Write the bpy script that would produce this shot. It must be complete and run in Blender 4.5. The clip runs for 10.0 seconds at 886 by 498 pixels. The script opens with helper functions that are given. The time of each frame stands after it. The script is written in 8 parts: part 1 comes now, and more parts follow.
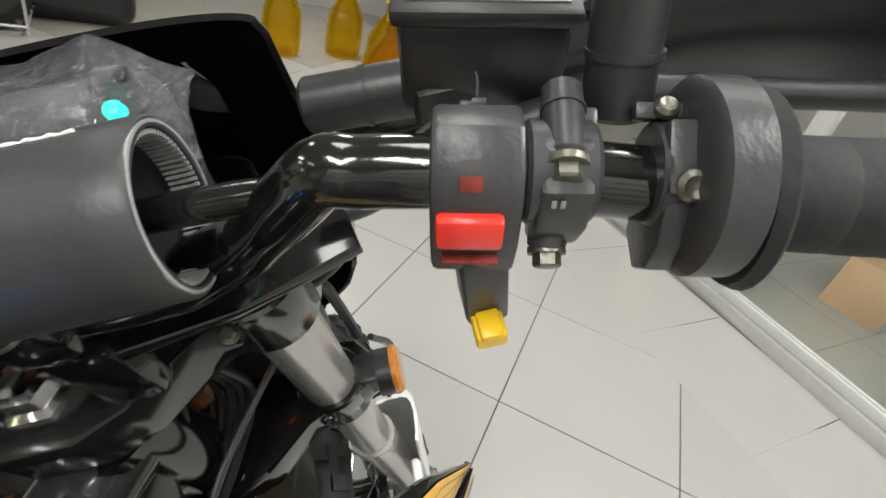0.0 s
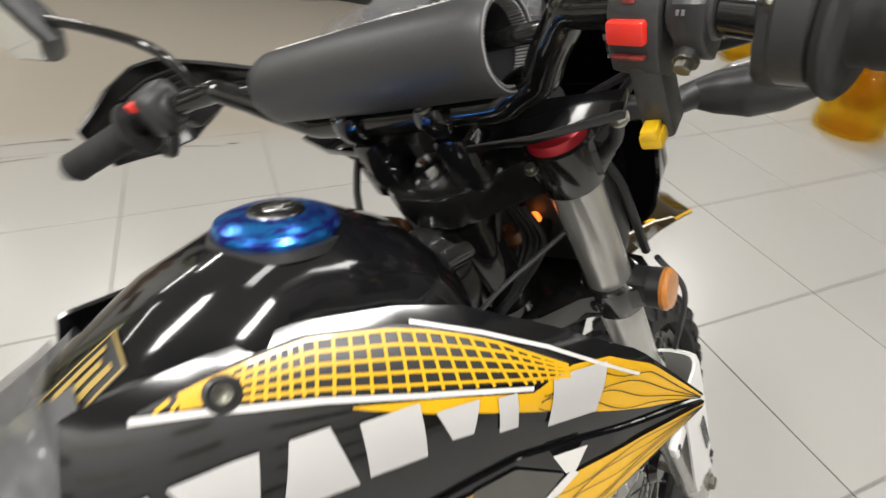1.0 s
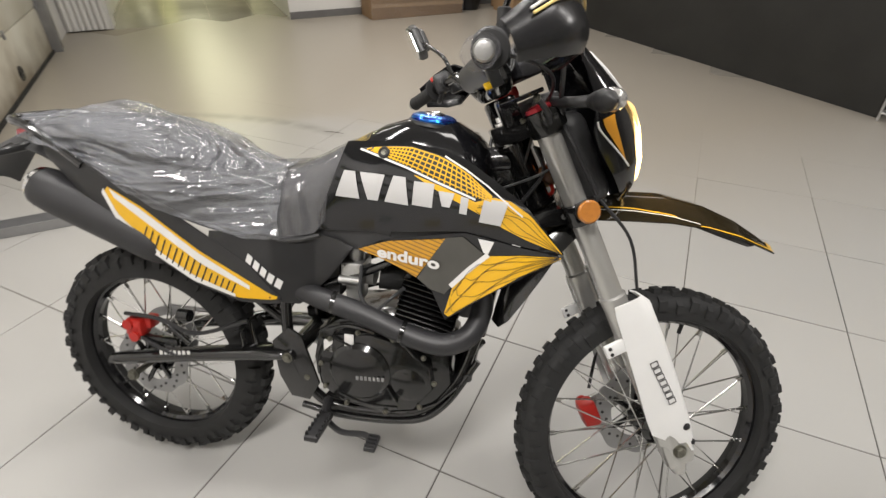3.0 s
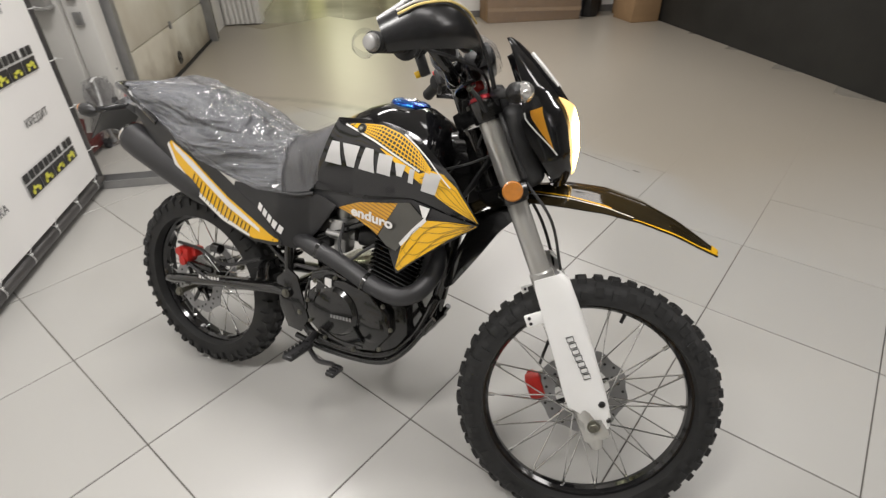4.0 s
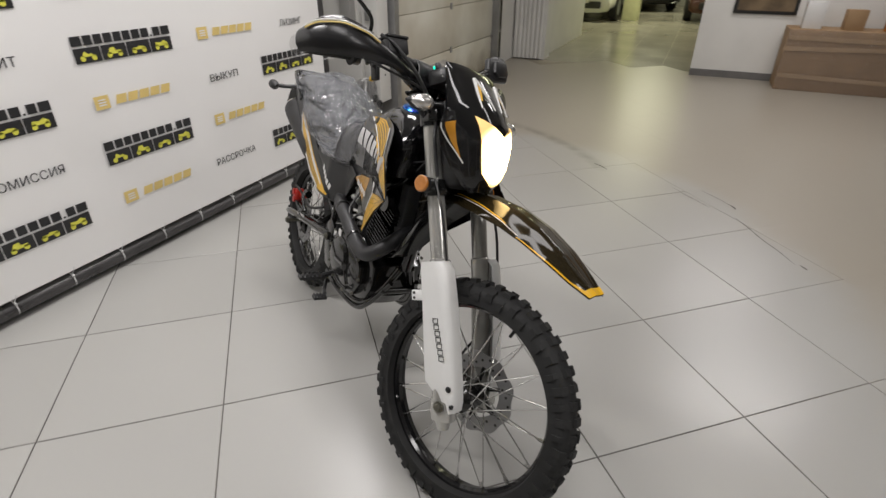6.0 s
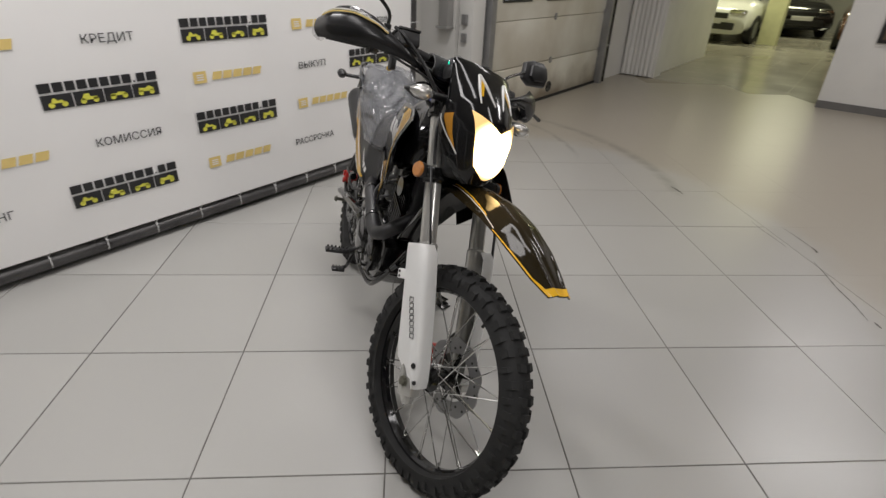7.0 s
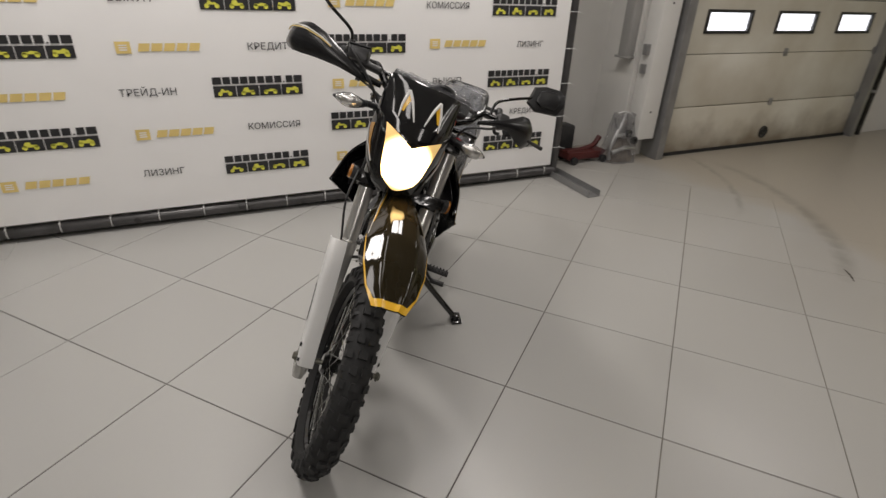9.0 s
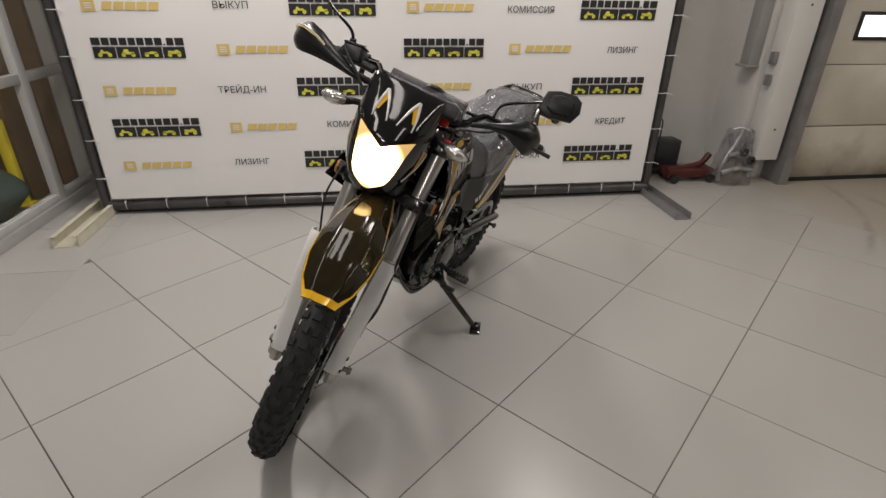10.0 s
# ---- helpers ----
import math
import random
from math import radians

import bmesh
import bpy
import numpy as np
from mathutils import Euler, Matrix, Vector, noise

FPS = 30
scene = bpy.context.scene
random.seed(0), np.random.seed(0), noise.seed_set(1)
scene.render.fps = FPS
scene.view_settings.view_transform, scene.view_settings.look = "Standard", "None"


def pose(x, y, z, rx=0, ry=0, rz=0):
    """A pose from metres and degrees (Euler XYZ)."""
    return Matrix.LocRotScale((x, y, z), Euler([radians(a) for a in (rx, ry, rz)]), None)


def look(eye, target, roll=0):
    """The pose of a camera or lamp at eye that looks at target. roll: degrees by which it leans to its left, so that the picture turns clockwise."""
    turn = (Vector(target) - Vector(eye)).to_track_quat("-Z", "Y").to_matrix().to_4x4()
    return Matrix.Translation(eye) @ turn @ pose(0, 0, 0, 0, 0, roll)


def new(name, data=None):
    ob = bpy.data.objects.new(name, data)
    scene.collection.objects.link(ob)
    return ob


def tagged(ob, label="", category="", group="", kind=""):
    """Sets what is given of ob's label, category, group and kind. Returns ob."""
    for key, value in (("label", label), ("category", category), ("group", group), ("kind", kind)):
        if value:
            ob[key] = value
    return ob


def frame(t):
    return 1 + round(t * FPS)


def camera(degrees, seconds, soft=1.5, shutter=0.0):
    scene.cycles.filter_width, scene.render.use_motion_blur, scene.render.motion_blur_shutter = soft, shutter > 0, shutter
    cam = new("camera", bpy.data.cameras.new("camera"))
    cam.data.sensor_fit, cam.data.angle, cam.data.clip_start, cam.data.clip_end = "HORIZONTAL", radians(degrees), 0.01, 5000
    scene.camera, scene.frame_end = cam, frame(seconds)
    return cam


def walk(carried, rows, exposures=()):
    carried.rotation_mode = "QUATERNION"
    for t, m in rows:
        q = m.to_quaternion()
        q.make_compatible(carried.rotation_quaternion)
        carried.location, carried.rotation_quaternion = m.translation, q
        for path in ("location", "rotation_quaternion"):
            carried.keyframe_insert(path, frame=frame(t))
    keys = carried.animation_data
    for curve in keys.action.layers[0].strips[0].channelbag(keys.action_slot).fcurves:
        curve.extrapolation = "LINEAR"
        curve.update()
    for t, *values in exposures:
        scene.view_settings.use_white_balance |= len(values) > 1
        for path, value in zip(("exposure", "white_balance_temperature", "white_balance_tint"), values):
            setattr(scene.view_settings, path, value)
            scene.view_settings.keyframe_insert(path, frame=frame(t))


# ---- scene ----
cam = camera(80.9, 10.0, soft=1.4, shutter=0.35)
PATH = [
    (0, (-0.353, 0.493, 1.27), (-1.305, -0.912, 0.211), 15.7),
    (0.2, (-0.346, 0.511, 1.27), (-1.197, -0.94, 0.189), 14.2),
    (0.4, (-0.333, 0.542, 1.263), (-0.922, -0.996, 0.128), 10.7),
    (0.5, (-0.333, 0.563, 1.259), (-0.753, -1.003, 0.087), 10.0),
    (0.7, (-0.359, 0.588, 1.251), (-0.381, -0.966, -0.008), 4.6),
    (1, (-0.431, 0.658, 1.266), (0.016, -0.833, 0.009), 5.1),
    (1.5, (-0.555, 0.764, 1.304), (0.315, -0.591, 0.119), 2.4),
    (2, (-0.73, 0.852, 1.35), (0.346, -0.325, 0.143), 4.0),
    (2.5, (-0.995, 0.863, 1.386), (0.346, -0.056, 0.222), 2.0),
    (4, (-1.536, 0.508, 1.443), (0.106, 0.248, 0.331), -1.1),
    (4.5, (-1.621, 0.333, 1.438), (0.061, 0.282, 0.357), 0.6),
    (5, (-1.635, 0.102, 1.432), (0.062, 0.27, 0.387), 2.5),
    (5.5, (-1.688, -0.125, 1.441), (-0.046, 0.37, 0.412), -0.8),
    (5.7, (-1.723, -0.255, 1.447), (-0.102, 0.342, 0.44), -0.7),
    (6.8, (-1.669, -0.664, 1.425), (-0.217, 0.32, 0.464), 2.4),
    (7, (-1.638, -0.729, 1.427), (-0.233, 0.32, 0.465), 2.5),
    (7.5, (-1.522, -0.952, 1.429), (-0.345, 0.349, 0.47), 1.8),
    (8, (-1.364, -1.154, 1.445), (-0.331, 0.268, 0.49), 3.2),
    (8.5, (-1.134, -1.278, 1.442), (-0.226, 0.237, 0.503), 2.8),
    (9, (-0.923, -1.357, 1.444), (-0.181, 0.26, 0.529), 2.2),
    (9.5, (-0.667, -1.432, 1.425), (-0.208, 0.285, 0.508), 1.9),
    (10, (-0.44, -1.461, 1.424), (-0.179, 0.306, 0.525), 0.9),
]
walk(cam, [(t, look(eye, target, roll)) for t, eye, target, roll in PATH],
     [(0, 0.86, 6250, 8), (1, 0.86, 6350, 10), (2.0, 0.88, 6450, 12), (2.5, 0.85, 6420, 12), (4.5, 0.54, 6330, 12), (5.5, 0.36, 6280, 13), (7, 0.09, 6250, 13), (8.5, -0.02, 6400, 13), (10, -0.02, 6600, 15)])

# ---- world and lamps ----
world = bpy.data.worlds.new("world")
scene.world = world
world.use_nodes = True
world.node_tree.nodes["Background"].inputs[0].default_value = (0.9, 0.95, 1.0, 1)
world.node_tree.nodes["Background"].inputs[1].default_value = 0.05


def ceiling_lamp(x, y, z, sx, sy, watts, colour=(1.0, 0.96, 0.9), turn=0):
    data = bpy.data.lights.new("tube_or_fill_light", "AREA")
    data.shape, data.size, data.size_y, data.energy, data.color = "RECTANGLE", sx, sy, watts, colour
    ob = new("tube_or_fill_light", data)
    ob.matrix_world = pose(x, y, z, 0, 0, turn)
    return ob


# The entries at (5.6, -1.4) and (-1.5, -4.1) are added fill, no known lamps.
for lx, ly, watts in ((-1.3, -2.2, 10), (-1.3, -0.4, 9.5), (-1.3, 1.3, 36), (0.9, -2.2, 7), (-0.1, -0.1, 7), (0.9, 1.3, 30), (3.6, -1.6, 27), (3.6, 0.8, 9), (5.6, -1.4, 18), (-1.5, -4.1, 34)):
    ceiling_lamp(lx, ly, 2.93, 0.28, 1.2, watts)
for lx, ly, watts in ((9.5, 0.6, 9), (13.0, 0.4, 44), (13.0, 3.0, 44), (16.5, 1.0, 50)):
    ceiling_lamp(lx, ly, 2.8, 0.3, 1.4, watts, (1.0, 0.98, 0.62))

# ---- building tools ----
def part(name, bm, mat, parent=None, label="", m=None, sharp=35):
    """One mesh object from a bmesh, under a thing or a part."""
    bmesh.ops.recalc_face_normals(bm, faces=bm.faces)
    me = bpy.data.meshes.new(name)
    bm.to_mesh(me)
    bm.free()
    for poly in me.polygons:
        poly.use_smooth = True
    me.set_sharp_from_angle(angle=radians(sharp))
    for one in (mat if isinstance(mat, (list, tuple)) else [mat]):
        me.materials.append(one)
    ob = new(name, me)
    if parent:
        ob.parent = parent
    if m is not None:
        ob.matrix_local = m
    if label:
        ob["label"] = label
    return ob


def B():
    return bmesh.new()


def box(bm, centre, size, bevel=0.0, m=None, seg=2):
    r = bmesh.ops.create_cube(bm, size=1.0)
    vs = r["verts"]
    mat = Matrix.Translation(centre) @ Matrix.Diagonal((*size, 1))
    if m is not None:
        mat = m @ mat
    bmesh.ops.transform(bm, matrix=mat, verts=vs)
    if bevel > 0:
        es = list({e for v in vs for e in v.link_edges})
        bmesh.ops.bevel(bm, geom=es, offset=bevel, segments=seg, profile=0.5, affect="EDGES")
    return bm


def frame_of(d):
    d = d.normalized()
    a = Vector((0, 0, 1)) if abs(d.z) < 0.9 else Vector((1, 0, 0))
    u = d.cross(a).normalized()
    return u, d.cross(u)


def ring(bm, c, u, v, ru, rv, seg, power=2.0):
    out = []
    for i in range(seg):
        t = 2 * math.pi * i / seg
        cs, sn = math.cos(t), math.sin(t)
        k = (abs(cs) ** power + abs(sn) ** power) ** (-1 / power)
        out.append(bm.verts.new(c + u * (cs * k * ru) + v * (sn * k * rv)))
    return out


def skin(bm, rings, caps=True, closed=False):
    n = len(rings[0])
    pairs = list(zip(rings, rings[1:])) + ([(rings[-1], rings[0])] if closed else [])
    for a, b in pairs:
        for i in range(n):
            bm.faces.new((a[i], a[(i + 1) % n], b[(i + 1) % n], b[i]))
    if caps and not closed:
        bm.faces.new(rings[0])
        bm.faces.new(list(reversed(rings[-1])))
    return bm


def curve(pts, n=8):
    """Points of a smooth curve through pts."""
    P = [Vector(p) for p in pts]
    P = [P[0] * 2 - P[1]] + P + [P[-1] * 2 - P[-2]]
    out = []
    for i in range(1, len(P) - 2):
        a, b, c, d = P[i - 1:i + 3]
        for k in range(n):
            t = k / n
            out.append(0.5 * (2 * b + (c - a) * t + (2 * a - 5 * b + 4 * c - d) * t * t + (3 * b - a - 3 * c + d) * t ** 3))
    out.append(P[-2])
    return out


def tube(bm, pts, r, seg=12, smooth=6, rv=None, caps=True):
    """A round or oval tube along a smooth curve; r is one radius or one for each point."""
    P = curve(pts, smooth) if smooth and len(pts) > 2 else [Vector(p) for p in pts]
    n = len(P)
    rs = [r] * n if not isinstance(r, (list, tuple)) else [float(np.interp(i / (n - 1), np.linspace(0, 1, len(r)), r)) for i in range(n)]
    rings, u = [], None
    for i, p in enumerate(P):
        d = (P[min(i + 1, n - 1)] - P[max(i - 1, 0)]).normalized()
        if u is None:
            u, v = frame_of(d)
        else:
            u = (u - d * u.dot(d)).normalized()
            v = d.cross(u)
        rings.append(ring(bm, p, u, v, rs[i], rs[i] if rv is None else rs[i] * rv, seg))
    return skin(bm, rings, caps)


def cyl(bm, p, q, r, r2=None, seg=20, bevel=0.0):
    p, q = Vector(p), Vector(q)
    d = (q - p)
    u, v = frame_of(d)
    r2 = r if r2 is None else r2
    if bevel:
        e = d.normalized() * bevel
        prof = [(p, r - bevel), (p + e, r), (q - e, r2), (q, r2 - bevel)]
    else:
        prof = [(p, r), (q, r2)]
    return skin(bm, [ring(bm, c, u, v, max(k, 1e-4), max(k, 1e-4), seg) for c, k in prof])


def lathe(bm, c, axis, prof, seg=32, caps=True):
    """A turned shape: prof holds (distance along the axis, radius)."""
    c, d = Vector(c), Vector(axis).normalized()
    u, v = frame_of(d)
    return skin(bm, [ring(bm, c + d * a, u, v, max(k, 1e-4), max(k, 1e-4), seg) for a, k in prof], caps)


def loop_lathe(bm, c, axis, prof, seg=48):
    """A turned ring with a closed profile."""
    c, d = Vector(c), Vector(axis).normalized()
    u, v = frame_of(d)
    return skin(bm, [ring(bm, c + d * a, u, v, k, k, seg) for a, k in prof], closed=True)


def grid_sheet(bm, rows, thick=0.0):
    """A sheet through rows of points; with thick, a closed shell of that thickness."""
    V = [[bm.verts.new(p) for p in row] for row in rows]
    faces = []
    for a, b in zip(V, V[1:]):
        for i in range(len(a) - 1):
            faces.append(bm.faces.new((a[i], a[i + 1], b[i + 1], b[i])))
    if thick:
        bmesh.ops.recalc_face_normals(bm, faces=faces)
        bm.normal_update()
        bmesh.ops.solidify(bm, geom=faces, thickness=thick)
    return bm


def plate(bm, outline, lo, hi, axis="y", bevel=0.0):
    """A flat outline of (a, b) pairs given thickness from lo to hi along an axis."""
    def at(a, b, c):
        return {"x": (c, a, b), "y": (a, c, b), "z": (a, b, c)}[axis]
    low = [bm.verts.new(at(a, b, lo)) for a, b in outline]
    high = [bm.verts.new(at(a, b, hi)) for a, b in outline]
    n = len(outline)
    f = [bm.faces.new(low), bm.faces.new(list(reversed(high)))]
    for i in range(n):
        bm.faces.new((low[i], high[i], high[(i + 1) % n], low[(i + 1) % n]))
    if bevel:
        es = list({e for q in f for e in q.edges})
        bmesh.ops.bevel(bm, geom=es, offset=bevel, segments=2, profile=0.5, affect="EDGES")
    return bm


def thing(name, label, category, m=None, group="", kind=""):
    ob = new(name)
    ob.empty_display_size = 0.05
    if m is not None:
        ob.matrix_world = m
    return tagged(ob, label, category, group, kind)


def words(text, size, depth, parent, name, mat, m, align="LEFT", shear=0.0, bold=0.0, label=""):
    """Raised writing in the built-in font as a mesh part."""
    cu = bpy.data.curves.new(name, "FONT")
    cu.body, cu.size, cu.extrude, cu.align_x, cu.shear, cu.offset = text, size, depth, align, shear, bold
    cu.resolution_u = 3
    ob = new(name, cu)
    dg = bpy.context.evaluated_depsgraph_get()
    me = bpy.data.meshes.new_from_object(ob.evaluated_get(dg))
    bpy.data.objects.remove(ob)
    me.materials.clear()
    me.materials.append(mat)
    ob = new(name, me)
    ob.parent = parent
    ob.matrix_local = m
    if label:
        ob["label"] = label
    return ob

# ---- materials ----
def material(name, colour, rough=0.5, metal=0.0, spots=0.0, scale=8.0, bump=0.0, bump_scale=60.0, coat=0.0, rand=0.0, rough_var=0.0, stretch=(1, 1, 1), dark=None, world_space=False):
    """A principled surface with stains at one scale and grain at another."""
    mat = bpy.data.materials.new(name)
    mat.use_nodes = True
    nt = mat.node_tree
    N, Lk = nt.nodes, nt.links
    b = N["Principled BSDF"]
    b.inputs["Roughness"].default_value = rough
    b.inputs["Metallic"].default_value = metal
    b.inputs["Coat Weight"].default_value = coat
    b.inputs["Coat Roughness"].default_value = 0.05
    tc = N.new("ShaderNodeTexCoord")
    mp = N.new("ShaderNodeMapping")
    mp.inputs["Scale"].default_value = stretch
    geo = N.new("ShaderNodeNewGeometry")
    Lk.new(geo.outputs["Position"] if world_space else tc.outputs["Object"], mp.inputs["Vector"])
    n1 = N.new("ShaderNodeTexNoise")
    n1.inputs["Scale"].default_value, n1.inputs["Detail"].default_value = scale, 6
    n2 = N.new("ShaderNodeTexNoise")
    n2.inputs["Scale"].default_value, n2.inputs["Detail"].default_value = bump_scale, 4
    Lk.new(mp.outputs[0], n1.inputs["Vector"])
    Lk.new(mp.outputs[0], n2.inputs["Vector"])
    mix = N.new("ShaderNodeMix")
    mix.data_type = "RGBA"
    c2 = dark if dark else tuple(c * (1 - spots) for c in colour)
    mix.inputs["A"].default_value = (*c2, 1)
    mix.inputs["B"].default_value = (*colour, 1)
    ramp = N.new("ShaderNodeValToRGB")
    ramp.color_ramp.elements[0].position, ramp.color_ramp.elements[1].position = 0.35, 0.65
    Lk.new(n1.outputs[0], ramp.inputs[0])
    Lk.new(ramp.outputs[0], mix.inputs["Factor"])
    col = mix.outputs["Result"]
    if rand:
        oi = N.new("ShaderNodeObjectInfo")
        hs = N.new("ShaderNodeHueSaturation")
        mr = N.new("ShaderNodeMapRange")
        mr.inputs["To Min"].default_value, mr.inputs["To Max"].default_value = 1 - rand, 1 + rand
        Lk.new(oi.outputs["Random"], mr.inputs["Value"])
        Lk.new(mr.outputs[0], hs.inputs["Value"])
        Lk.new(col, hs.inputs["Color"])
        col = hs.outputs[0]
    Lk.new(col, b.inputs["Base Color"])
    if rough_var:
        mr = N.new("ShaderNodeMapRange")
        mr.inputs["To Min"].default_value, mr.inputs["To Max"].default_value = max(0.02, rough - rough_var), rough + rough_var
        Lk.new(n1.outputs[0], mr.inputs["Value"])
        Lk.new(mr.outputs[0], b.inputs["Roughness"])
    if bump:
        bp = N.new("ShaderNodeBump")
        bp.inputs["Strength"].default_value, bp.inputs["Distance"].default_value = bump, 0.002
        Lk.new(n2.outputs[0], bp.inputs["Height"])
        Lk.new(bp.outputs[0], b.inputs["Normal"])
    return mat


def glow(name, colour, strength):
    mat = bpy.data.materials.new(name)
    mat.use_nodes = True
    b = mat.node_tree.nodes["Principled BSDF"]
    b.inputs["Base Color"].default_value = (*colour, 1)
    b.inputs["Emission Color"].default_value = (*colour, 1)
    b.inputs["Emission Strength"].default_value = strength
    return mat


def glass(name, colour=(1, 1, 1), rough=0.02, ior=1.45, bump=0.0, bscale=40):
    mat = bpy.data.materials.new(name)
    mat.use_nodes = True
    nt = mat.node_tree
    b = nt.nodes["Principled BSDF"]
    b.inputs["Base Color"].default_value = (*colour, 1)
    b.inputs["Transmission Weight"].default_value = 1.0
    b.inputs["Roughness"].default_value = rough
    b.inputs["IOR"].default_value = ior
    if bump:
        n = nt.nodes.new("ShaderNodeTexNoise")
        n.inputs["Scale"].default_value = bscale
        bp = nt.nodes.new("ShaderNodeBump")
        bp.inputs["Strength"].default_value, bp.inputs["Distance"].default_value = bump, 0.004
        nt.links.new(n.outputs[0], bp.inputs["Height"])
        nt.links.new(bp.outputs[0], b.inputs["Normal"])
    return mat


def film_plastic(name, tint=(0.9, 0.9, 0.92), clear=0.8, rough=0.08, stretch=(6, 16, 10), depth=0.03):
    """Thin clear wrapping: mostly see-through, with sharp crumpled highlights along its folds."""
    mat = bpy.data.materials.new(name)
    mat.use_nodes = True
    nt = mat.node_tree
    N, Lk = nt.nodes, nt.links
    b = N["Principled BSDF"]
    b.inputs["Base Color"].default_value = (*tint, 1)
    b.inputs["Roughness"].default_value = rough
    b.inputs["IOR"].default_value = 2.1
    tc = N.new("ShaderNodeTexCoord")
    mp = N.new("ShaderNodeMapping")
    mp.inputs["Scale"].default_value = stretch
    mp.inputs["Rotation"].default_value = (0.2, 0.3, 0.5)
    Lk.new(tc.outputs["Object"], mp.inputs["Vector"])
    heights = []
    for sc, dist in ((1.0, 2.2), (2.7, 1.2)):
        n = N.new("ShaderNodeTexNoise")
        n.inputs["Scale"].default_value, n.inputs["Detail"].default_value, n.inputs["Distortion"].default_value = sc, 3, dist
        Lk.new(mp.outputs[0], n.inputs["Vector"])
        a = N.new("ShaderNodeMath")
        a.operation = "SUBTRACT"
        a.inputs[1].default_value = 0.5
        Lk.new(n.outputs[0], a.inputs[0])
        c = N.new("ShaderNodeMath")
        c.operation = "ABSOLUTE"
        Lk.new(a.outputs[0], c.inputs[0])
        heights.append(c)
    h = N.new("ShaderNodeMath")
    h.operation = "MULTIPLY_ADD"
    h.inputs[1].default_value = 0.35
    Lk.new(heights[1].outputs[0], h.inputs[0])
    Lk.new(heights[0].outputs[0], h.inputs[2])
    bp = N.new("ShaderNodeBump")
    bp.invert = True
    bp.inputs["Strength"].default_value, bp.inputs["Distance"].default_value = 1.0, depth
    Lk.new(h.outputs[0], bp.inputs["Height"])
    Lk.new(bp.outputs[0], b.inputs["Normal"])
    tr = N.new("ShaderNodeBsdfTransparent")
    mx = N.new("ShaderNodeMixShader")
    mx.inputs[0].default_value = 1 - clear
    out = N["Material Output"]
    Lk.new(tr.outputs[0], mx.inputs[1])
    Lk.new(b.outputs[0], mx.inputs[2])
    Lk.new(mx.outputs[0], out.inputs["Surface"])
    return mat


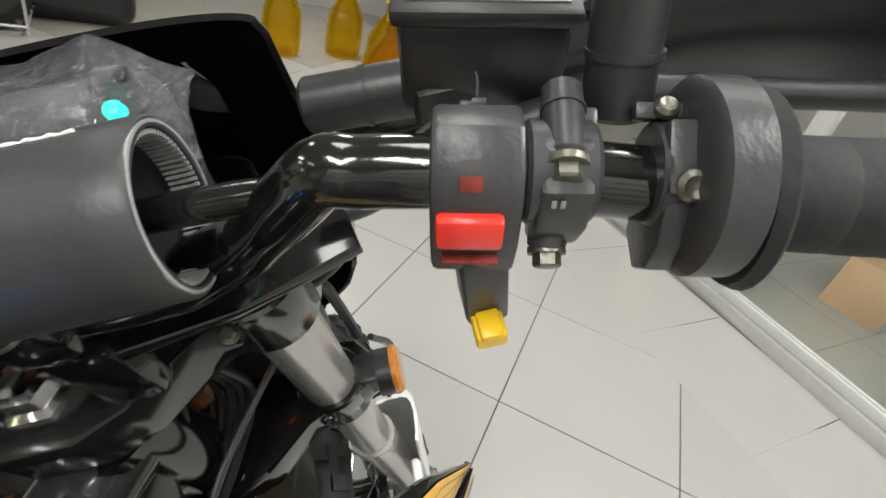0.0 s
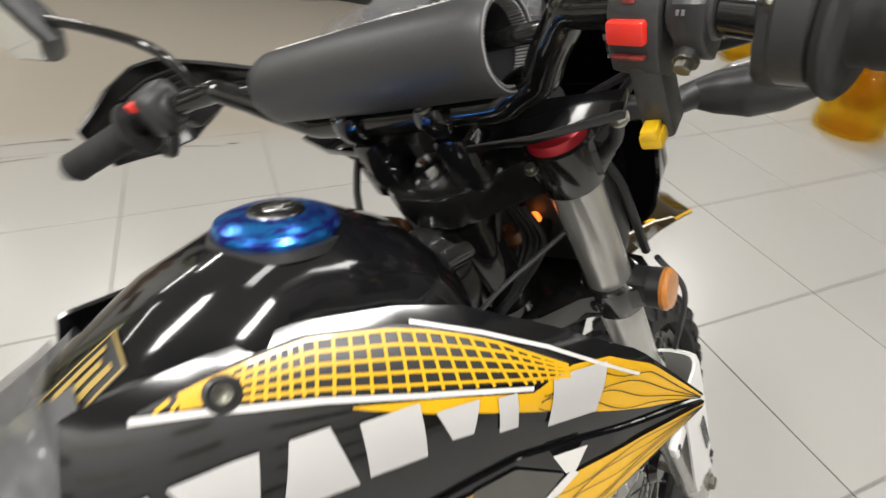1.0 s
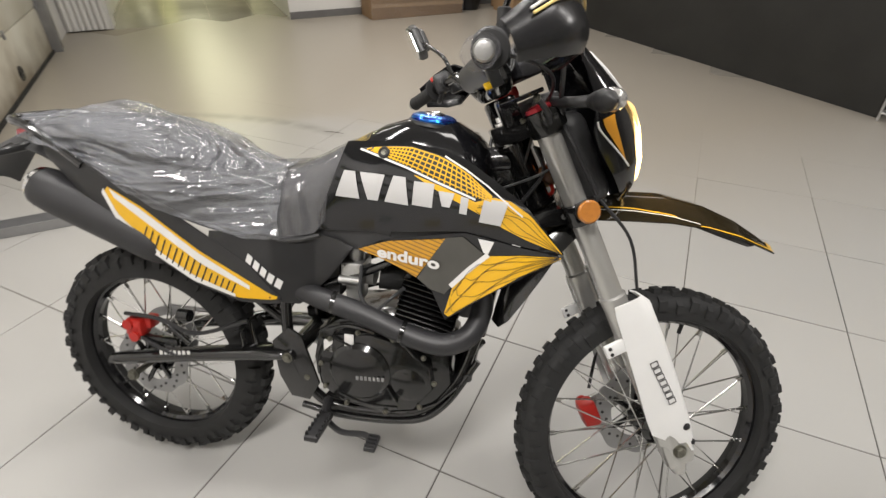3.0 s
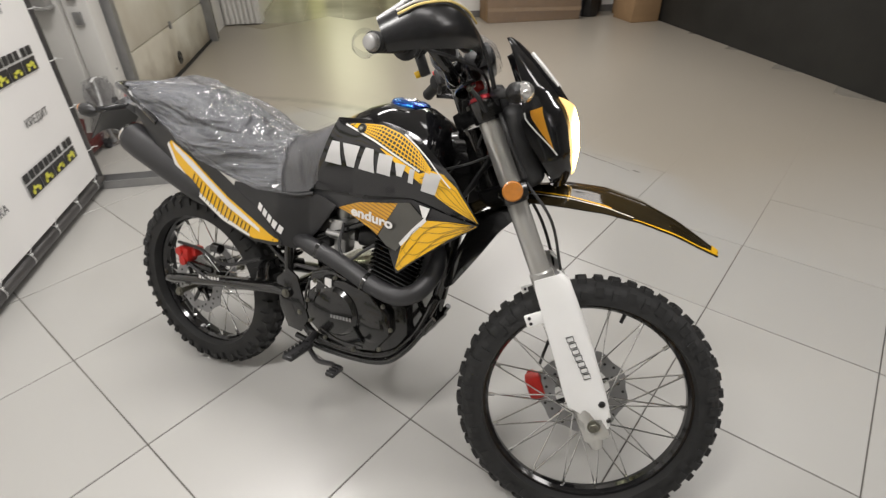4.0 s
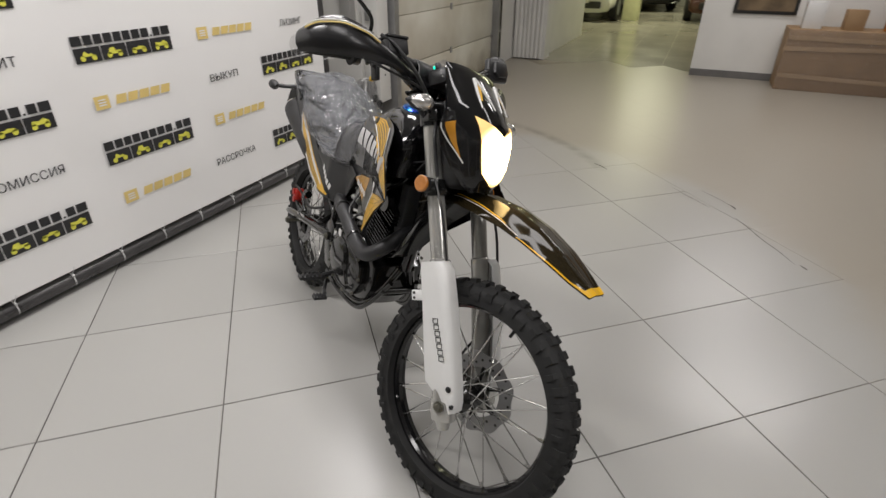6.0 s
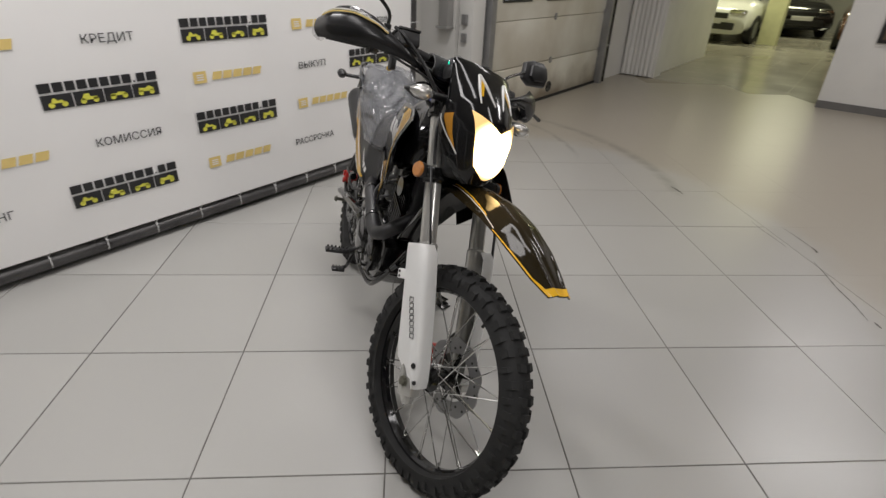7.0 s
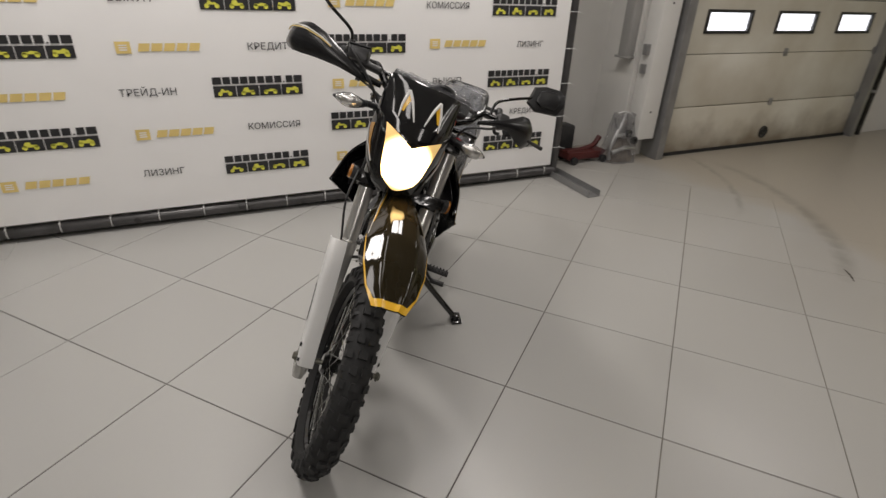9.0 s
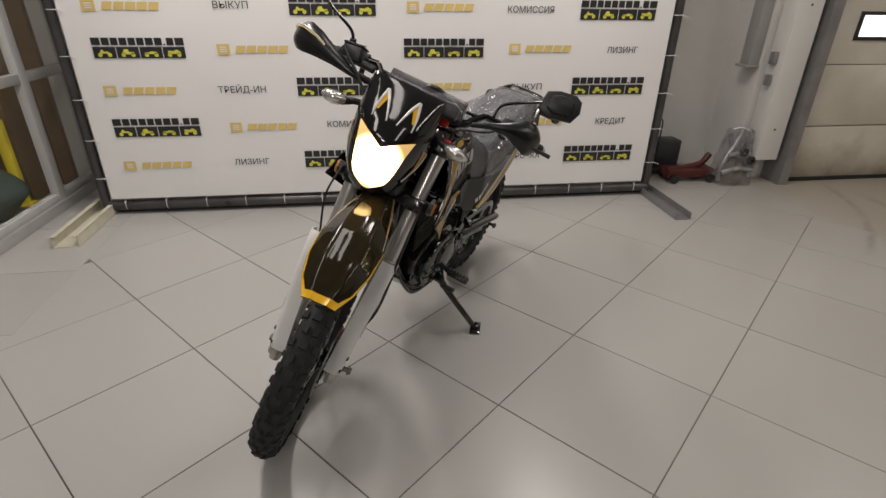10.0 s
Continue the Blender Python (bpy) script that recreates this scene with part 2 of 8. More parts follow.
TILE = material("floor_tile", (0.40, 0.395, 0.378), 0.28, spots=0.014, scale=1.1, bump=0.05, bump_scale=160, rand=0.03, rough_var=0.012, world_space=True)
def soil(mat, dust, lo, hi, most, full, start=2.75):
    """Beige dust that thickens away from the swept middle."""
    nt = mat.node_tree
    N, Lk = nt.nodes, nt.links
    b = N["Principled BSDF"]
    old = b.inputs["Base Color"].links[0].from_socket
    geo = N.new("ShaderNodeNewGeometry")
    sep = N.new("ShaderNodeSeparateXYZ")
    Lk.new(geo.outputs["Position"], sep.inputs[0])
    far = N.new("ShaderNodeMapRange")
    far.inputs["From Min"].default_value, far.inputs["From Max"].default_value = lo, hi
    far.inputs["To Min"].default_value, far.inputs["To Max"].default_value = 0.0, most
    Lk.new(sep.outputs["X"], far.inputs["Value"])
    big = N.new("ShaderNodeTexNoise")
    big.inputs["Scale"].default_value, big.inputs["Detail"].default_value = 0.7, 2
    Lk.new(geo.outputs["Position"], big.inputs["Vector"])
    haze = N.new("ShaderNodeMath")
    haze.operation = "MULTIPLY"
    Lk.new(far.outputs[0], haze.inputs[0])
    Lk.new(big.outputs[0], haze.inputs[1])
    # the ragged front where the sweeping stopped
    wob = N.new("ShaderNodeTexNoise")
    wob.inputs["Scale"].default_value, wob.inputs["Detail"].default_value = 1.7, 5
    Lk.new(geo.outputs["Position"], wob.inputs["Vector"])
    dist = N.new("ShaderNodeVectorMath")
    dist.operation = "DISTANCE"
    dist.inputs[1].default_value = (0.2, 1.2, 0)
    Lk.new(geo.outputs["Position"], dist.inputs[0])
    ragged = N.new("ShaderNodeMath")
    ragged.operation = "MULTIPLY_ADD"
    ragged.inputs[1].default_value = 0.7
    Lk.new(wob.outputs[0], ragged.inputs[0])
    Lk.new(dist.outputs["Value"], ragged.inputs[2])
    front = N.new("ShaderNodeMapRange")
    front.interpolation_type = "SMOOTHSTEP"
    for key, v in (("From Min", start), ("From Max", start + 0.5), ("To Min", 0.0), ("To Max", full)):
        front.inputs[key].default_value = v
    Lk.new(ragged.outputs[0], front.inputs["Value"])
    side = N.new("ShaderNodeMapRange")
    side.inputs["From Min"].default_value, side.inputs["From Max"].default_value = -0.2, 1.3
    Lk.new(sep.outputs["X"], side.inputs["Value"])
    spread = N.new("ShaderNodeMath")
    spread.operation = "MULTIPLY"
    Lk.new(front.outputs[0], spread.inputs[0])
    Lk.new(side.outputs[0], spread.inputs[1])
    amount = N.new("ShaderNodeMath")
    amount.operation = "MAXIMUM"
    Lk.new(haze.outputs[0], amount.inputs[0])
    Lk.new(spread.outputs[0], amount.inputs[1])
    m1 = N.new("ShaderNodeMix")
    m1.data_type = "RGBA"
    m1.inputs["B"].default_value = (*dust, 1)
    Lk.new(amount.outputs[0], m1.inputs["Factor"])
    Lk.new(old, m1.inputs["A"])
    Lk.new(m1.outputs["Result"], b.inputs["Base Color"])
    rough = b.inputs["Roughness"].links[0].from_socket
    add = N.new("ShaderNodeMath")
    add.operation = "MULTIPLY_ADD"
    add.inputs[1].default_value = 0.04
    Lk.new(amount.outputs[0], add.inputs[0])
    Lk.new(rough, add.inputs[2])
    Lk.new(add.outputs[0], b.inputs["Roughness"])


soil(TILE, (0.365, 0.325, 0.265), 0.2, 2.6, 0.5, 0.85)
GROUT = material("grout", (0.17, 0.162, 0.148), 0.8, scale=1.1, bump=0.3, rough_var=0.05, dark=(0.055, 0.050, 0.045), world_space=True)
soil(GROUT, (0.365, 0.325, 0.265), -0.3, 2.2, 0.9, 0.97, 2.35)


def tyre_mark(mat, cx, cy, radius, width, y0, y1):
    """A dark rubber arc left by a turning wheel, broken up by wear."""
    nt = mat.node_tree
    N, Lk = nt.nodes, nt.links
    b = N["Principled BSDF"]
    old = b.inputs["Base Color"].links[0].from_socket
    geo = N.new("ShaderNodeNewGeometry")
    wob = N.new("ShaderNodeTexNoise")
    wob.inputs["Scale"].default_value, wob.inputs["Detail"].default_value = 7.0, 5
    Lk.new(geo.outputs["Position"], wob.inputs["Vector"])
    dist = N.new("ShaderNodeVectorMath")
    dist.operation = "DISTANCE"
    dist.inputs[1].default_value = (cx, cy, 0)
    Lk.new(geo.outputs["Position"], dist.inputs[0])

    def node(op, a, c):
        n = N.new("ShaderNodeMath")
        n.operation = op
        for k, v in enumerate((a, c)):
            if isinstance(v, (int, float)):
                n.inputs[k].default_value = v
            else:
                Lk.new(v, n.inputs[k])
        return n.outputs[0]

    def span(value, a, c, lo, hi):
        m = N.new("ShaderNodeMapRange")
        m.interpolation_type = "SMOOTHSTEP"
        for k, v in zip(("From Min", "From Max", "To Min", "To Max"), (a, c, lo, hi)):
            m.inputs[k].default_value = v
        Lk.new(value, m.inputs["Value"])
        return m.outputs[0]

    off = node("ABSOLUTE", node("ADD", node("SUBTRACT", dist.outputs["Value"], radius), node("MULTIPLY", node("SUBTRACT", wob.outputs[0], 0.5), 0.09)), 0)
    sep = N.new("ShaderNodeSeparateXYZ")
    Lk.new(geo.outputs["Position"], sep.inputs[0])
    amount = node("MULTIPLY", span(off, 0.0, width, 0.38, 0.0), span(sep.outputs["Y"], y0, y0 + 0.25, 0.0, 1.0))
    amount = node("MULTIPLY", amount, span(sep.outputs["Y"], y1 - 0.5, y1, 1.0, 0.0))
    amount = node("MULTIPLY", amount, span(sep.outputs["X"], cx, cx + 0.1, 0.0, 1.0))
    amount = node("MULTIPLY", amount, span(wob.outputs[0], 0.3, 0.62, 0.25, 1.0))
    m1 = N.new("ShaderNodeMix")
    m1.data_type = "RGBA"
    m1.inputs["B"].default_value = (0.10, 0.085, 0.068, 1)
    Lk.new(amount, m1.inputs["Factor"])
    Lk.new(old, m1.inputs["A"])
    Lk.new(m1.outputs["Result"], b.inputs["Base Color"])


tyre_mark(TILE, 1.0, 2.1, 2.43, 0.085, -0.05, 2.1)
tyre_mark(TILE, 1.3, 2.6, 2.05, 0.05, 0.9, 2.4)
# Darker copy for the floor behind the glass; its dimness is put in the colour.
DIM_TILE = material("dimmed_floor_tile", (0.24, 0.235, 0.205), 0.3, spots=0.12, scale=1.4, bump=0.05, rough_var=0.1)
CONCRETE = material("polished_floor", (0.36, 0.335, 0.29), 0.2, spots=0.12, scale=1.4, bump=0.05, rough_var=0.1)
WHITE_WALL = material("white_wall_paint", (0.74, 0.73, 0.70), 0.7, spots=0.06, scale=2.0, bump=0.25, bump_scale=180)
GREY_WALL = material("grey_wall_paint", (0.42, 0.41, 0.39), 0.7, spots=0.1, scale=2.0, bump=0.2)
CABINET_GREY = material("cabinet_grey_paint", (0.36, 0.355, 0.34), 0.5, spots=0.08, scale=3, bump=0.05)
CEILING = material("ceiling_paint", (0.6, 0.6, 0.58), 0.8, spots=0.05, bump=0.1)
BLACK_PANEL = material("black_panel", (0.022, 0.022, 0.02), 0.55, spots=0.3, scale=3, bump=0.1)
BANNER = material("banner_vinyl", (0.84, 0.83, 0.82), 0.42, spots=0.035, scale=1.6, bump=0.12, bump_scale=14)
BANNER_BLACK = material("banner_black_print", (0.025, 0.025, 0.027), 0.45, spots=0.2)
BANNER_GOLD = material("banner_gold_print", (0.76, 0.58, 0.21), 0.45, spots=0.1)
BANNER_LIME = material("banner_lime_print", (0.72, 0.70, 0.09), 0.45, spots=0.1)
PIPE_BLACK = material("dark_painted_pipe", (0.085, 0.082, 0.082), 0.30, 0.4, spots=0.3, scale=6, bump=0.1, rough_var=0.1)
STEEL = material("grey_steel", (0.34, 0.34, 0.34), 0.4, 0.6, spots=0.2, scale=6, bump=0.1)
ALU = material("aluminium_profile", (0.55, 0.55, 0.54), 0.38, 0.5, spots=0.08, bump=0.05)
DOOR_PANEL = material("door_panel", (0.70, 0.68, 0.60), 0.5, spots=0.10, scale=1.3, bump=0.2, bump_scale=90, dark=(0.54, 0.50, 0.41))


def splashed(mat, stain, top):
    """Dried mud spattered in ragged patches over the lowest part of a door."""
    nt = mat.node_tree
    N, Lk = nt.nodes, nt.links
    b = N["Principled BSDF"]
    old = b.inputs["Base Color"].links[0].from_socket
    geo = N.new("ShaderNodeNewGeometry")
    sep = N.new("ShaderNodeSeparateXYZ")
    Lk.new(geo.outputs["Position"], sep.inputs[0])
    spots = N.new("ShaderNodeTexNoise")
    spots.inputs["Scale"].default_value, spots.inputs["Detail"].default_value = 3.2, 7
    Lk.new(geo.outputs["Position"], spots.inputs["Vector"])
    reach = N.new("ShaderNodeMath")
    reach.operation = "MULTIPLY"
    reach.inputs[1].default_value = top * 2
    Lk.new(spots.outputs[0], reach.inputs[0])
    left = N.new("ShaderNodeMath")
    left.operation = "SUBTRACT"
    Lk.new(reach.outputs[0], left.inputs[0])
    Lk.new(sep.outputs["Z"], left.inputs[1])
    mr = N.new("ShaderNodeMapRange")
    mr.inputs["From Min"].default_value, mr.inputs["From Max"].default_value = 0.0, top * 0.9
    mr.inputs["To Max"].default_value = 0.75
    Lk.new(left.outputs[0], mr.inputs["Value"])
    m1 = N.new("ShaderNodeMix")
    m1.data_type = "RGBA"
    m1.inputs["B"].default_value = (*stain, 1)
    Lk.new(mr.outputs[0], m1.inputs["Factor"])
    Lk.new(old, m1.inputs["A"])
    Lk.new(m1.outputs["Result"], b.inputs["Base Color"])


splashed(DOOR_PANEL, (0.17, 0.125, 0.075), 0.30)
RUBBER = material("black_rubber", (0.016, 0.016, 0.016), 0.72, spots=0.3, scale=20, bump=0.35, bump_scale=120)
CARD = material("cardboard", (0.36, 0.23, 0.12), 0.7, spots=0.15, scale=4, bump=0.2)

ALU_WHITE = material("white_aluminium_profile", (0.50, 0.50, 0.485), 0.4, spots=0.06, bump=0.05)
CREAM = material("cream_paint", (0.62, 0.59, 0.47), 0.5, spots=0.12, scale=12, bump=0.1)
ZIP = material("white_zip_tie", (0.75, 0.75, 0.74), 0.4, spots=0.05)
SKIRTING = material("dark_skirting", (0.16, 0.155, 0.15), 0.6, spots=0.15, bump=0.1)
PANE = glass("window_glass", (0.96, 0.98, 0.97), 0.01, 1.45)
MILKY = glow("daylit_milky_pane", (0.93, 0.96, 1.0), 1.6)
AMBER_GLASS = glass("amber_glass", (0.96, 0.80, 0.16), 0.05, 1.4, 0.3, 14)


def see_through(mat, tint, share_):
    """Lets tinted light pass straight through a filled bottle."""
    nt = mat.node_tree
    tr = nt.nodes.new("ShaderNodeBsdfTransparent")
    tr.inputs["Color"].default_value = (*tint, 1)
    mx = nt.nodes.new("ShaderNodeMixShader")
    mx.inputs[0].default_value = share_
    nt.links.new(nt.nodes["Principled BSDF"].outputs[0], mx.inputs[1])
    nt.links.new(tr.outputs[0], mx.inputs[2])
    nt.links.new(mx.outputs[0], nt.nodes["Material Output"].inputs["Surface"])


see_through(AMBER_GLASS, (0.99, 0.86, 0.30), 0.72)
YEL_CAP = material("yellow_cap", (0.80, 0.55, 0.02), 0.4, spots=0.05)
BIN_BAG = material("black_bin_bag", (0.012, 0.012, 0.013), 0.28, spots=0.2, scale=6, bump=0.6, bump_scale=22)
TAPE = material("clear_parcel_tape", (0.48, 0.33, 0.19), 0.18, spots=0.1, scale=9, bump=0.3, bump_scale=30)
YELLOW_SIGN = material("yellow_sign", (0.78, 0.62, 0.03), 0.45, spots=0.05)
WOOD = material("brown_board", (0.24, 0.15, 0.075), 0.55, spots=0.25, scale=4, bump=0.2, stretch=(1, 1, 6))
DARK_GREEN = material("dark_green_canvas", (0.02, 0.035, 0.028), 0.8, spots=0.2, bump=0.3)
CAR_WHITE = material("white_car_paint", (0.72, 0.72, 0.70), 0.2, spots=0.03, coat=0.6)
CAR_BLACK = material("black_car_paint", (0.012, 0.012, 0.013), 0.15, spots=0.05, coat=0.7)
CAR_BRONZE = material("bronze_car_paint", (0.10, 0.045, 0.03), 0.2, 0.3, spots=0.05, coat=0.7)
CAR_GLASS = material("dark_car_glass", (0.015, 0.018, 0.02), 0.06, spots=0.1)
LIME_WALL = material("lime_column_paint", (0.62, 0.62, 0.38), 0.6, spots=0.08, bump=0.1)
RED_JACK = material("red_jack_paint", (0.095, 0.014, 0.012), 0.45, spots=0.3, scale=20, bump=0.2)
PICTURE = material("brown_picture", (0.20, 0.14, 0.08), 0.4, spots=0.5, scale=5)
GLOSS_BLACK = material("gloss_black_paint", (0.006, 0.006, 0.007), 0.10, spots=0.1, scale=5, coat=0.25, bump=0.02, bump_scale=30)
SATIN_WIN = SATIN_BLACK = material("satin_black_plastic", (0.021, 0.021, 0.022), 0.38, spots=0.2, scale=12, bump=0.08, bump_scale=300)
MATT_BLACK = material("matt_black_plastic", (0.036, 0.036, 0.037), 0.48, spots=0.2, scale=14, bump=0.15, bump_scale=400)
PIPE_PAINT = material("exhaust_black_paint", (0.024, 0.024, 0.026), 0.46, spots=0.25, scale=16, bump=0.15, bump_scale=300)
DARK_GREY = material("dark_grey_plastic", (0.036, 0.0365, 0.038), 0.36, spots=0.15, scale=12, bump=0.12, bump_scale=350)
FRAME_BLACK = material("black_frame_paint", (0.010, 0.010, 0.010), 0.17, spots=0.2, scale=10, bump=0.05, coat=0.5)
BAR_BLACK = material("glossy_black_steel", (0.008, 0.008, 0.008), 0.13, 0.2, spots=0.2, scale=30, bump=0.05, bump_scale=200, coat=0.5)
ENGINE_BLACK = material("black_engine_paint", (0.010, 0.010, 0.010), 0.16, 0.1, spots=0.3, scale=25, bump=0.10, bump_scale=60, coat=0.5)
YELLOW = material("yellow_decal", (0.76, 0.425, 0.006), 0.3, spots=0.08, scale=9, coat=0.4)
ORANGE_DECAL = material("orange_decal", (0.52, 0.23, 0.012), 0.3, spots=0.12, scale=9, coat=0.4)
WHITE_DECAL = material("white_decal", (0.70, 0.69, 0.675), 0.35, spots=0.04, coat=0.3)
MARK_WHITE = material("dull_white_decal", (0.50, 0.495, 0.49), 0.38, spots=0.05, scale=9, coat=0.2)
GREY_DECAL = material("grey_decal", (0.07, 0.068, 0.06), 0.35, spots=0.2, scale=12, coat=0.2)
WHITE_PLASTIC = material("white_plastic", (0.78, 0.78, 0.77), 0.4, spots=0.04, scale=10, bump=0.08, bump_scale=200)
FORK_GREY = material("polished_fork_tube", (0.53, 0.525, 0.50), 0.22, 0.60, spots=0.1, scale=20, bump=0.03, stretch=(1, 1, 0.1))
CHROME = material("bright_steel", (0.72, 0.72, 0.71), 0.14, 1.0, spots=0.1, scale=20, bump=0.03)
ZINC = material("zinc_bolt", (0.21, 0.205, 0.17), 0.40, 0.85, spots=0.25, scale=120, bump=0.2, bump_scale=300)
CAST_ALU = material("cast_aluminium", (0.50, 0.50, 0.49), 0.42, 0.8, spots=0.25, scale=30, bump=0.25, bump_scale=220)
RED = material("red_plastic", (0.72, 0.030, 0.018), 0.3, spots=0.1, scale=20, coat=0.3)
RED_ANO = material("red_anodised", (0.62, 0.012, 0.022), 0.14, 1.0, spots=0.1, scale=20)
DULL_RED = material("worn_red_print", (0.20, 0.022, 0.018), 0.5, spots=0.4, scale=300)
BACKBONE = material("dark_grey_gloss_steel", (0.030, 0.030, 0.031), 0.24, 0.3, spots=0.2, scale=30, coat=0.5)
SACK = material("grey_brown_sack", (0.20, 0.17, 0.135), 0.75, spots=0.3, scale=9, bump=0.5, bump_scale=60)
SCUFF = material("rubber_scuff", (0.105, 0.092, 0.075), 0.5, spots=0.5, scale=60)
RELAY_TAN = material("tan_relay", (0.30, 0.19, 0.09), 0.4, spots=0.2, scale=40)
CALIPER_RED = material("red_caliper_paint", (0.42, 0.018, 0.012), 0.35, spots=0.2, scale=30)
RED_CAP = material("red_anodised_cap", (0.44, 0.022, 0.032), 0.25, 0.4, spots=0.1, scale=20)
YEL_BUTTON = material("yellow_plastic", (0.80, 0.50, 0.01), 0.35, spots=0.06, scale=20)
AMBER = material("amber_reflector", (0.50, 0.19, 0.035), 0.18, spots=0.2, scale=60, bump=0.4, bump_scale=300, coat=0.5)
SEAT_VINYL = material("grey_seat_vinyl", (0.085, 0.086, 0.09), 0.5, spots=0.15, scale=8, bump=0.3, bump_scale=260)
WRAP = film_plastic("clear_wrapping", (0.24, 0.25, 0.275), 0.50, 0.05, (0.9, 3.2, 2.6), 0.24)
WRAP_SMOOTH = film_plastic("stretched_clear_wrapping", (0.12, 0.12, 0.13), 0.55, 0.14, (3.5, 2.5, 2.0), 0.03)
WRAP_CLEAR = film_plastic("thin_clear_wrapping", (0.20, 0.20, 0.22), 0.76, 0.08, (30, 30, 30), 0.008)
FOAM = material("grey_foam_cover", (0.034, 0.035, 0.037), 0.42, spots=0.12, scale=10, bump=0.12, bump_scale=300)
FABRIC = material("ribbed_pad_lining", (0.30, 0.30, 0.30), 0.8, spots=0.3, scale=60, bump=0.5, bump_scale=300)
CLEAR_LENS = material("clear_lens_over_reflector", (0.78, 0.77, 0.75), 0.14, 0.7, spots=0.3, scale=45, bump=0.6, bump_scale=120, coat=0.8)
MIRROR = material("mirror_glass", (0.85, 0.86, 0.86), 0.02, 1.0)
HEAD_LENS = glow("lit_headlight", (1.0, 0.66, 0.24), 9.0)
def lens_falloff(mat, centre, radius, low, high):
    """The bulb's glow behind the lens: brightest in the middle, dimmer towards the rim."""
    nt = mat.node_tree
    tc = nt.nodes.new("ShaderNodeTexCoord")
    dist = nt.nodes.new("ShaderNodeVectorMath")
    dist.operation = "DISTANCE"
    dist.inputs[1].default_value = centre
    mr = nt.nodes.new("ShaderNodeMapRange")
    mr.interpolation_type = "SMOOTHSTEP"
    mr.inputs["From Min"].default_value, mr.inputs["From Max"].default_value = radius * 0.35, radius
    mr.inputs["To Min"].default_value, mr.inputs["To Max"].default_value = high, low
    nt.links.new(tc.outputs["Object"], dist.inputs[0])
    nt.links.new(dist.outputs["Value"], mr.inputs["Value"])
    nt.links.new(mr.outputs[0], nt.nodes["Principled BSDF"].inputs["Emission Strength"])


lens_falloff(HEAD_LENS, (0.218, -0.046, -0.17), 0.090, 0.40, 24.0)
GREEN_LAMP = glow("green_pilot_lamp", (0.0, 0.75, 0.45), 1.2)
ORANGE_LAMP = glow("orange_pilot_lamp", (1.0, 0.22, 0.03), 1.1)


def blue_cap_material():
    mat = material("blue_anodised", (0.02, 0.10, 0.55), 0.22, 0.85, spots=0.1, scale=20)
    nt = mat.node_tree
    b = nt.nodes["Principled BSDF"]
    n = nt.nodes.new("ShaderNodeTexNoise")
    n.inputs["Scale"].default_value = 7
    r = nt.nodes.new("ShaderNodeValToRGB")
    r.color_ramp.elements[0].color, r.color_ramp.elements[1].color = (0.035, 0.03, 0.36, 1), (0.03, 0.28, 0.80, 1)
    r.color_ramp.elements[0].position, r.color_ramp.elements[1].position = 0.38, 0.62
    nt.links.new(n.outputs[0], r.inputs[0])
    nt.links.new(r.outputs[0], b.inputs["Base Color"])
    return mat


def printed(name, base, ink, scale, width, kind="RINGS", distort=2.0, centre=(0, 0, 0), rot=(0, 0, 0), stretch=(1, 1, 1)):
    """A printed sticker: thin ink lines on a coloured ground."""
    mat = material(name, base, 0.3, spots=0.06, coat=0.4)
    nt = mat.node_tree
    b = nt.nodes["Principled BSDF"]
    old = b.inputs["Base Color"].links[0].from_socket
    tc = nt.nodes.new("ShaderNodeTexCoord")
    mp = nt.nodes.new("ShaderNodeMapping")
    mp.inputs["Location"].default_value = centre
    mp.inputs["Rotation"].default_value = [radians(a) for a in rot]
    mp.inputs["Scale"].default_value = stretch
    wv = nt.nodes.new("ShaderNodeTexWave")
    wv.wave_type = kind
    if kind == "BANDS":
        wv.bands_direction = "X"
    else:
        wv.rings_direction = "Y"
    wv.inputs["Scale"].default_value, wv.inputs["Distortion"].default_value = scale, distort
    wv.inputs["Detail Scale"].default_value = 0.6
    wv.inputs["Detail"].default_value = 0.0
    rp = nt.nodes.new("ShaderNodeValToRGB")
    rp.color_ramp.elements[0].position, rp.color_ramp.elements[1].position = width, min(1.0, width + 0.025)
    mx = nt.nodes.new("ShaderNodeMix")
    mx.data_type = "RGBA"
    mx.inputs["A"].default_value = (*ink, 1)
    nt.links.new(tc.outputs["Object"], mp.inputs["Vector"])
    nt.links.new(mp.outputs[0], wv.inputs["Vector"])
    nt.links.new(wv.outputs["Fac"], rp.inputs[0])
    nt.links.new(rp.outputs[0], mx.inputs["Factor"])
    nt.links.new(old, mx.inputs["B"])
    nt.links.new(mx.outputs["Result"], b.inputs["Base Color"])
    return mat


RELAY = material("brown_relay_plastic", (0.16, 0.06, 0.02), 0.35, spots=0.2, scale=20, bump=0.1)
DULL_GOLD = material("dull_gold_print", (0.34, 0.24, 0.06), 0.4, spots=0.1)
BLUE_CAP = blue_cap_material()
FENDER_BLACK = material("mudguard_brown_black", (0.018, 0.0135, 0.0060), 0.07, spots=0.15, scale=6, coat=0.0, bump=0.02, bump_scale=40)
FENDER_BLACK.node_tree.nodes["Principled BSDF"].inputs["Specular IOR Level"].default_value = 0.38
GUARD_BLACK = material("hand_guard_black", (0.012, 0.012, 0.013), 0.26, spots=0.2, scale=8, bump=0.03, bump_scale=60)
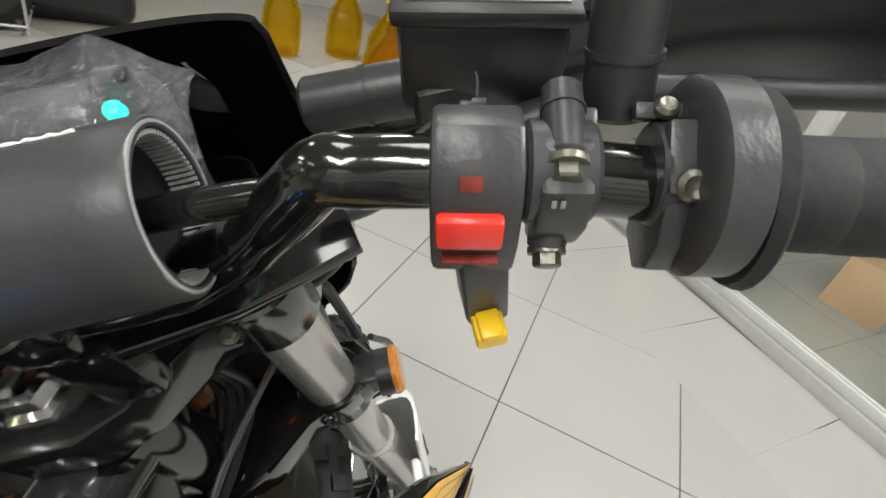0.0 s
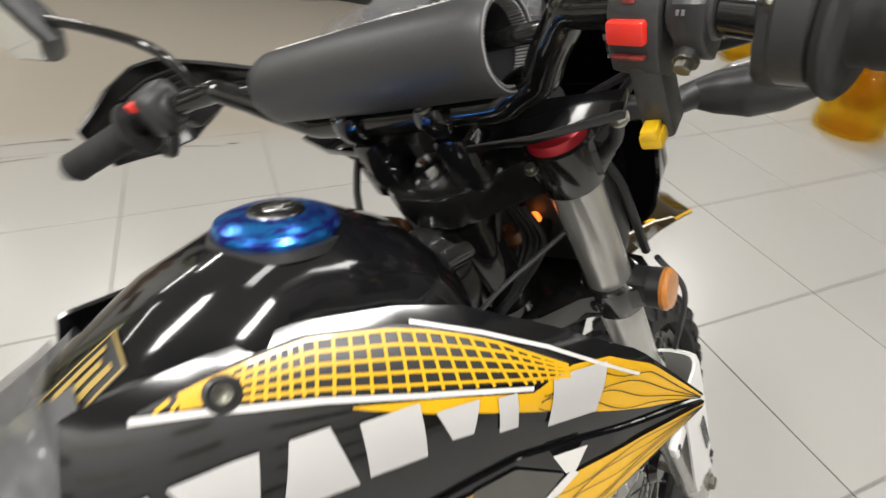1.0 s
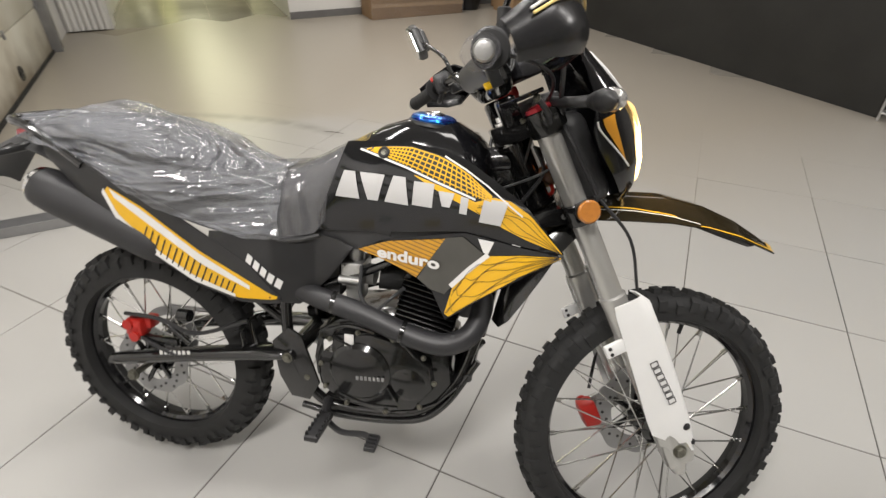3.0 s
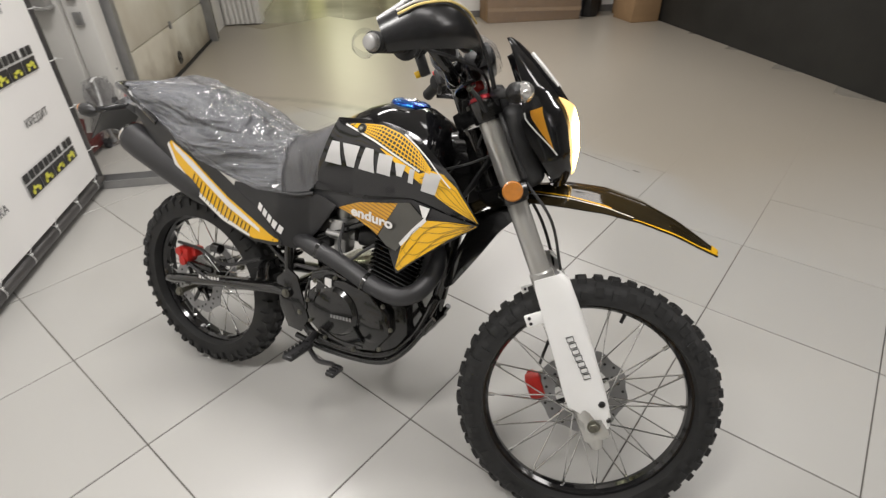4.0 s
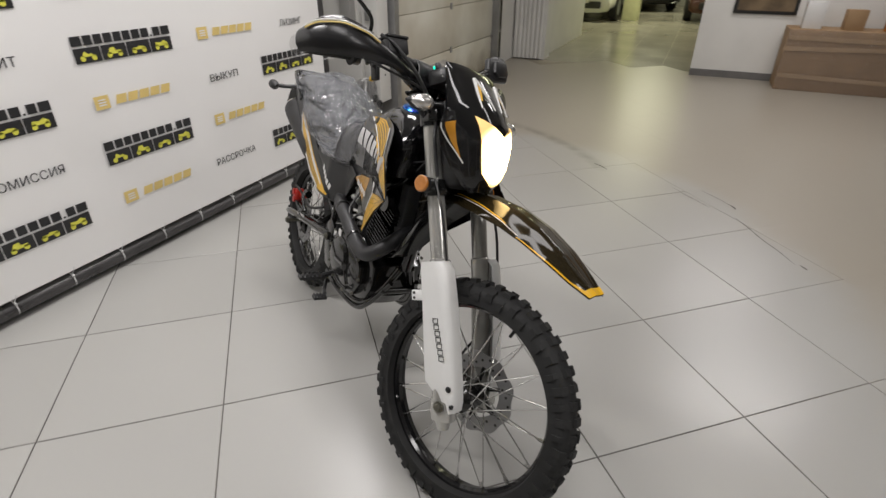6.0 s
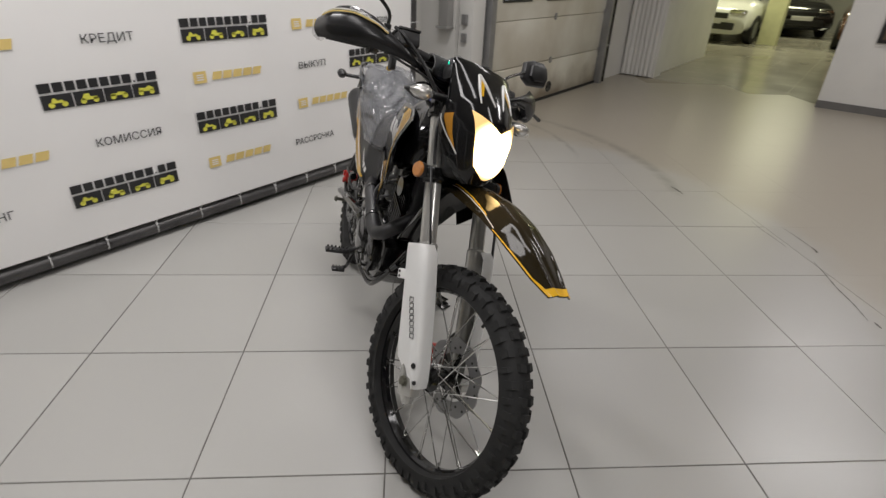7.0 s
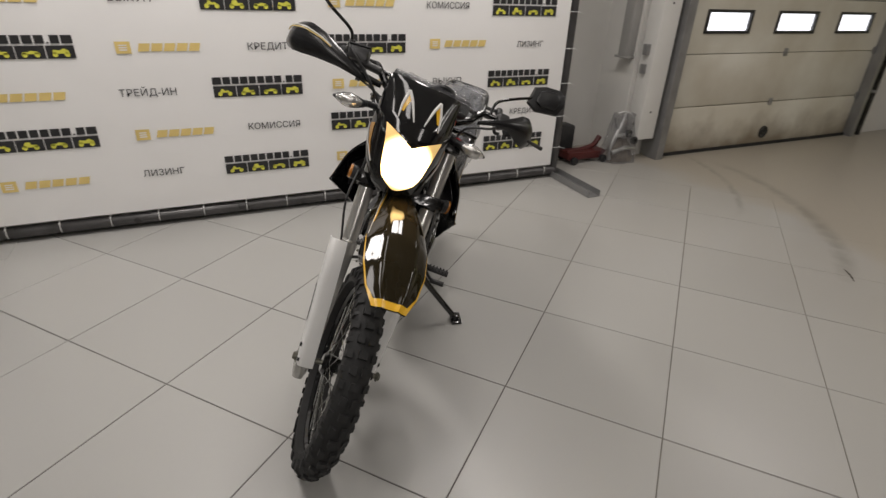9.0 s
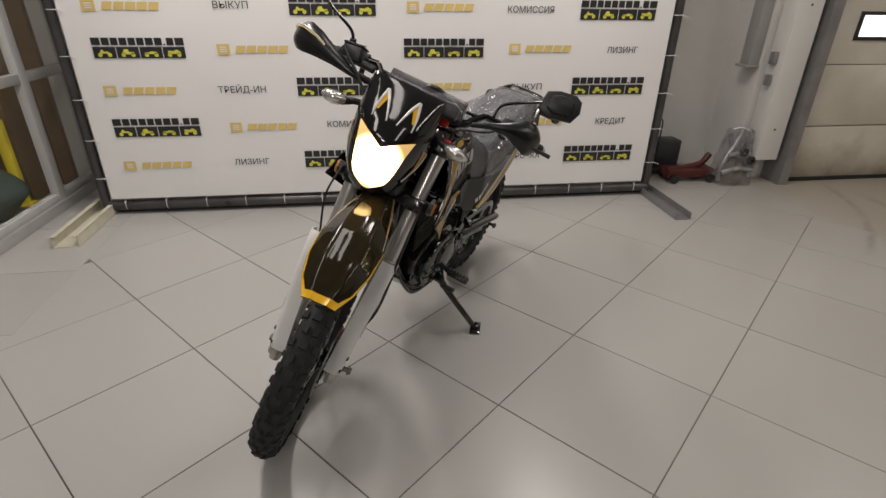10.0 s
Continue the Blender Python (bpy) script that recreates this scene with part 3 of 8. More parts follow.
GOLD_FINE = printed("gold_line_decal", (0.55, 0.27, 0.012), (0.20, 0.105, 0.02), 34.0, 0.16, "BANDS", 0.0, (0, 0, 0), (0, 78, 0))

# ---- the hall ----
def block(name, lo, hi, mat, label="", category="", kind="structure", bevel=0.0):
    bm = B()
    box(bm, [(a + b) / 2 for a, b in zip(lo, hi)], [b - a for a, b in zip(lo, hi)], bevel)
    return tagged(part(name, bm, mat), label, category, "", kind)


H = 3.0
floor = block("floor", (-6.0, -6.5, -0.2), (20.0, 6.5, -0.0032), GROUT, "large pale grey glossy floor tiles laid diagonally", "floor")
block("ceiling", (-6.0, -6.5, H), (20.0, 6.5, H + 0.1), CEILING, "plain pale painted ceiling slab", "ceiling")
block("wall_north", (-6.0, 2.85, 0), (2.62, 3.0, H), WHITE_WALL, "plain white painted wall behind the banner", "wall")
block("wall_panelling", (-5.8, 2.80, 0), (-2.74, 2.846, 2.6), WOOD, "brown wood panelling behind the glass partition", "wall panelling")
block("wall_column", (2.62, 2.42, 0), (2.90, 3.0, H), WHITE_WALL, "white boxed column beside the garage door", "wall")
block("wall_over_door", (2.90, 2.45, 2.6), (5.95, 3.0, H), WHITE_WALL, "white wall above the garage door", "wall")
block("wall_beside_door", (5.95, 2.30, 0), (6.95, 3.0, H), WHITE_WALL, "white wall beside the garage door", "wall")
block("wall_pier", (6.95, 1.78, 0), (7.30, 3.0, H), WHITE_WALL, "white pier at the mouth of the passage", "wall")
block("wall_passage", (7.30, 1.86, 0), (10.3, 2.0, H), WHITE_WALL, "white wall running down the passage", "wall")
block("wall_car_park_west", (10.1, 2.0, 0), (10.3, 4.4, H), LIME_WALL, "pale lime wall at the mouth of the car park", "wall")
block("wall_car_park", (10.1, 4.4, 0), (19.8, 4.6, H), LIME_WALL, "pale lime wall of the car park", "wall")
block("wall_east", (6.64, -6.4, 0), (6.95, -0.40, H), WHITE_WALL, "white painted end wall beside the passage", "wall")
block("wall_passage_south", (6.95, -0.60, 0), (12.0, -0.40, H), WHITE_WALL, "white wall down the other side of the passage", "wall")
block("wall_black", (0.95, -4.6, 0), (6.64, -3.78, H), BLACK_PANEL, "matt black panelled wall of the hall", "wall")
block("wall_south", (-5.9, -6.4, 0), (6.6, -6.2, H), GREY_WALL, "plain grey far wall of the hall", "wall")
block("wall_west", (-5.95, -6.4, 0), (-5.8, 2.8, H), GREY_WALL, "plain grey wall behind the glass partition", "wall")
block("wall_end", (19.6, -6.4, 0), (19.8, 4.4, H), GREY_WALL, "plain far wall of the car park", "wall")
block("wall_car_park_south", (12.0, -3.2, 0), (19.6, -3.0, H), LIME_WALL, "pale lime side wall of the car park", "wall")
block("baseboard_1", (6.622, -6.2, 0), (6.64, -0.40, 0.09), SKIRTING, "dark grey skirting along the end wall", "skirting")
block("car_park_pillar", (13.75, 1.12, 0), (14.15, 1.52, H), LIME_WALL, "square lime-painted car park pillar", "pillar")


# garage door: ribbed panels, posts, windows
door = thing("garage_door", "cream sectional garage door with three small windows, stained low down", "garage door", kind="structure")
for i, (z0, z1) in enumerate(((0.0, 0.455), (0.46, 0.935), (0.94, 1.415), (1.42, 1.895), (1.90, 2.375), (2.38, 2.60))):
    bm = B()
    xs = [2.98, 5.86]
    if i == 2:
        cuts = [(3.22, 3.80), (4.14, 4.72), (5.06, 5.62)]
        prev = xs[0]
        for a, b in cuts + [(xs[1], None)]:
            box(bm, ((prev + a) / 2, 2.31, (z0 + z1) / 2), (a - prev, 0.04, z1 - z0))
            if b:
                box(bm, ((a + b) / 2, 2.31, (z0 + 1.11) / 2), (b - a, 0.04, 1.11 - z0))
                box(bm, ((a + b) / 2, 2.31, (1.31 + z1) / 2), (b - a, 0.04, z1 - 1.31))
                prev = b
    else:
        box(bm, (4.42, 2.31, (z0 + z1) / 2), (2.88, 0.04, z1 - z0), 0.014, seg=2)
    panel = part("panel", bm, DOOR_PANEL, door)
    if i == 2:
        for a, b in cuts:
            bm = B()
            for lo, hi in (((a, 1.11), (b, 1.135)), ((a, 1.285), (b, 1.31)), ((a, 1.135), (a + 0.03, 1.285)), ((b - 0.03, 1.135), (b, 1.285))):
                box(bm, ((lo[0] + hi[0]) / 2, 2.295, (lo[1] + hi[1]) / 2), (hi[0] - lo[0], 0.03, hi[1] - lo[1]))
            part("window_frame", bm, SATIN_WIN, panel)
            bm = B()
            box(bm, ((a + b) / 2, 2.31, 1.21), (b - a - 0.06, 0.008, 0.15))
            part("pane", bm, MILKY, panel)
    if i in (1, 2):
        for x in (2.99, 4.40, 5.84):
            bm = B()
            box(bm, (x, 2.283, z0), (0.045, 0.014, 0.07), 0.004)
            part("hinge", bm, STEEL, panel)
bm = B()
lathe(bm, (4.44, 2.292, 0.14), (0, -1, 0), [(0, 0.064), (0.010, 0.064), (0.014, 0.058), (0.010, 0.046), (0.004, 0.040), (0.004, 0.0)], 28)
box(bm, (4.44, 2.280, 0.14), (0.10, 0.014, 0.020), 0.004)
part("lift_handle", bm, SATIN_WIN, door)
bm = B()
box(bm, (4.42, 2.30, 0.015), (2.88, 0.05, 0.03))
part("bottom_seal", bm, RUBBER, door)
for x, w, name in ((2.94, 0.04, "door_post_1"), (5.895, 0.03, "door_post_2")):
    block(name, (x - w, 2.20, 0), (x + w, 2.45, 2.62), STEEL, "dark grey steel door post", "post")
bm = B()
tube(bm, [(6.07, 2.255, 0.0), (6.07, 2.255, 2.96)], 0.032, 16, 0)
riser = tagged(part("riser_pipe", bm, ENGINE_BLACK), "dark painted riser pipe beside the garage door", "pipe", kind="structure")
for z in (0.5, 1.5, 2.5):
    bm = B()
    loop_lathe(bm, (6.07, 2.255, z), (0, 0, 1), [(-0.015, 0.037), (0.015, 0.037), (0.015, 0.031), (-0.015, 0.031)], 20)
    part("pipe_clip", bm, STEEL, riser)
curtain = thing("strip_curtain", "gathered white plastic strip curtain at the mouth of the passage", "curtain", pose(6.905, 1.80, 0.02))
for i in range(7):
    bm = B()
    y = 0.035 + i * 0.068
    tube(bm, [(0.006 * math.sin(i * 2.3), y, 0.0), (0.012 * math.sin(i * 1.7 + 1), y + 0.006, 0.9), (0.004, y - 0.004, 1.9), (0.0, y, 2.9)], [0.030 + 0.006 * (i % 2), 0.034, 0.030, 0.028], 14, 6)
    part("strip", bm, WHITE_WALL, curtain)
bm = B()
box(bm, (2.76, 2.33, 1.59), (0.20, 0.16, 2.78), 0.006)
casing = tagged(part("column_casing", bm, WHITE_WALL), "white sheet casing with screws beside the door", "casing", kind="structure")
for z in (0.45, 1.35):
    bm = B()
    cyl(bm, (2.76, 2.248, z), (2.76, 2.252, z), 0.009, seg=10)
    part("screw", bm, SATIN_WIN, casing)
cabinet = thing("meter_cabinet", "grey steel wall cabinet with a lock", "cabinet")
bm = B()
box(bm, (2.574, 2.50, 1.51), (0.090, 0.11, 1.20), 0.006)
box(bm, (2.56, 2.50, 0.905), (0.116, 0.13, 0.02), 0.003)
part("body", bm, CABINET_GREY, cabinet)
bm = B()
box(bm, (2.640, 2.33, 0.98), (0.04, 0.05, 0.09), 0.004)
part("lock", bm, STEEL, cabinet)
bm = B()
box(bm, (2.640, 2.33, 0.82), (0.03, 0.05, 0.08), 0.004)
part("latch", bm, STEEL, cabinet)

# floor jack and odd parts behind the banner's end
jack = thing("trolley_jack", "red trolley jack wrapped in film by the wall", "jack")
bm = B()
box(bm, (2.20, 2.42, 0.07), (0.42, 0.16, 0.07), 0.01, m=pose(0, 0, 0))
tube(bm, [(2.0, 2.40, 0.09), (2.3, 2.44, 0.12), (2.40, 2.46, 0.20)], 0.025, 10)
part("frame", bm, RED_JACK, jack)
for x in (2.04, 2.36):
    for y in (2.32, 2.52):
        bm = B()
        cyl(bm, (x, y - 0.012, 0.035), (x, y + 0.012, 0.035), 0.035)
        part("castor", bm, SATIN_WIN, jack)
bundle = thing("wrapped_bundle", "bundle of grey parts in clear film on the floor", "bundle")
for pts, r_ in (([(2.42, 2.30, 0.02), (2.44, 2.32, 0.16), (2.52, 2.34, 0.30), (2.58, 2.36, 0.42)], 0.022), ([(2.62, 2.30, 0.02), (2.58, 2.32, 0.18), (2.50, 2.35, 0.30), (2.47, 2.36, 0.40)], 0.018),
                ([(2.40, 2.26, 0.10), (2.52, 2.24, 0.14), (2.66, 2.26, 0.12)], 0.02), ([(2.44, 2.28, 0.24), (2.54, 2.26, 0.26), (2.66, 2.27, 0.22)], 0.015)):
    bm = B()
    tube(bm, pts, r_, 10)
    part("bracket_arm", bm, CAST_ALU, bundle)
for at in ((2.55, 2.25, 0.27), (2.63, 2.25, 0.20)):
    bm = B()
    loop_lathe(bm, at, (0.2, -1, 0.1), [(-0.015, 0.034), (0.015, 0.034), (0.015, 0.018), (-0.015, 0.018)], 20)
    part("bush", bm, MATT_BLACK, bundle)
bm = B()
tube(bm, [(2.46, 2.33, 0.44), (2.52, 2.32, 0.455), (2.60, 2.31, 0.43), (2.62, 2.31, 0.40)], 0.010, 8, 5, rv=0.4)
part("white_strap", bm, ZIP, bundle)
bm = B()
rings = []
for i in range(15):
    z = 0.004 + 0.43 * i / 14
    rr = 0.185 * (1 - 0.45 * i / 14)
    rings.append([bm.verts.new((2.53 + rr * math.cos(a) * (1 + 0.4 * noise.noise((math.cos(a) * 3, math.sin(a) * 3, z * 12))), 2.33 + rr * 0.7 * math.sin(a) * (1 + 0.4 * noise.noise((math.cos(a) * 3, math.sin(a) * 3 + 5, z * 12))), z)) for a in np.linspace(0, 2 * math.pi, 36, endpoint=False)])
skin(bm, rings)
part("film", bm, WRAP_CLEAR, bundle, sharp=20)
bm = B()
rings = []
for i in range(11):
    z = 0.003 + 0.20 * i / 10
    rr = 0.145 * (1 - 0.6 * (i / 10) ** 2)
    rings.append([bm.verts.new((2.54 + rr * math.cos(a) * (1 + 0.5 * noise.noise((math.cos(a) * 2 + 4, math.sin(a) * 2, z * 9))), 2.33 + rr * 0.62 * math.sin(a) * (1 + 0.5 * noise.noise((math.cos(a) * 2, math.sin(a) * 2 + 9, z * 9))), z)) for a in np.linspace(0, 2 * math.pi, 32, endpoint=False)])
skin(bm, rings)
part("folded_sack", bm, SACK, bundle, "folded grey-brown sack")
device = thing("black_case", "small black equipment case on the floor", "case")
bm = B()
box(bm, (2.10, 2.66, 0.17), (0.22, 0.16, 0.24), 0.02)
box(bm, (2.10, 2.66, 0.025), (0.30, 0.2, 0.05), 0.01)
part("body", bm, MATT_BLACK, device)
bm = B()
tube(bm, [(2.04, 2.66, 0.29), (2.04, 2.66, 0.42), (2.02, 2.66, 0.46)], 0.006, 8)
part("aerial", bm, MATT_BLACK, device)

# ---- banner on its pipe stand ----
banner = thing("advertising_banner", "white printed vinyl banner laced to a black pipe stand", "banner")
bm = B()
rows = []
for i in range(61):
    x = -2.18 + 3.80 * i / 60
    row = []
    for j in range(31):
        z = 0.115 + 2.25 * j / 30
        e = min(1, min(x + 2.18, 1.62 - x) / 0.25) * min(1, (z - 0.115) / 0.2)
        row.append((x, 2.106 + 0.0025 * e * noise.noise((x * 2.2, z * 1.8, 0.5)), z))
    rows.append(row)
grid_sheet(bm, rows, 0.002)
sheet = part("vinyl_sheet", bm, BANNER, banner, "white vinyl sheet", sharp=60)
YB = 2.0985


def flat(bm, x0, z0, x1, z1, slant=0.0):
    vs = [bm.verts.new(p) for p in ((x0, YB, z0), (x1, YB, z0), (x1 + slant, YB, z1), (x0 + slant, YB, z1))]
    bm.faces.new(vs)


def print_blocks(name, mat, shapes, label=""):
    for s_ in shapes:
        bm = B()
        flat(bm, *s_)
        part(name, bm, mat, sheet, label)


def shop_mark(x, z):
    """The shop's mark: a line of plain black blocks over four black boxes with lime vehicle shapes."""
    ws = [0.050, 0.042, 0.040, 0.042, 0.040, 0.040, 0.044, 0.042, 0.010, 0.040, 0.050]
    shapes, q = [], x
    gap = (0.522 - sum(ws)) / 10
    for k, w in enumerate(ws):
        if k == 8:
            shapes.append((q, z + 0.074, q + w, z + 0.082))
        else:
            shapes.append((q, z + 0.074, q + w, z + 0.115))
        q += w + gap
    print_blocks("shop_mark", BANNER_BLACK, shapes, "black block of the shop's mark")
    for k in range(4):
        x0 = x + k * 0.1315
        bm = B()
        flat(bm, x0, z, x0 + 0.1265, z + 0.064)
        part("icon_box", bm, BANNER_BLACK, sheet)
        bm = B()
        for cx, r in ((0.036, 0.0125), (0.090, 0.0125)):
            vs = [bm.verts.new((x0 + cx + r * math.cos(a), YB - 0.0015, z + 0.019 + r * math.sin(a))) for a in np.linspace(0, 2 * math.pi, 14, endpoint=False)]
            bm.faces.new(vs)
        tops = ([(0.034, 0.026), (0.095, 0.026), (0.080, 0.040), (0.066, 0.036), (0.050, 0.050), (0.044, 0.046)], [(0.028, 0.022), (0.100, 0.022), (0.096, 0.036), (0.070, 0.036), (0.064, 0.052), (0.042, 0.050)],
                [(0.022, 0.022), (0.104, 0.024), (0.092, 0.036), (0.062, 0.040), (0.054, 0.034), (0.030, 0.034)], [(0.026, 0.024), (0.102, 0.024), (0.100, 0.038), (0.078, 0.050), (0.060, 0.040), (0.030, 0.044)])[k]
        bm.faces.new([bm.verts.new((x0 + a, YB - 0.0015, z + b)) for a, b in tops])
        part("vehicle_icon", bm, BANNER_LIME, sheet, "lime vehicle pictogram")


def gold_mark(x, z):
    """The maker's mark: a gold badge and five slanted gold blocks."""
    shapes = [(x, z, x + 0.074, z + 0.062)]
    for k in range(5):
        q = x + 0.105 + k * 0.064
        shapes.append((q, z + 0.010, q + 0.054, z + 0.052, 0.012))
    print_blocks("gold_mark", BANNER_GOLD, shapes, "gold block of a maker's mark")
    bm = B()
    for a, b, c, d in ((0.018, 0.040, 0.056, 0.046), (0.018, 0.028, 0.056, 0.034), (0.018, 0.016, 0.056, 0.022)):
        vs = [bm.verts.new(p) for p in ((x + a, YB - 0.0015, z + b), (x + c, YB - 0.0015, z + b), (x + c, YB - 0.0015, z + d), (x + a, YB - 0.0015, z + d))]
        bm.faces.new(vs)
    part("badge_lines", bm, BANNER, sheet)


def banner_word(text, x0, x1, z):
    ob = words(text, 0.052, 0.0003, sheet, "lettering", BANNER_BLACK, Matrix(), "LEFT", 0, 0.0)
    xs = [v.co.x for v in ob.data.vertices]
    zs = [v.co.y for v in ob.data.vertices]
    k = (x1 - x0) / (max(xs) - min(xs))
    kz = 0.040 / 0.052 / 0.73
    ob.matrix_local = Matrix.Translation((x0 - min(xs) * k, YB, z)) @ Matrix.Rotation(radians(90), 4, "X") @ Matrix.Diagonal((k, kz, 1, 1))


ROWS_Z = [2.02, 1.78, 1.54, 1.30, 1.06, 0.82, 0.58, 0.34]
for k, z in enumerate(ROWS_Z):
    odd = k % 2
    # columns of marks
    (gold_mark if odd else shop_mark)(-2.045, z - (0.028 if odd else 0.045))
    (shop_mark if odd else gold_mark)(-0.880 if odd else -1.336, z - (0.040 if odd else 0.026))
    (gold_mark if odd else shop_mark)(-0.165 if odd else -0.188, z - (0.018 if odd else 0.045))
    if odd:
        shop_mark(0.970, z - 0.052)
    else:
        gold_mark(0.508, z - 0.022)
for text, x0, x1, z in (("ВЫКУП", -1.320, -1.118, 1.295), ("ТРЕЙД-ИН", -1.370, -1.078, 0.806), ("ЛИЗИНГ", -1.345, -1.118, 0.332), ("КРЕДИТ", -0.655, -0.425, 1.046), ("КОМИССИЯ", -0.710, -0.394, 0.575),
                        ("КОМИССИЯ", 0.482, 0.788, 1.286), ("ВЫКУП", 0.536, 0.753, 0.806), ("РАССРОЧКА", 0.458, 0.786, 0.322), ("ЛИЗИНГ", 1.188, 1.408, 1.042), ("КРЕДИТ", 1.180, 1.400, 0.562)):
    banner_word(text, x0, x1, z)
# pipe stand, zip ties and channel feet
bm = B()
tube(bm, [(-2.24, 2.135, 0.058), (1.68, 2.135, 0.058)], 0.036, 20, 0)
part("bottom_pipe", bm, PIPE_BLACK, banner, "black painted bottom pipe")
bm = B()
tube(bm, [(-2.24, 2.175, 0.02), (1.68, 2.175, 0.02)], 0.02, 16, 0)
part("floor_rail", bm, PIPE_BLACK, banner)
bm = B()
tube(bm, [(-2.24, 2.135, 2.42), (1.68, 2.135, 2.42)], 0.026, 20, 0)
part("top_pipe", bm, PIPE_BLACK, banner)
for x in (-2.235, 1.675):
    bm = B()
    tube(bm, [(x, 2.135, 0.0), (x, 2.135, 2.44)], 0.030, 20, 0)
    part("side_pipe", bm, PIPE_BLACK, banner)
tie = None


def zip_tie(p, along):
    global tie
    if tie is None:
        bm = B()
        loop_lathe(bm, (0, 0, 0), (1, 0, 0), [(-0.0022, 0.0395), (0.0022, 0.0395), (0.0022, 0.0375), (-0.0022, 0.0375)], 20)
        box(bm, (0, -0.035, 0.030), (0.008, 0.010, 0.010), 0.002, seg=1)
        cyl(bm, (0, -0.03, 0.036), (0.012, -0.045, 0.075), 0.0018, seg=6)
        tie = part("zip_tie", bm, ZIP, banner)
        ob = tie
    else:
        ob = share("zip_tie", tie.data, banner, Matrix())
    ob.matrix_local = Matrix.Translation(p) @ (Matrix() if along == "x" else Matrix.Rotation(radians(90), 4, "Y"))


def share(name, me, parent, m):
    ob = new(name, me)
    ob.parent = parent
    ob.matrix_local = m
    return ob


for i in range(15):
    zip_tie((-2.10 + i * 0.262, 2.135, 0.062), "x")
for i in range(9):
    zip_tie((-2.215, 2.135, 0.26 + i * 0.255), "z")
    zip_tie((1.655, 2.135, 0.26 + i * 0.255), "z")
for x, name, mat, wide, high in ((1.70, "channel_foot", STEEL, 0.11, 0.046), (-2.262, "channel_foot", CREAM, 0.15, 0.066)):
    bm = B()
    box(bm, (x, 1.92, 0.004), (wide, 0.64, 0.006))
    for k in (-1, 1):
        box(bm, (x + k * (wide / 2 - 0.003), 1.92, 0.005 + high / 2), (0.006, 0.64, high))
        if mat is CREAM:
            box(bm, (x + k * (wide / 2 - 0.014), 1.92, 0.005 + high), (0.028, 0.64, 0.006))
    part(name, bm, mat, banner, "open steel channel foot" if mat is STEEL else "cream painted channel foot")

# ---- glass partition and what stands behind it ----
part_m = pose(-2.70, 0, 0, 0, 0, -2.7)
screen = thing("glass_partition", "white aluminium and glass partition with a low plinth", "partition", part_m, kind="structure")
bm = B()
box(bm, (0, 0, 0.035), (0.09, 6.2, 0.07), 0.006)
part("plinth", bm, ALU, screen)
bm = B()
box(bm, (-0.005, 0, 0.095), (0.055, 6.2, 0.05), 0.006)
part("bottom_rail", bm, ALU_WHITE, screen)
bm = B()
box(bm, (0, 0, 2.4), (0.06, 6.2, 0.07), 0.006)
part("top_rail", bm, ALU_WHITE, screen)
for y in (-3.0, -2.0, -0.62, 0.42, 1.44, 2.27, 2.79):
    bm = B()
    box(bm, (0, y, 1.2), (0.06, 0.075, 2.33), 0.006)
    part("mullion", bm, ALU_WHITE, screen)
for a, b in ((0.42, 1.44), (1.44, 2.27), (2.27, 2.79)):
    bm = B()
    box(bm, (0, (a + b) / 2, 0.88), (0.055, b - a - 0.075, 0.06), 0.006)
    part("transom", bm, ALU, screen)
for a, b in ((-3.0, -2.0), (-2.0, -0.62), (-0.62, 0.42), (0.42, 1.44), (1.44, 2.27), (2.27, 2.79)):
    bm = B()
    box(bm, (0, (a + b) / 2, 1.24), (0.006, b - a - 0.07, 2.24))
    pane = part("pane", bm, PANE, screen)
    pane.visible_shadow = False


def carton(x, y, z, sx, sy, sz, turn, label, mat=None, group="", tape=True):
    ob = thing("cardboard_box", label, "box", pose(x, y, z, 0, 0, turn), group)
    bm = B()
    box(bm, (0, 0, sz / 2), (sx, sy, sz), 0.006)
    for v in bm.verts:
        v.co += Vector((noise.noise(v.co * 3 + Vector((x, y, 0))), noise.noise(v.co * 3 + Vector((5, x, y))), 0)) * 0.012 * (v.co.z / sz)
    part("carton", bm, mat or CARD, ob)
    if tape:
        bm = B()
        box(bm, (0, 0, sz + 0.001), (sx * 1.004, 0.055, 0.002))
        part("tape", bm, TAPE, ob)
    return ob


carton(-3.70, -0.38, 0, 0.32, 0.30, 0.30, 12, "brown cardboard box behind the glass partition")
carton(-4.10, 0.45, 0, 0.5, 0.5, 0.3, -6, "low brown cardboard box on the floor")
ob = thing("grey_crate", "flat grey plastic crate behind the glass", "crate", pose(-3.1, -0.95, 0, 0, 0, 8))
bm = B()
box(bm, (0, 0, 0.14), (0.36, 0.5, 0.28), 0.02)
part("body", bm, STEEL, ob)
sign = thing("yellow_sign_board", "yellow advertising board leaning behind the glass", "sign", pose(-2.93, -1.22, 0.012, 0, -14, -6))
bm = B()
box(bm, (0, 0, 0.28), (0.012, 0.26, 0.56), 0.002)
part("board", bm, YELLOW_SIGN, sign)
bm = B()
loop_lathe(bm, (0.008, 0, 0.14), (1, 0, 0), [(-0.001, 0.06), (0.001, 0.06), (0.001, 0.045), (-0.001, 0.045)], 28)
box(bm, (0.008, 0, 0.14), (0.002, 0.016, 0.10), m=pose(0, 0, 0))
part("black_ring", bm, BANNER_BLACK, sign)
board = thing("wooden_panel", "brown wooden panel leaning behind the partition", "panel", pose(-2.86, 2.64, 0, 0, -2, 86))
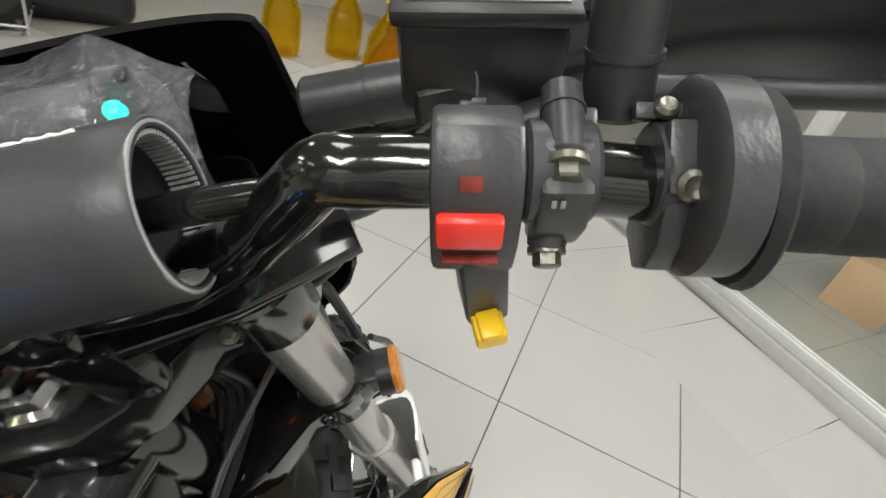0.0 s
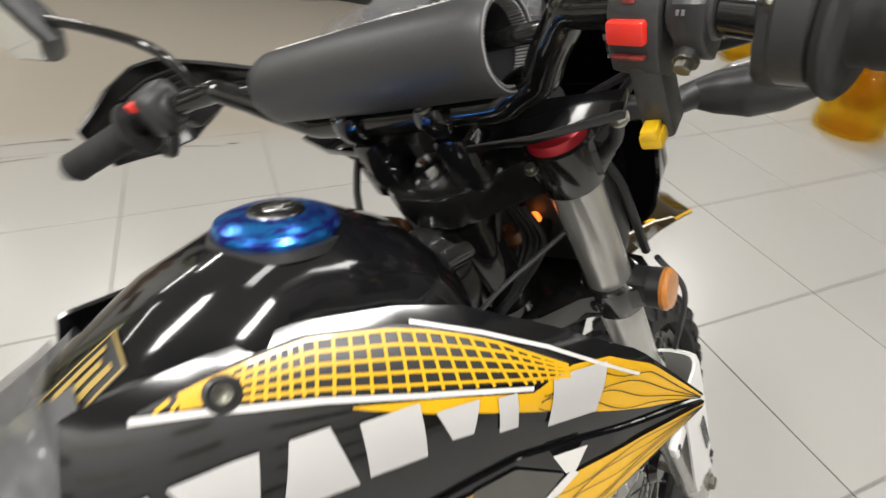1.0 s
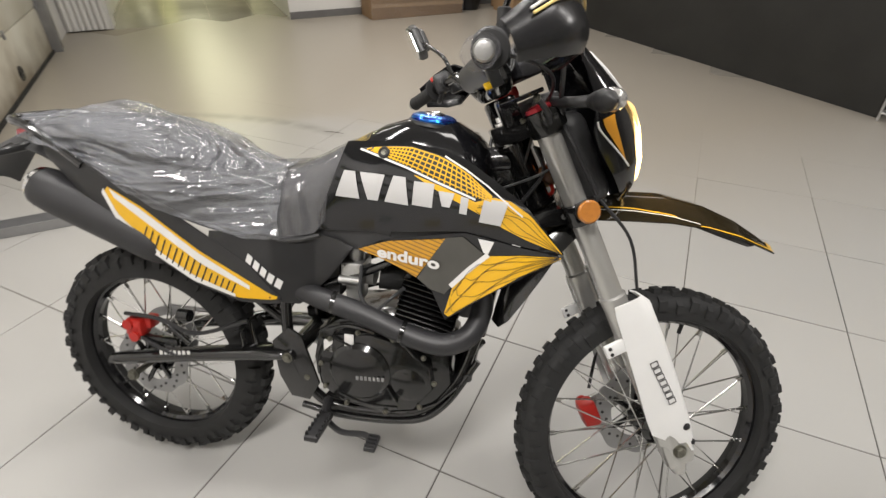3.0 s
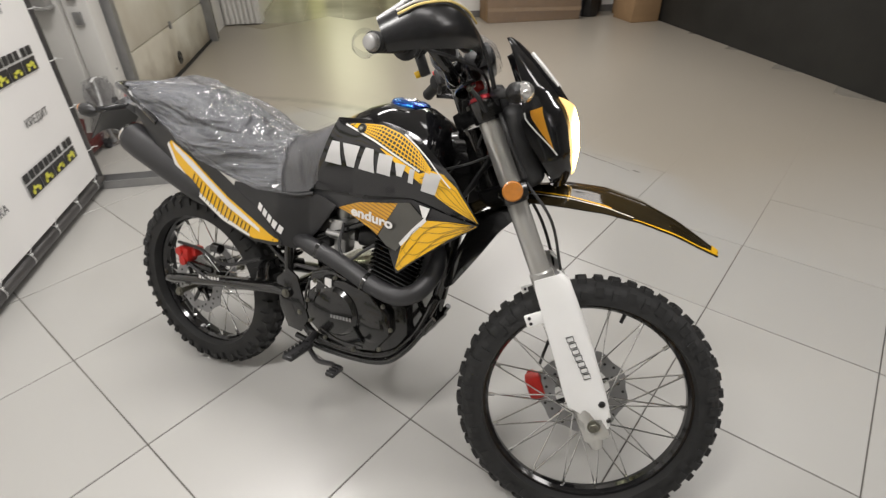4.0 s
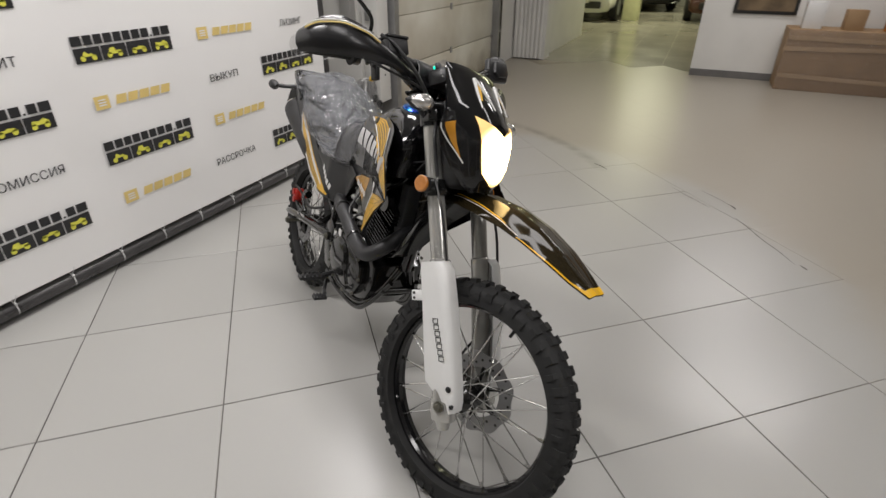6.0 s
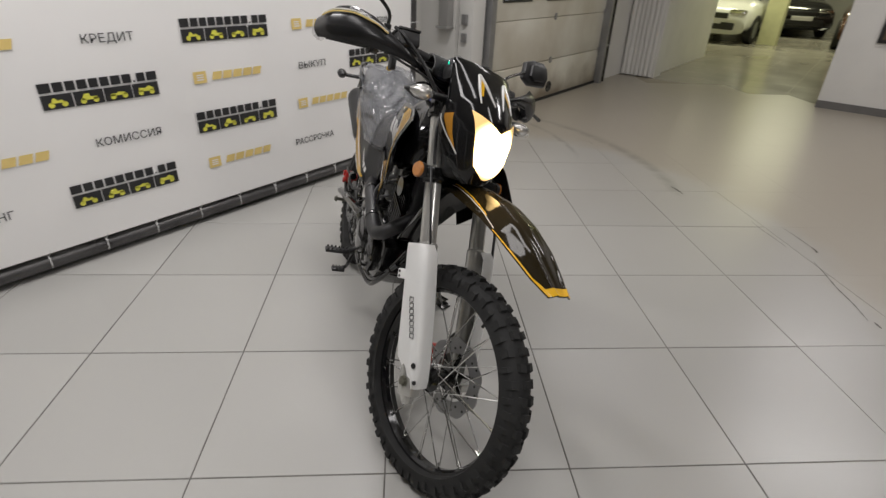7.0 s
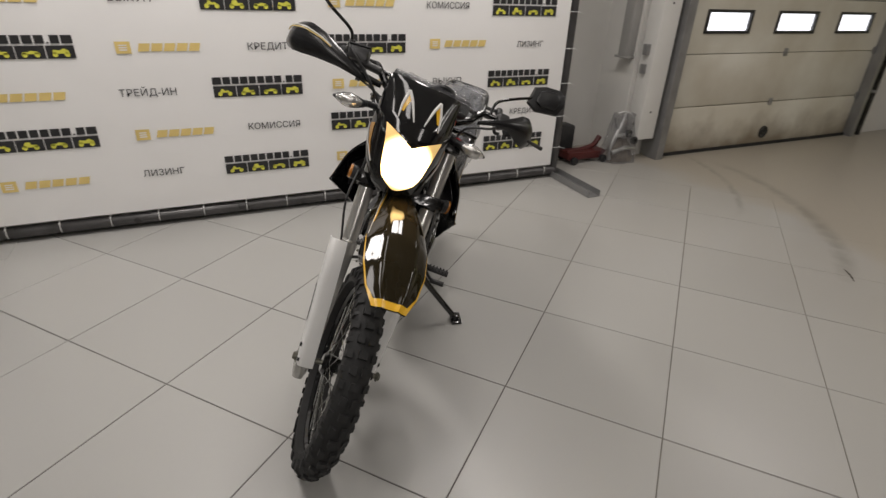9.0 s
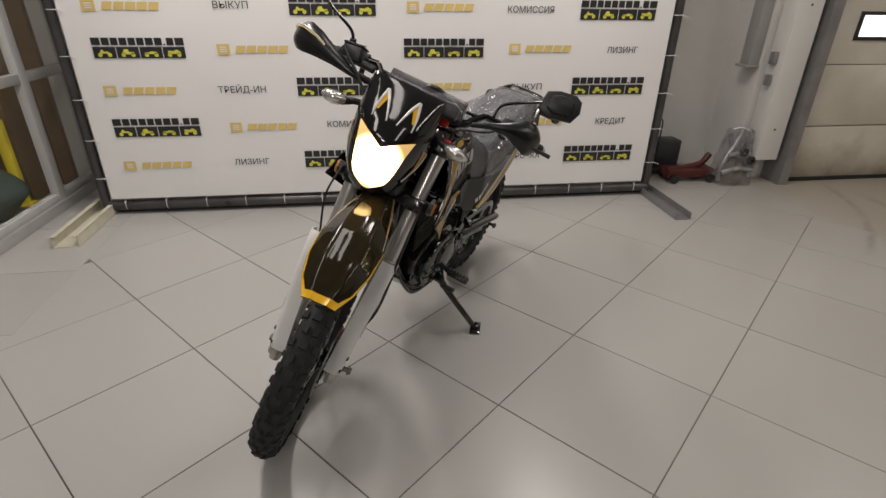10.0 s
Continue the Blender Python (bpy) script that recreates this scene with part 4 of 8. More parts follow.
bm = B()
box(bm, (0, 0, 1.0), (0.36, 0.03, 2.0), 0.003)
part("board", bm, WOOD, board)
post = thing("yellow_post", "yellow painted steel post behind the glass", "post", pose(-2.88, 2.36, 0))
bm = B()
box(bm, (0, 0, 0.30), (0.06, 0.05, 0.60), 0.005)
box(bm, (0, 0, 0.01), (0.12, 0.10, 0.02), 0.003)
part("body", bm, YELLOW_SIGN, post)
bag = thing("canvas_bag", "dark green canvas bag slumped on the floor", "bag", pose(-2.98, 2.10, 0))
bm = B()
rings = []
for i in range(13):
    t = i / 12
    rr = 0.22 * math.sin(math.pi * (0.12 + 0.80 * t)) ** 0.6
    rings.append([bm.verts.new((rr * 1.2 * math.cos(a) * (1 + 0.2 * noise.noise((math.cos(a), math.sin(a), t * 3))), rr * math.sin(a), 0.36 * t + 0.03 * noise.noise((a, t * 2, 2)) * t)) for a in np.linspace(0, 2 * math.pi, 24, endpoint=False)])
skin(bm, rings)
part("body", bm, DARK_GREEN, bag, sharp=60)
carton(-3.5, 2.25, 1.2, 0.5, 0.3, 0.4, 4, "brown box on top of a shelf")
shelf = thing("steel_shelf", "grey steel shelf behind the partition", "shelf", pose(-3.55, 2.25, 0))
bm = B()
for x in (-0.32, 0.32):
    for y in (-0.18, 0.18):
        box(bm, (x, y, 0.62), (0.03, 0.03, 1.24))
for z in (0.15, 0.65, 1.19):
    box(bm, (0, 0, z), (0.67, 0.39, 0.02), 0.003)
part("frame", bm, ALU, shelf)

# ---- far end: wrapped box, bag, cartons, picture ----
big = carton(6.36, -2.08, 0, 0.50, 1.36, 0.70, 0, "large cardboard box wrapped in clear tape", tape=False)
for z, tilt in ((0.16, 3), (0.50, -4), (0.60, 2)):
    bm = B()
    box(bm, (-0.258, 0, z), (0.003, 1.36, 0.05), m=pose(0, 0, 0, tilt * 0.4, 0, 0))
    part("tape", bm, TAPE, big)
bm = B()
rows = []
for i in range(40):
    y = -0.69 + 1.38 * i / 39
    rows.append([(-0.268 + 0.012 * noise.noise((y * 5, z * 7, 0)), y, z) for z in np.linspace(0.005, 0.70, 22)])
grid_sheet(bm, rows)
part("film", bm, WRAP_CLEAR, big, "clear stretch film", sharp=25)
carton(5.92, -3.52, 0, 0.5, 0.42, 0.42, 4, "brown cardboard box by the black wall", group="cartons by the wall")
carton(5.98, -3.55, 0.425, 0.42, 0.38, 0.30, -8, "smaller cardboard box stacked on another", group="cartons by the wall")
carton(6.30, -3.58, 0, 0.30, 0.34, 0.9, 2, "tall brown cardboard box in the corner", group="cartons by the wall")
bag = thing("bin_bag", "black plastic bin bag against the wall", "bag", pose(6.36, -2.98, 0))
bm = B()
rings = []
for i in range(17):
    t = i / 16
    rr = 0.21 * (math.sin(math.pi * (0.14 + 0.74 * t)) ** 0.5) * (1 - 0.35 * t)
    rings.append([bm.verts.new((rr * math.cos(a) * (1 + 0.2 * noise.noise((math.cos(a) * 2, math.sin(a) * 2, t * 4))), rr * math.sin(a) * (1 + 0.2 * noise.noise((math.cos(a) * 2, math.sin(a) * 2, t * 4 + 5))), 0.74 * t)) for a in np.linspace(0, 2 * math.pi, 28, endpoint=False)])
skin(bm, rings)
part("body", bm, BIN_BAG, bag, sharp=40)
pic = thing("framed_picture", "plain brown framed picture on the white wall", "picture", pose(6.62, -1.12, 1.12))
bm = B()
box(bm, (0, 0, 0), (0.02, 0.72, 0.62), 0.003)
part("picture_frame", bm, SATIN_BLACK, pic)
bm = B()
box(bm, (-0.012, 0, 0), (0.004, 0.64, 0.54))
part("canvas", bm, PICTURE, pic)
for i, h_ in enumerate((0.30, 0.22, 0.34)):
    ob = thing("small_carton", "small bright carton standing on the wrapped box", "box", pose(6.30, -1.62 - i * 0.42, 0.70, 0, 0, 5 * i))
    bm = B()
    box(bm, (0, 0, h_ / 2), (0.14, 0.20, h_), 0.004)
    part("carton", bm, (WHITE_DECAL, CARD, AMBER)[i], ob)

# ---- steel crate with a wheel in it, by the black wall ----
crate = thing("steel_crate", "white steel shipping crate frame beside the black wall", "crate", pose(0.62, -3.95, 0, 0, 0, 4))
for a, b in (((-0.30, -0.35, 0.06), (0.30, -0.35, 0.06)), ((-0.30, 0.20, 0.06), (0.30, 0.20, 0.06)), ((-0.30, -0.35, 0.06), (-0.30, 0.20, 0.06)), ((0.30, -0.35, 0.06), (0.30, 0.20, 0.06)),
             ((-0.30, 0.20, 0.0), (-0.30, 0.20, 1.2)), ((0.30, 0.20, 0.0), (0.30, 0.20, 1.2)), ((-0.30, -0.35, 0.0), (-0.30, -0.35, 1.2)), ((0.30, -0.35, 0.0), (0.30, -0.35, 1.2)),
             ((-0.30, 0.20, 1.2), (0.30, 0.20, 1.2)), ((-0.30, -0.35, 1.2), (0.30, -0.35, 1.2)), ((0.0, 0.20, 0.06), (0.02, 0.20, 1.2))):
    bm = B()
    tube(bm, [a, b], 0.010, 8, 0)
    part("bar", bm, ALU, crate)
tyre = thing("wheel", "black tyre on a black rim with a bright hub", "wheel", pose(0.58, -3.92, 0.36, 0, 0, 10))
bm = B()
prof = [(-0.12, 0.22), (-0.13, 0.28), (-0.10, 0.34), (0, 0.355), (0.10, 0.34), (0.13, 0.28), (0.12, 0.22), (0.10, 0.17), (-0.10, 0.17)]
loop_lathe(bm, (0, 0, 0), (0, 1, 0), prof, 56)
tread = part("tyre", bm, RUBBER, tyre)
bm = B()
box(bm, (0, 0, 0.352), (0.026, 0.08, 0.02), 0.003, seg=1)
lug = part("tread_block", bm, RUBBER, tread)
for i in range(40):
    for k in (-1, 1):
        m = pose(0, 0, 0, 0, 9.0 * (i + 0.25 * k), 0) @ Matrix.Translation((0, k * 0.06, 0))
        if i or k > 0:
            share("tread_block", lug.data, tread, m)
        else:
            lug.matrix_local = m
bm = B()
lathe(bm, (0, 0.02, 0), (0, 1, 0), [(-0.10, 0.17), (0.0, 0.165), (0.02, 0.06), (0.05, 0.05)], 32)
part("rim", bm, SATIN_BLACK, tyre)
bm = B()
lathe(bm, (0, 0.07, 0), (0, 1, 0), [(0, 0.062), (0.01, 0.058), (0.016, 0.03), (0.05, 0.026), (0.055, 0.0)], 24)
part("hub_cap", bm, CHROME, tyre)
mach = thing("covered_machine", "machine under a black cover inside the crate", "machine", pose(0.30, -4.45, 0))
bm = B()
box(bm, (0, 0, 0.55), (1.2, 0.55, 1.1), 0.12, seg=4)
cover = part("cover", bm, BIN_BAG, mach)
bm = B()
tube(bm, [(x, y, 0.30) for x, y in ((-0.60, -0.20), (-0.52, -0.278), (0, -0.282), (0.52, -0.278), (0.602, -0.20), (0.606, 0.0))], 0.008, 8, 3)
part("tie_cord", bm, RUBBER, cover)

# ---- amber carboys ----
for x, y, r, h_ in ((-1.84, -2.98, 0.20, 0.62), (-1.33, -4.10, 0.16, 0.62), (-1.90, -4.22, 0.16, 0.62), (-2.02, -3.52, 0.16, 0.64)):
    ob = thing("amber_carboy", "amber glass carboy with a yellow cap on the floor", "bottle", pose(x, y, 0), "amber carboys")
    bm = B()
    lathe(bm, (0, 0, 0.002), (0, 0, 1), [(0, 0.0), (0.0, r * 0.8), (0.03, r * 0.97), (h_ * 0.3, r), (h_ * 0.55, r * 0.92), (h_ * 0.72, r * 0.6), (h_ * 0.82, r * 0.28), (h_, r * 0.26), (h_, r * 0.2), (h_ * 0.82, r * 0.22), (h_ * 0.70, r * 0.55), (h_ * 0.5, r * 0.86), (0.03, r * 0.9), (0.012, 0)], 36)
    part("bottle", bm, AMBER_GLASS, ob)
    bm = B()
    lathe(bm, (0, 0, h_ * 0.96), (0, 0, 1), [(0, r * 0.34), (0.05, r * 0.34), (0.06, r * 0.28), (0.06, 0.0)], 24)
    part("cap", bm, YEL_CAP, ob)


# ---- cars in the car park ----
def car(name, m, paint, label, hood=0.95):
    ob = thing(name, label, "car", m, "parked cars")
    bm = B()
    prof = [(-2.1, 0.35, 0.70), (-2.15, 0.55, 0.78), (-2.0, 0.80, 0.80), (-1.6, 0.92, 0.82), (-0.9, 1.0, 0.84), (0.0, 1.0, 0.85), (1.4, 1.0, 0.84), (2.0, 0.95, 0.80), (2.1, 0.6, 0.78)]
    rings = []
    for x, zt, hw in prof:
        row = []
        for i in range(24):
            a = 2 * math.pi * i / 24
            c, s_ = math.cos(a), math.sin(a)
            row.append(bm.verts.new((x, hw * math.copysign(abs(c) ** 0.5, c), 0.22 + (zt - 0.22) * (0.5 + 0.5 * math.copysign(abs(s_) ** 0.5, s_)))))
        rings.append(row)
    skin(bm, rings)
    body = part("body", bm, paint, ob, sharp=60)
    bm = B()
    rings = []
    for x, zt, hw in ((-1.0, 1.0, 0.72), (-0.35, 1.42, 0.62), (0.3, 1.48, 0.62), (1.1, 1.42, 0.60), (1.7, 1.02, 0.68)):
        rings.append([bm.verts.new((x, hw * math.copysign(abs(math.cos(a)) ** 0.5, math.cos(a)), 0.90 + (zt - 0.90) * max(0, math.sin(a)) ** 0.5)) for a in np.linspace(0, 2 * math.pi, 24, endpoint=False)])
    skin(bm, rings)
    part("cabin_glass", bm, CAR_GLASS, ob, sharp=60)
    bm = B()
    box(bm, (0.4, 0, 1.47), (1.4, 1.1, 0.05), 0.02)
    part("roof", bm, paint, ob)
    for x in (-1.35, 1.35):
        for y in (-0.76, 0.76):
            bm = B()
            loop_lathe(bm, (x, y, 0.32), (0, 1, 0), [(-0.1, 0.28), (-0.08, 0.32), (0.08, 0.32), (0.1, 0.28), (0.09, 0.2), (-0.09, 0.2)], 28)
            w_ = part("tyre", bm, RUBBER, ob)
            bm = B()
            cyl(bm, (x, y - 0.085, 0.32), (x, y + 0.085, 0.32), 0.2)
            part("rim", bm, STEEL, w_)
    for y in (-0.55, 0.55):
        bm = B()
        box(bm, (-2.02, y, 0.70), (0.16, 0.36, 0.12), 0.04)
        part("headlight", bm, CHROME, ob)
    bm = B()
    box(bm, (-2.13, 0, 0.62), (0.06, 0.75, 0.12), 0.02)
    box(bm, (-2.13, 0, 0.40), (0.06, 1.1, 0.16), 0.03)
    part("grille", bm, SATIN_BLACK, ob)
    bm = B()
    box(bm, (-2.175, 0, 0.50), (0.012, 0.52, 0.11), 0.002)
    part("number_plate", bm, WHITE_DECAL, ob)
    return ob


car("white_car", pose(15.0, 2.35, 0, 0, 0, -4), CAR_WHITE, "white saloon car parked in the car park")
car("black_car", pose(18.5, 1.75, 0, 0, 0, 20), CAR_BLACK, "black estate car parked nose out")
car("bronze_car", pose(15.85, -0.75, 0, 0, 0, 2), CAR_BRONZE, "dark bronze car parked beside the wall")

# ---- motorcycle: a frame of its own, x ahead, y to its left, z up ----
PSI, LEAN_L, RAKE, STEER = 234.65, 14.8, 27.0, 19.5
BIKE = pose(0.0431, 1.174, 0.0024, 0, 0, PSI) @ pose(0, 0, 0, -LEAN_L, 0, 0)
FORK = pose(0.94, 0, 1.06, 0, -RAKE, 0) @ pose(0, 0, 0, 0, 0, STEER)
bike = thing("motorcycle", "black and yellow enduro motorcycle, headlight lit, on its side stand", "motorcycle", BIKE)




def bolt(bm, p, d, r=0.006, h=0.006):
    p, d = Vector(p), Vector(d).normalized()
    cyl(bm, p, p + d * h * 0.35, r * 1.35, seg=14)
    u, v = frame_of(d)
    skin(bm, [ring(bm, p + d * a, u, v, k, k, 6) for a, k in ((h * 0.3, r), (h * 0.9, r), (h, r * 0.85))])


def half_width(x, z):
    """Half the width of the tank and its side panels."""
    w0 = float(np.interp(x, [-0.2, 0, 0.45, 0.55, 0.7, 0.85, 1.0, 1.1], [0.11, 0.12, 0.135, 0.097, 0.115, 0.15, 0.195, 0.218]))
    if z > 0.88 and x > 0.55:
        w0 *= max(0.2, 1 - 0.8 * ((z - 0.88) / 0.17) ** 2)
    return w0


def resample(pts, n):
    i = np.linspace(0, len(pts) - 1, n)
    a = np.array(pts, float)
    return [(float(np.interp(k, range(len(pts)), a[:, 0])), float(np.interp(k, range(len(pts)), a[:, 1]))) for k in i]


def side_sheet(bm, top, bottom, s, off=0.0, nx=28, nz=8, thick=0.0, bulge=0.0):
    """A sheet on the side of the bike between two lines of (x, z); s is -1 on its right."""
    T, U = resample(top, nx), resample(bottom, nx)
    rows = []
    for j in range(nz + 1):
        f = j / nz
        row = []
        for (x0, z0), (x1, z1) in zip(T, U):
            x, z = x0 + (x1 - x0) * f, z0 + (z1 - z0) * f
            row.append((x, s * (half_width(x, z) + off + bulge * math.sin(math.pi * f)), z))
        rows.append(row)
    grid_sheet(bm, rows, thick)
    bmesh.ops.remove_doubles(bm, verts=bm.verts, dist=0.0004)
    return bm


def side_line(bm, pts, s, off, width, n=24):
    """A thin stripe along a line of (x, z) on the side of the bike."""
    P = resample(pts, n)
    rows = [[], []]
    for i, (x, z) in enumerate(P):
        x0, z0 = P[max(i - 1, 0)]
        x1, z1 = P[min(i + 1, n - 1)]
        d = math.hypot(x1 - x0, z1 - z0) or 1
        nx_, nz_ = -(z1 - z0) / d, (x1 - x0) / d
        for k, row in ((1, rows[0]), (-1, rows[1])):
            a, b = x + nx_ * width / 2 * k, z + nz_ * width / 2 * k
            row.append((a, s * (half_width(a, b) + off), b))
    return grid_sheet(bm, rows)


# -- wheels
def tyre_mesh(R, width, rim_r, knob):
    """The carcass of an off-road tyre, turned about y."""
    bm = B()
    hw, base = width / 2, R - knob
    prof = []
    for k in range(13):
        a = math.pi * (k / 12)
        prof.append((-hw * math.cos(a) * (1.0 if 0.15 < k / 12 < 0.85 else 0.92), rim_r + (base - rim_r) * math.sin(a) ** 0.62))
    prof += [(hw * 0.55, rim_r - 0.004), (-hw * 0.55, rim_r - 0.004)]
    return loop_lathe(bm, (0, 0, 0), (0, 1, 0), prof, 96)


def tread_mesh(R, width, n, knob):
    """The rubber knobs of an off-road tyre."""
    bm = B()
    hw, base = width / 2, R - knob
    rng = random.Random(5)

    def lug(ang, y0, y1, length, lean, low, high):
        vs = []
        for rad, k in ((low, 1.0), (high, 0.84)):
            for yy, aa in ((y0, -1), (y1, -1), (y1, 1), (y0, 1)):
                ym, hy = (y0 + y1) / 2, (yy - (y0 + y1) / 2) * k
                r_ = rad - 0.35 * (abs(ym + hy) / hw) ** 2 * 0.06
                t = ang + aa * length / 2 * k / R + lean * hy
                vs.append(bm.verts.new((r_ * math.sin(t), ym + hy, r_ * math.cos(t))))
        for f in ((0, 1, 5, 4), (1, 2, 6, 5), (2, 3, 7, 6), (3, 0, 4, 7), (4, 5, 6, 7)):
            bm.faces.new([vs[q] for q in f])

    for i in range(n):
        a = 2 * math.pi * i / n
        j = rng.uniform(-0.0008, 0.0008)
        if i % 2:
            lug(a, -0.30 * hw, 0.30 * hw, 0.024, 0, base - 0.006, R + j)
            lug(a, -0.98 * hw, -0.58 * hw, 0.026, 0.5, base - 0.016, R - 0.004)
            lug(a, 0.58 * hw, 0.98 * hw, 0.026, -0.5, base - 0.016, R - 0.004)
        else:
            lug(a, -0.56 * hw, -0.12 * hw, 0.026, 0.6, base - 0.008, R + j)
            lug(a, 0.12 * hw, 0.56 * hw, 0.026, -0.6, base - 0.008, R + j)
            lug(a, -1.04 * hw, -0.72 * hw, 0.018, 0, base - 0.022, R - 0.012)
            lug(a, 0.72 * hw, 1.04 * hw, 0.018, 0, base - 0.022, R - 0.012)
    return bm


def wheel(name, centre, R, width, rim_r, knobs, m, disc_side, disc_r, hub_r):
    here = m @ Matrix.Translation(centre)
    bm = B()
    loop_lathe(bm, (0, 0, 0), (0, 1, 0), [(-0.019, rim_r + 0.006), (-0.016, rim_r + 0.009), (-0.011, rim_r), (0.011, rim_r), (0.016, rim_r + 0.009),
                                       (0.019, rim_r + 0.006), (0.017, rim_r - 0.007), (0.008, rim_r - 0.014), (-0.008, rim_r - 0.014), (-0.017, rim_r - 0.007)], 72)
    rim = part(name, bm, GLOSS_BLACK, bike, "black spoked wheel", m=here)
    tyre = part("tyre", tyre_mesh(R, width, rim_r + 0.004, 0.011), RUBBER, rim, "black knobbed tyre")
    tread = part("tread", tread_mesh(R, width, knobs, 0.011), RUBBER, tyre)
    tread["kind"] = "stuff"
    bm = B()
    lathe(bm, (0, -0.052, 0), (0, 1, 0), [(0, 0.012), (0, hub_r * 0.7), (0.012, hub_r), (0.018, hub_r), (0.026, hub_r * 0.6), (0.078, hub_r * 0.6), (0.086, hub_r), (0.092, hub_r), (0.104, hub_r * 0.7), (0.104, 0.012)], 32)
    part("hub", bm, ENGINE_BLACK, rim)
    bm = B()
    cyl(bm, (0, -0.135, 0), (0, 0.135, 0), 0.0085)
    bolt(bm, (0, -0.135, 0), (0, -1, 0), 0.012, 0.012)
    bolt(bm, (0, 0.135, 0), (0, 1, 0), 0.012, 0.012)
    part("axle", bm, ZINC, rim)
    for side in (-1, 1):
        for lean in (-1, 1):
            bm = B()
            a = radians(62) * lean
            cyl(bm, (hub_r * 0.92 * math.sin(a), 0.036 * side, hub_r * 0.92 * math.cos(a)), (0, 0.004 * side, rim_r - 0.012), 0.0019, seg=6)
            cyl(bm, (0, 0.004 * side, rim_r - 0.030), (0, 0.003 * side, rim_r - 0.012), 0.0034, seg=6)
            first = part("spoke", bm, CHROME, rim)
            for i in range(1, 9):
                share("spoke", first.data, rim, pose(0, 0, 0, 0, 40 * i + (10 if lean > 0 else 30) - (20 if side > 0 else 0), 0))
            first.matrix_local = pose(0, 0, 0, 0, (10 if lean > 0 else 30) - (20 if side > 0 else 0), 0)
    # waved brake disc with drilled holes
    bm = B()
    y0 = disc_side * 0.058
    n, rings = 72, []
    for rad, y in ((disc_r * 0.62, y0 - 0.0018), (1, y0 - 0.0018), (1, y0 + 0.0018), (disc_r * 0.62, y0 + 0.0018)):
        row = []
        for i in range(n):
            t = 2 * math.pi * i / n
            r_ = rad if rad != 1 else disc_r * (1 + 0.035 * math.cos(9 * t))
            row.append(bm.verts.new((r_ * math.sin(t), y, r_ * math.cos(t))))
        rings.append(row)
    skin(bm, rings, closed=True)
    disc = part("brake_disc", bm, STEEL, rim, "waved drilled steel brake disc")
    bm = B()
    cyl(bm, (0, y0 - 0.0028, 0), (0, y0 + 0.0028, 0), 0.0042, seg=8)
    hole = part("drill_hole", bm, SATIN_BLACK, disc)
    hole.matrix_local = pose(0, 0, disc_r * 0.74)
    for i in range(1, 27):
        t, r_ = 2 * math.pi * i / 27, disc_r * (0.74 + 0.08 * (i % 3))
        share("drill_hole", hole.data, disc, pose(r_ * math.sin(t), 0, r_ * math.cos(t)))
    for i in range(6):
        t = math.pi / 3 * i
        bm = B()
        tube(bm, [(hub_r * 0.5 * math.sin(t), y0, hub_r * 0.5 * math.cos(t)), (disc_r * 0.66 * math.sin(t + 0.35), y0, disc_r * 0.66 * math.cos(t + 0.35))], 0.007, 8, 0)
        part("disc_arm", bm, ENGINE_BLACK, disc)
    return rim


rear_wheel = wheel("rear_wheel", (0.034, 0, 0.330), 0.325, 0.100, 0.238, 44, Matrix(), -1, 0.105, 0.048)
front_wheel = wheel("front_wheel", (0.0626, 0, -0.851), 0.350, 0.092, 0.276, 50, FORK, 1, 0.122, 0.040)
bm = B()
tube(bm, [(0.16, 0.01, 0.196), (0.15, 0.01, 0.185)], 0.004, 8, 0)
cyl(bm, (0.168, 0.008, 0.205), (0.148, 0.008, 0.182), 0.005, seg=10)
part("valve_cap", bm, SATIN_BLACK, front_wheel)

# -- frame and swing arm
bm = B()
tube(bm, [(0.965, 0, 0.90), (0.955, 0, 0.70), (0.93, 0, 0.52)], 0.021)
for s in (-1, 1):
    tube(bm, [(0.93, 0.02 * s, 0.52), (0.89, 0.06 * s, 0.41), (0.80, 0.085 * s, 0.325), (0.62, 0.09 * s, 0.305), (0.53, 0.09 * s, 0.335), (0.47, 0.09 * s, 0.45), (0.46, 0.08 * s, 0.62), (0.50, 0.07 * s, 0.78)], 0.014)
    tube(bm, [(0.50, 0.07 * s, 0.78), (0.25, 0.085 * s, 0.80), (-0.08, 0.085 * s, 0.88)], 0.012)
    tube(bm, [(0.46, 0.085 * s, 0.52), (0.28, 0.095 * s, 0.66), (0.05, 0.09 * s, 0.80)], 0.010)
    tube(bm, [(0.955, 0.02 * s, 0.92), (0.86, 0.05 * s, 0.80), (0.70, 0.07 * s, 0.70), (0.52, 0.08 * s, 0.62)], 0.010)
part("frame", bm, FRAME_BLACK, bike, "black tubular steel frame")
bm = B()
tube(bm, [(0.985, 0, 0.963), (0.93, 0, 0.955), (0.80, 0, 0.925), (0.60, 0, 0.86), (0.46, 0, 0.78)], 0.029, 28)
part("backbone_tube", bm, BACKBONE, bike, "gloss black backbone tube")
bm = B()
plate(bm, [(0.985, 0.945), (0.90, 0.925), (0.90, 0.86), (0.965, 0.80), (0.990, 0.86)], -0.022, 0.022, "y", 0.004)
part("gusset", bm, FRAME_BLACK, bike)
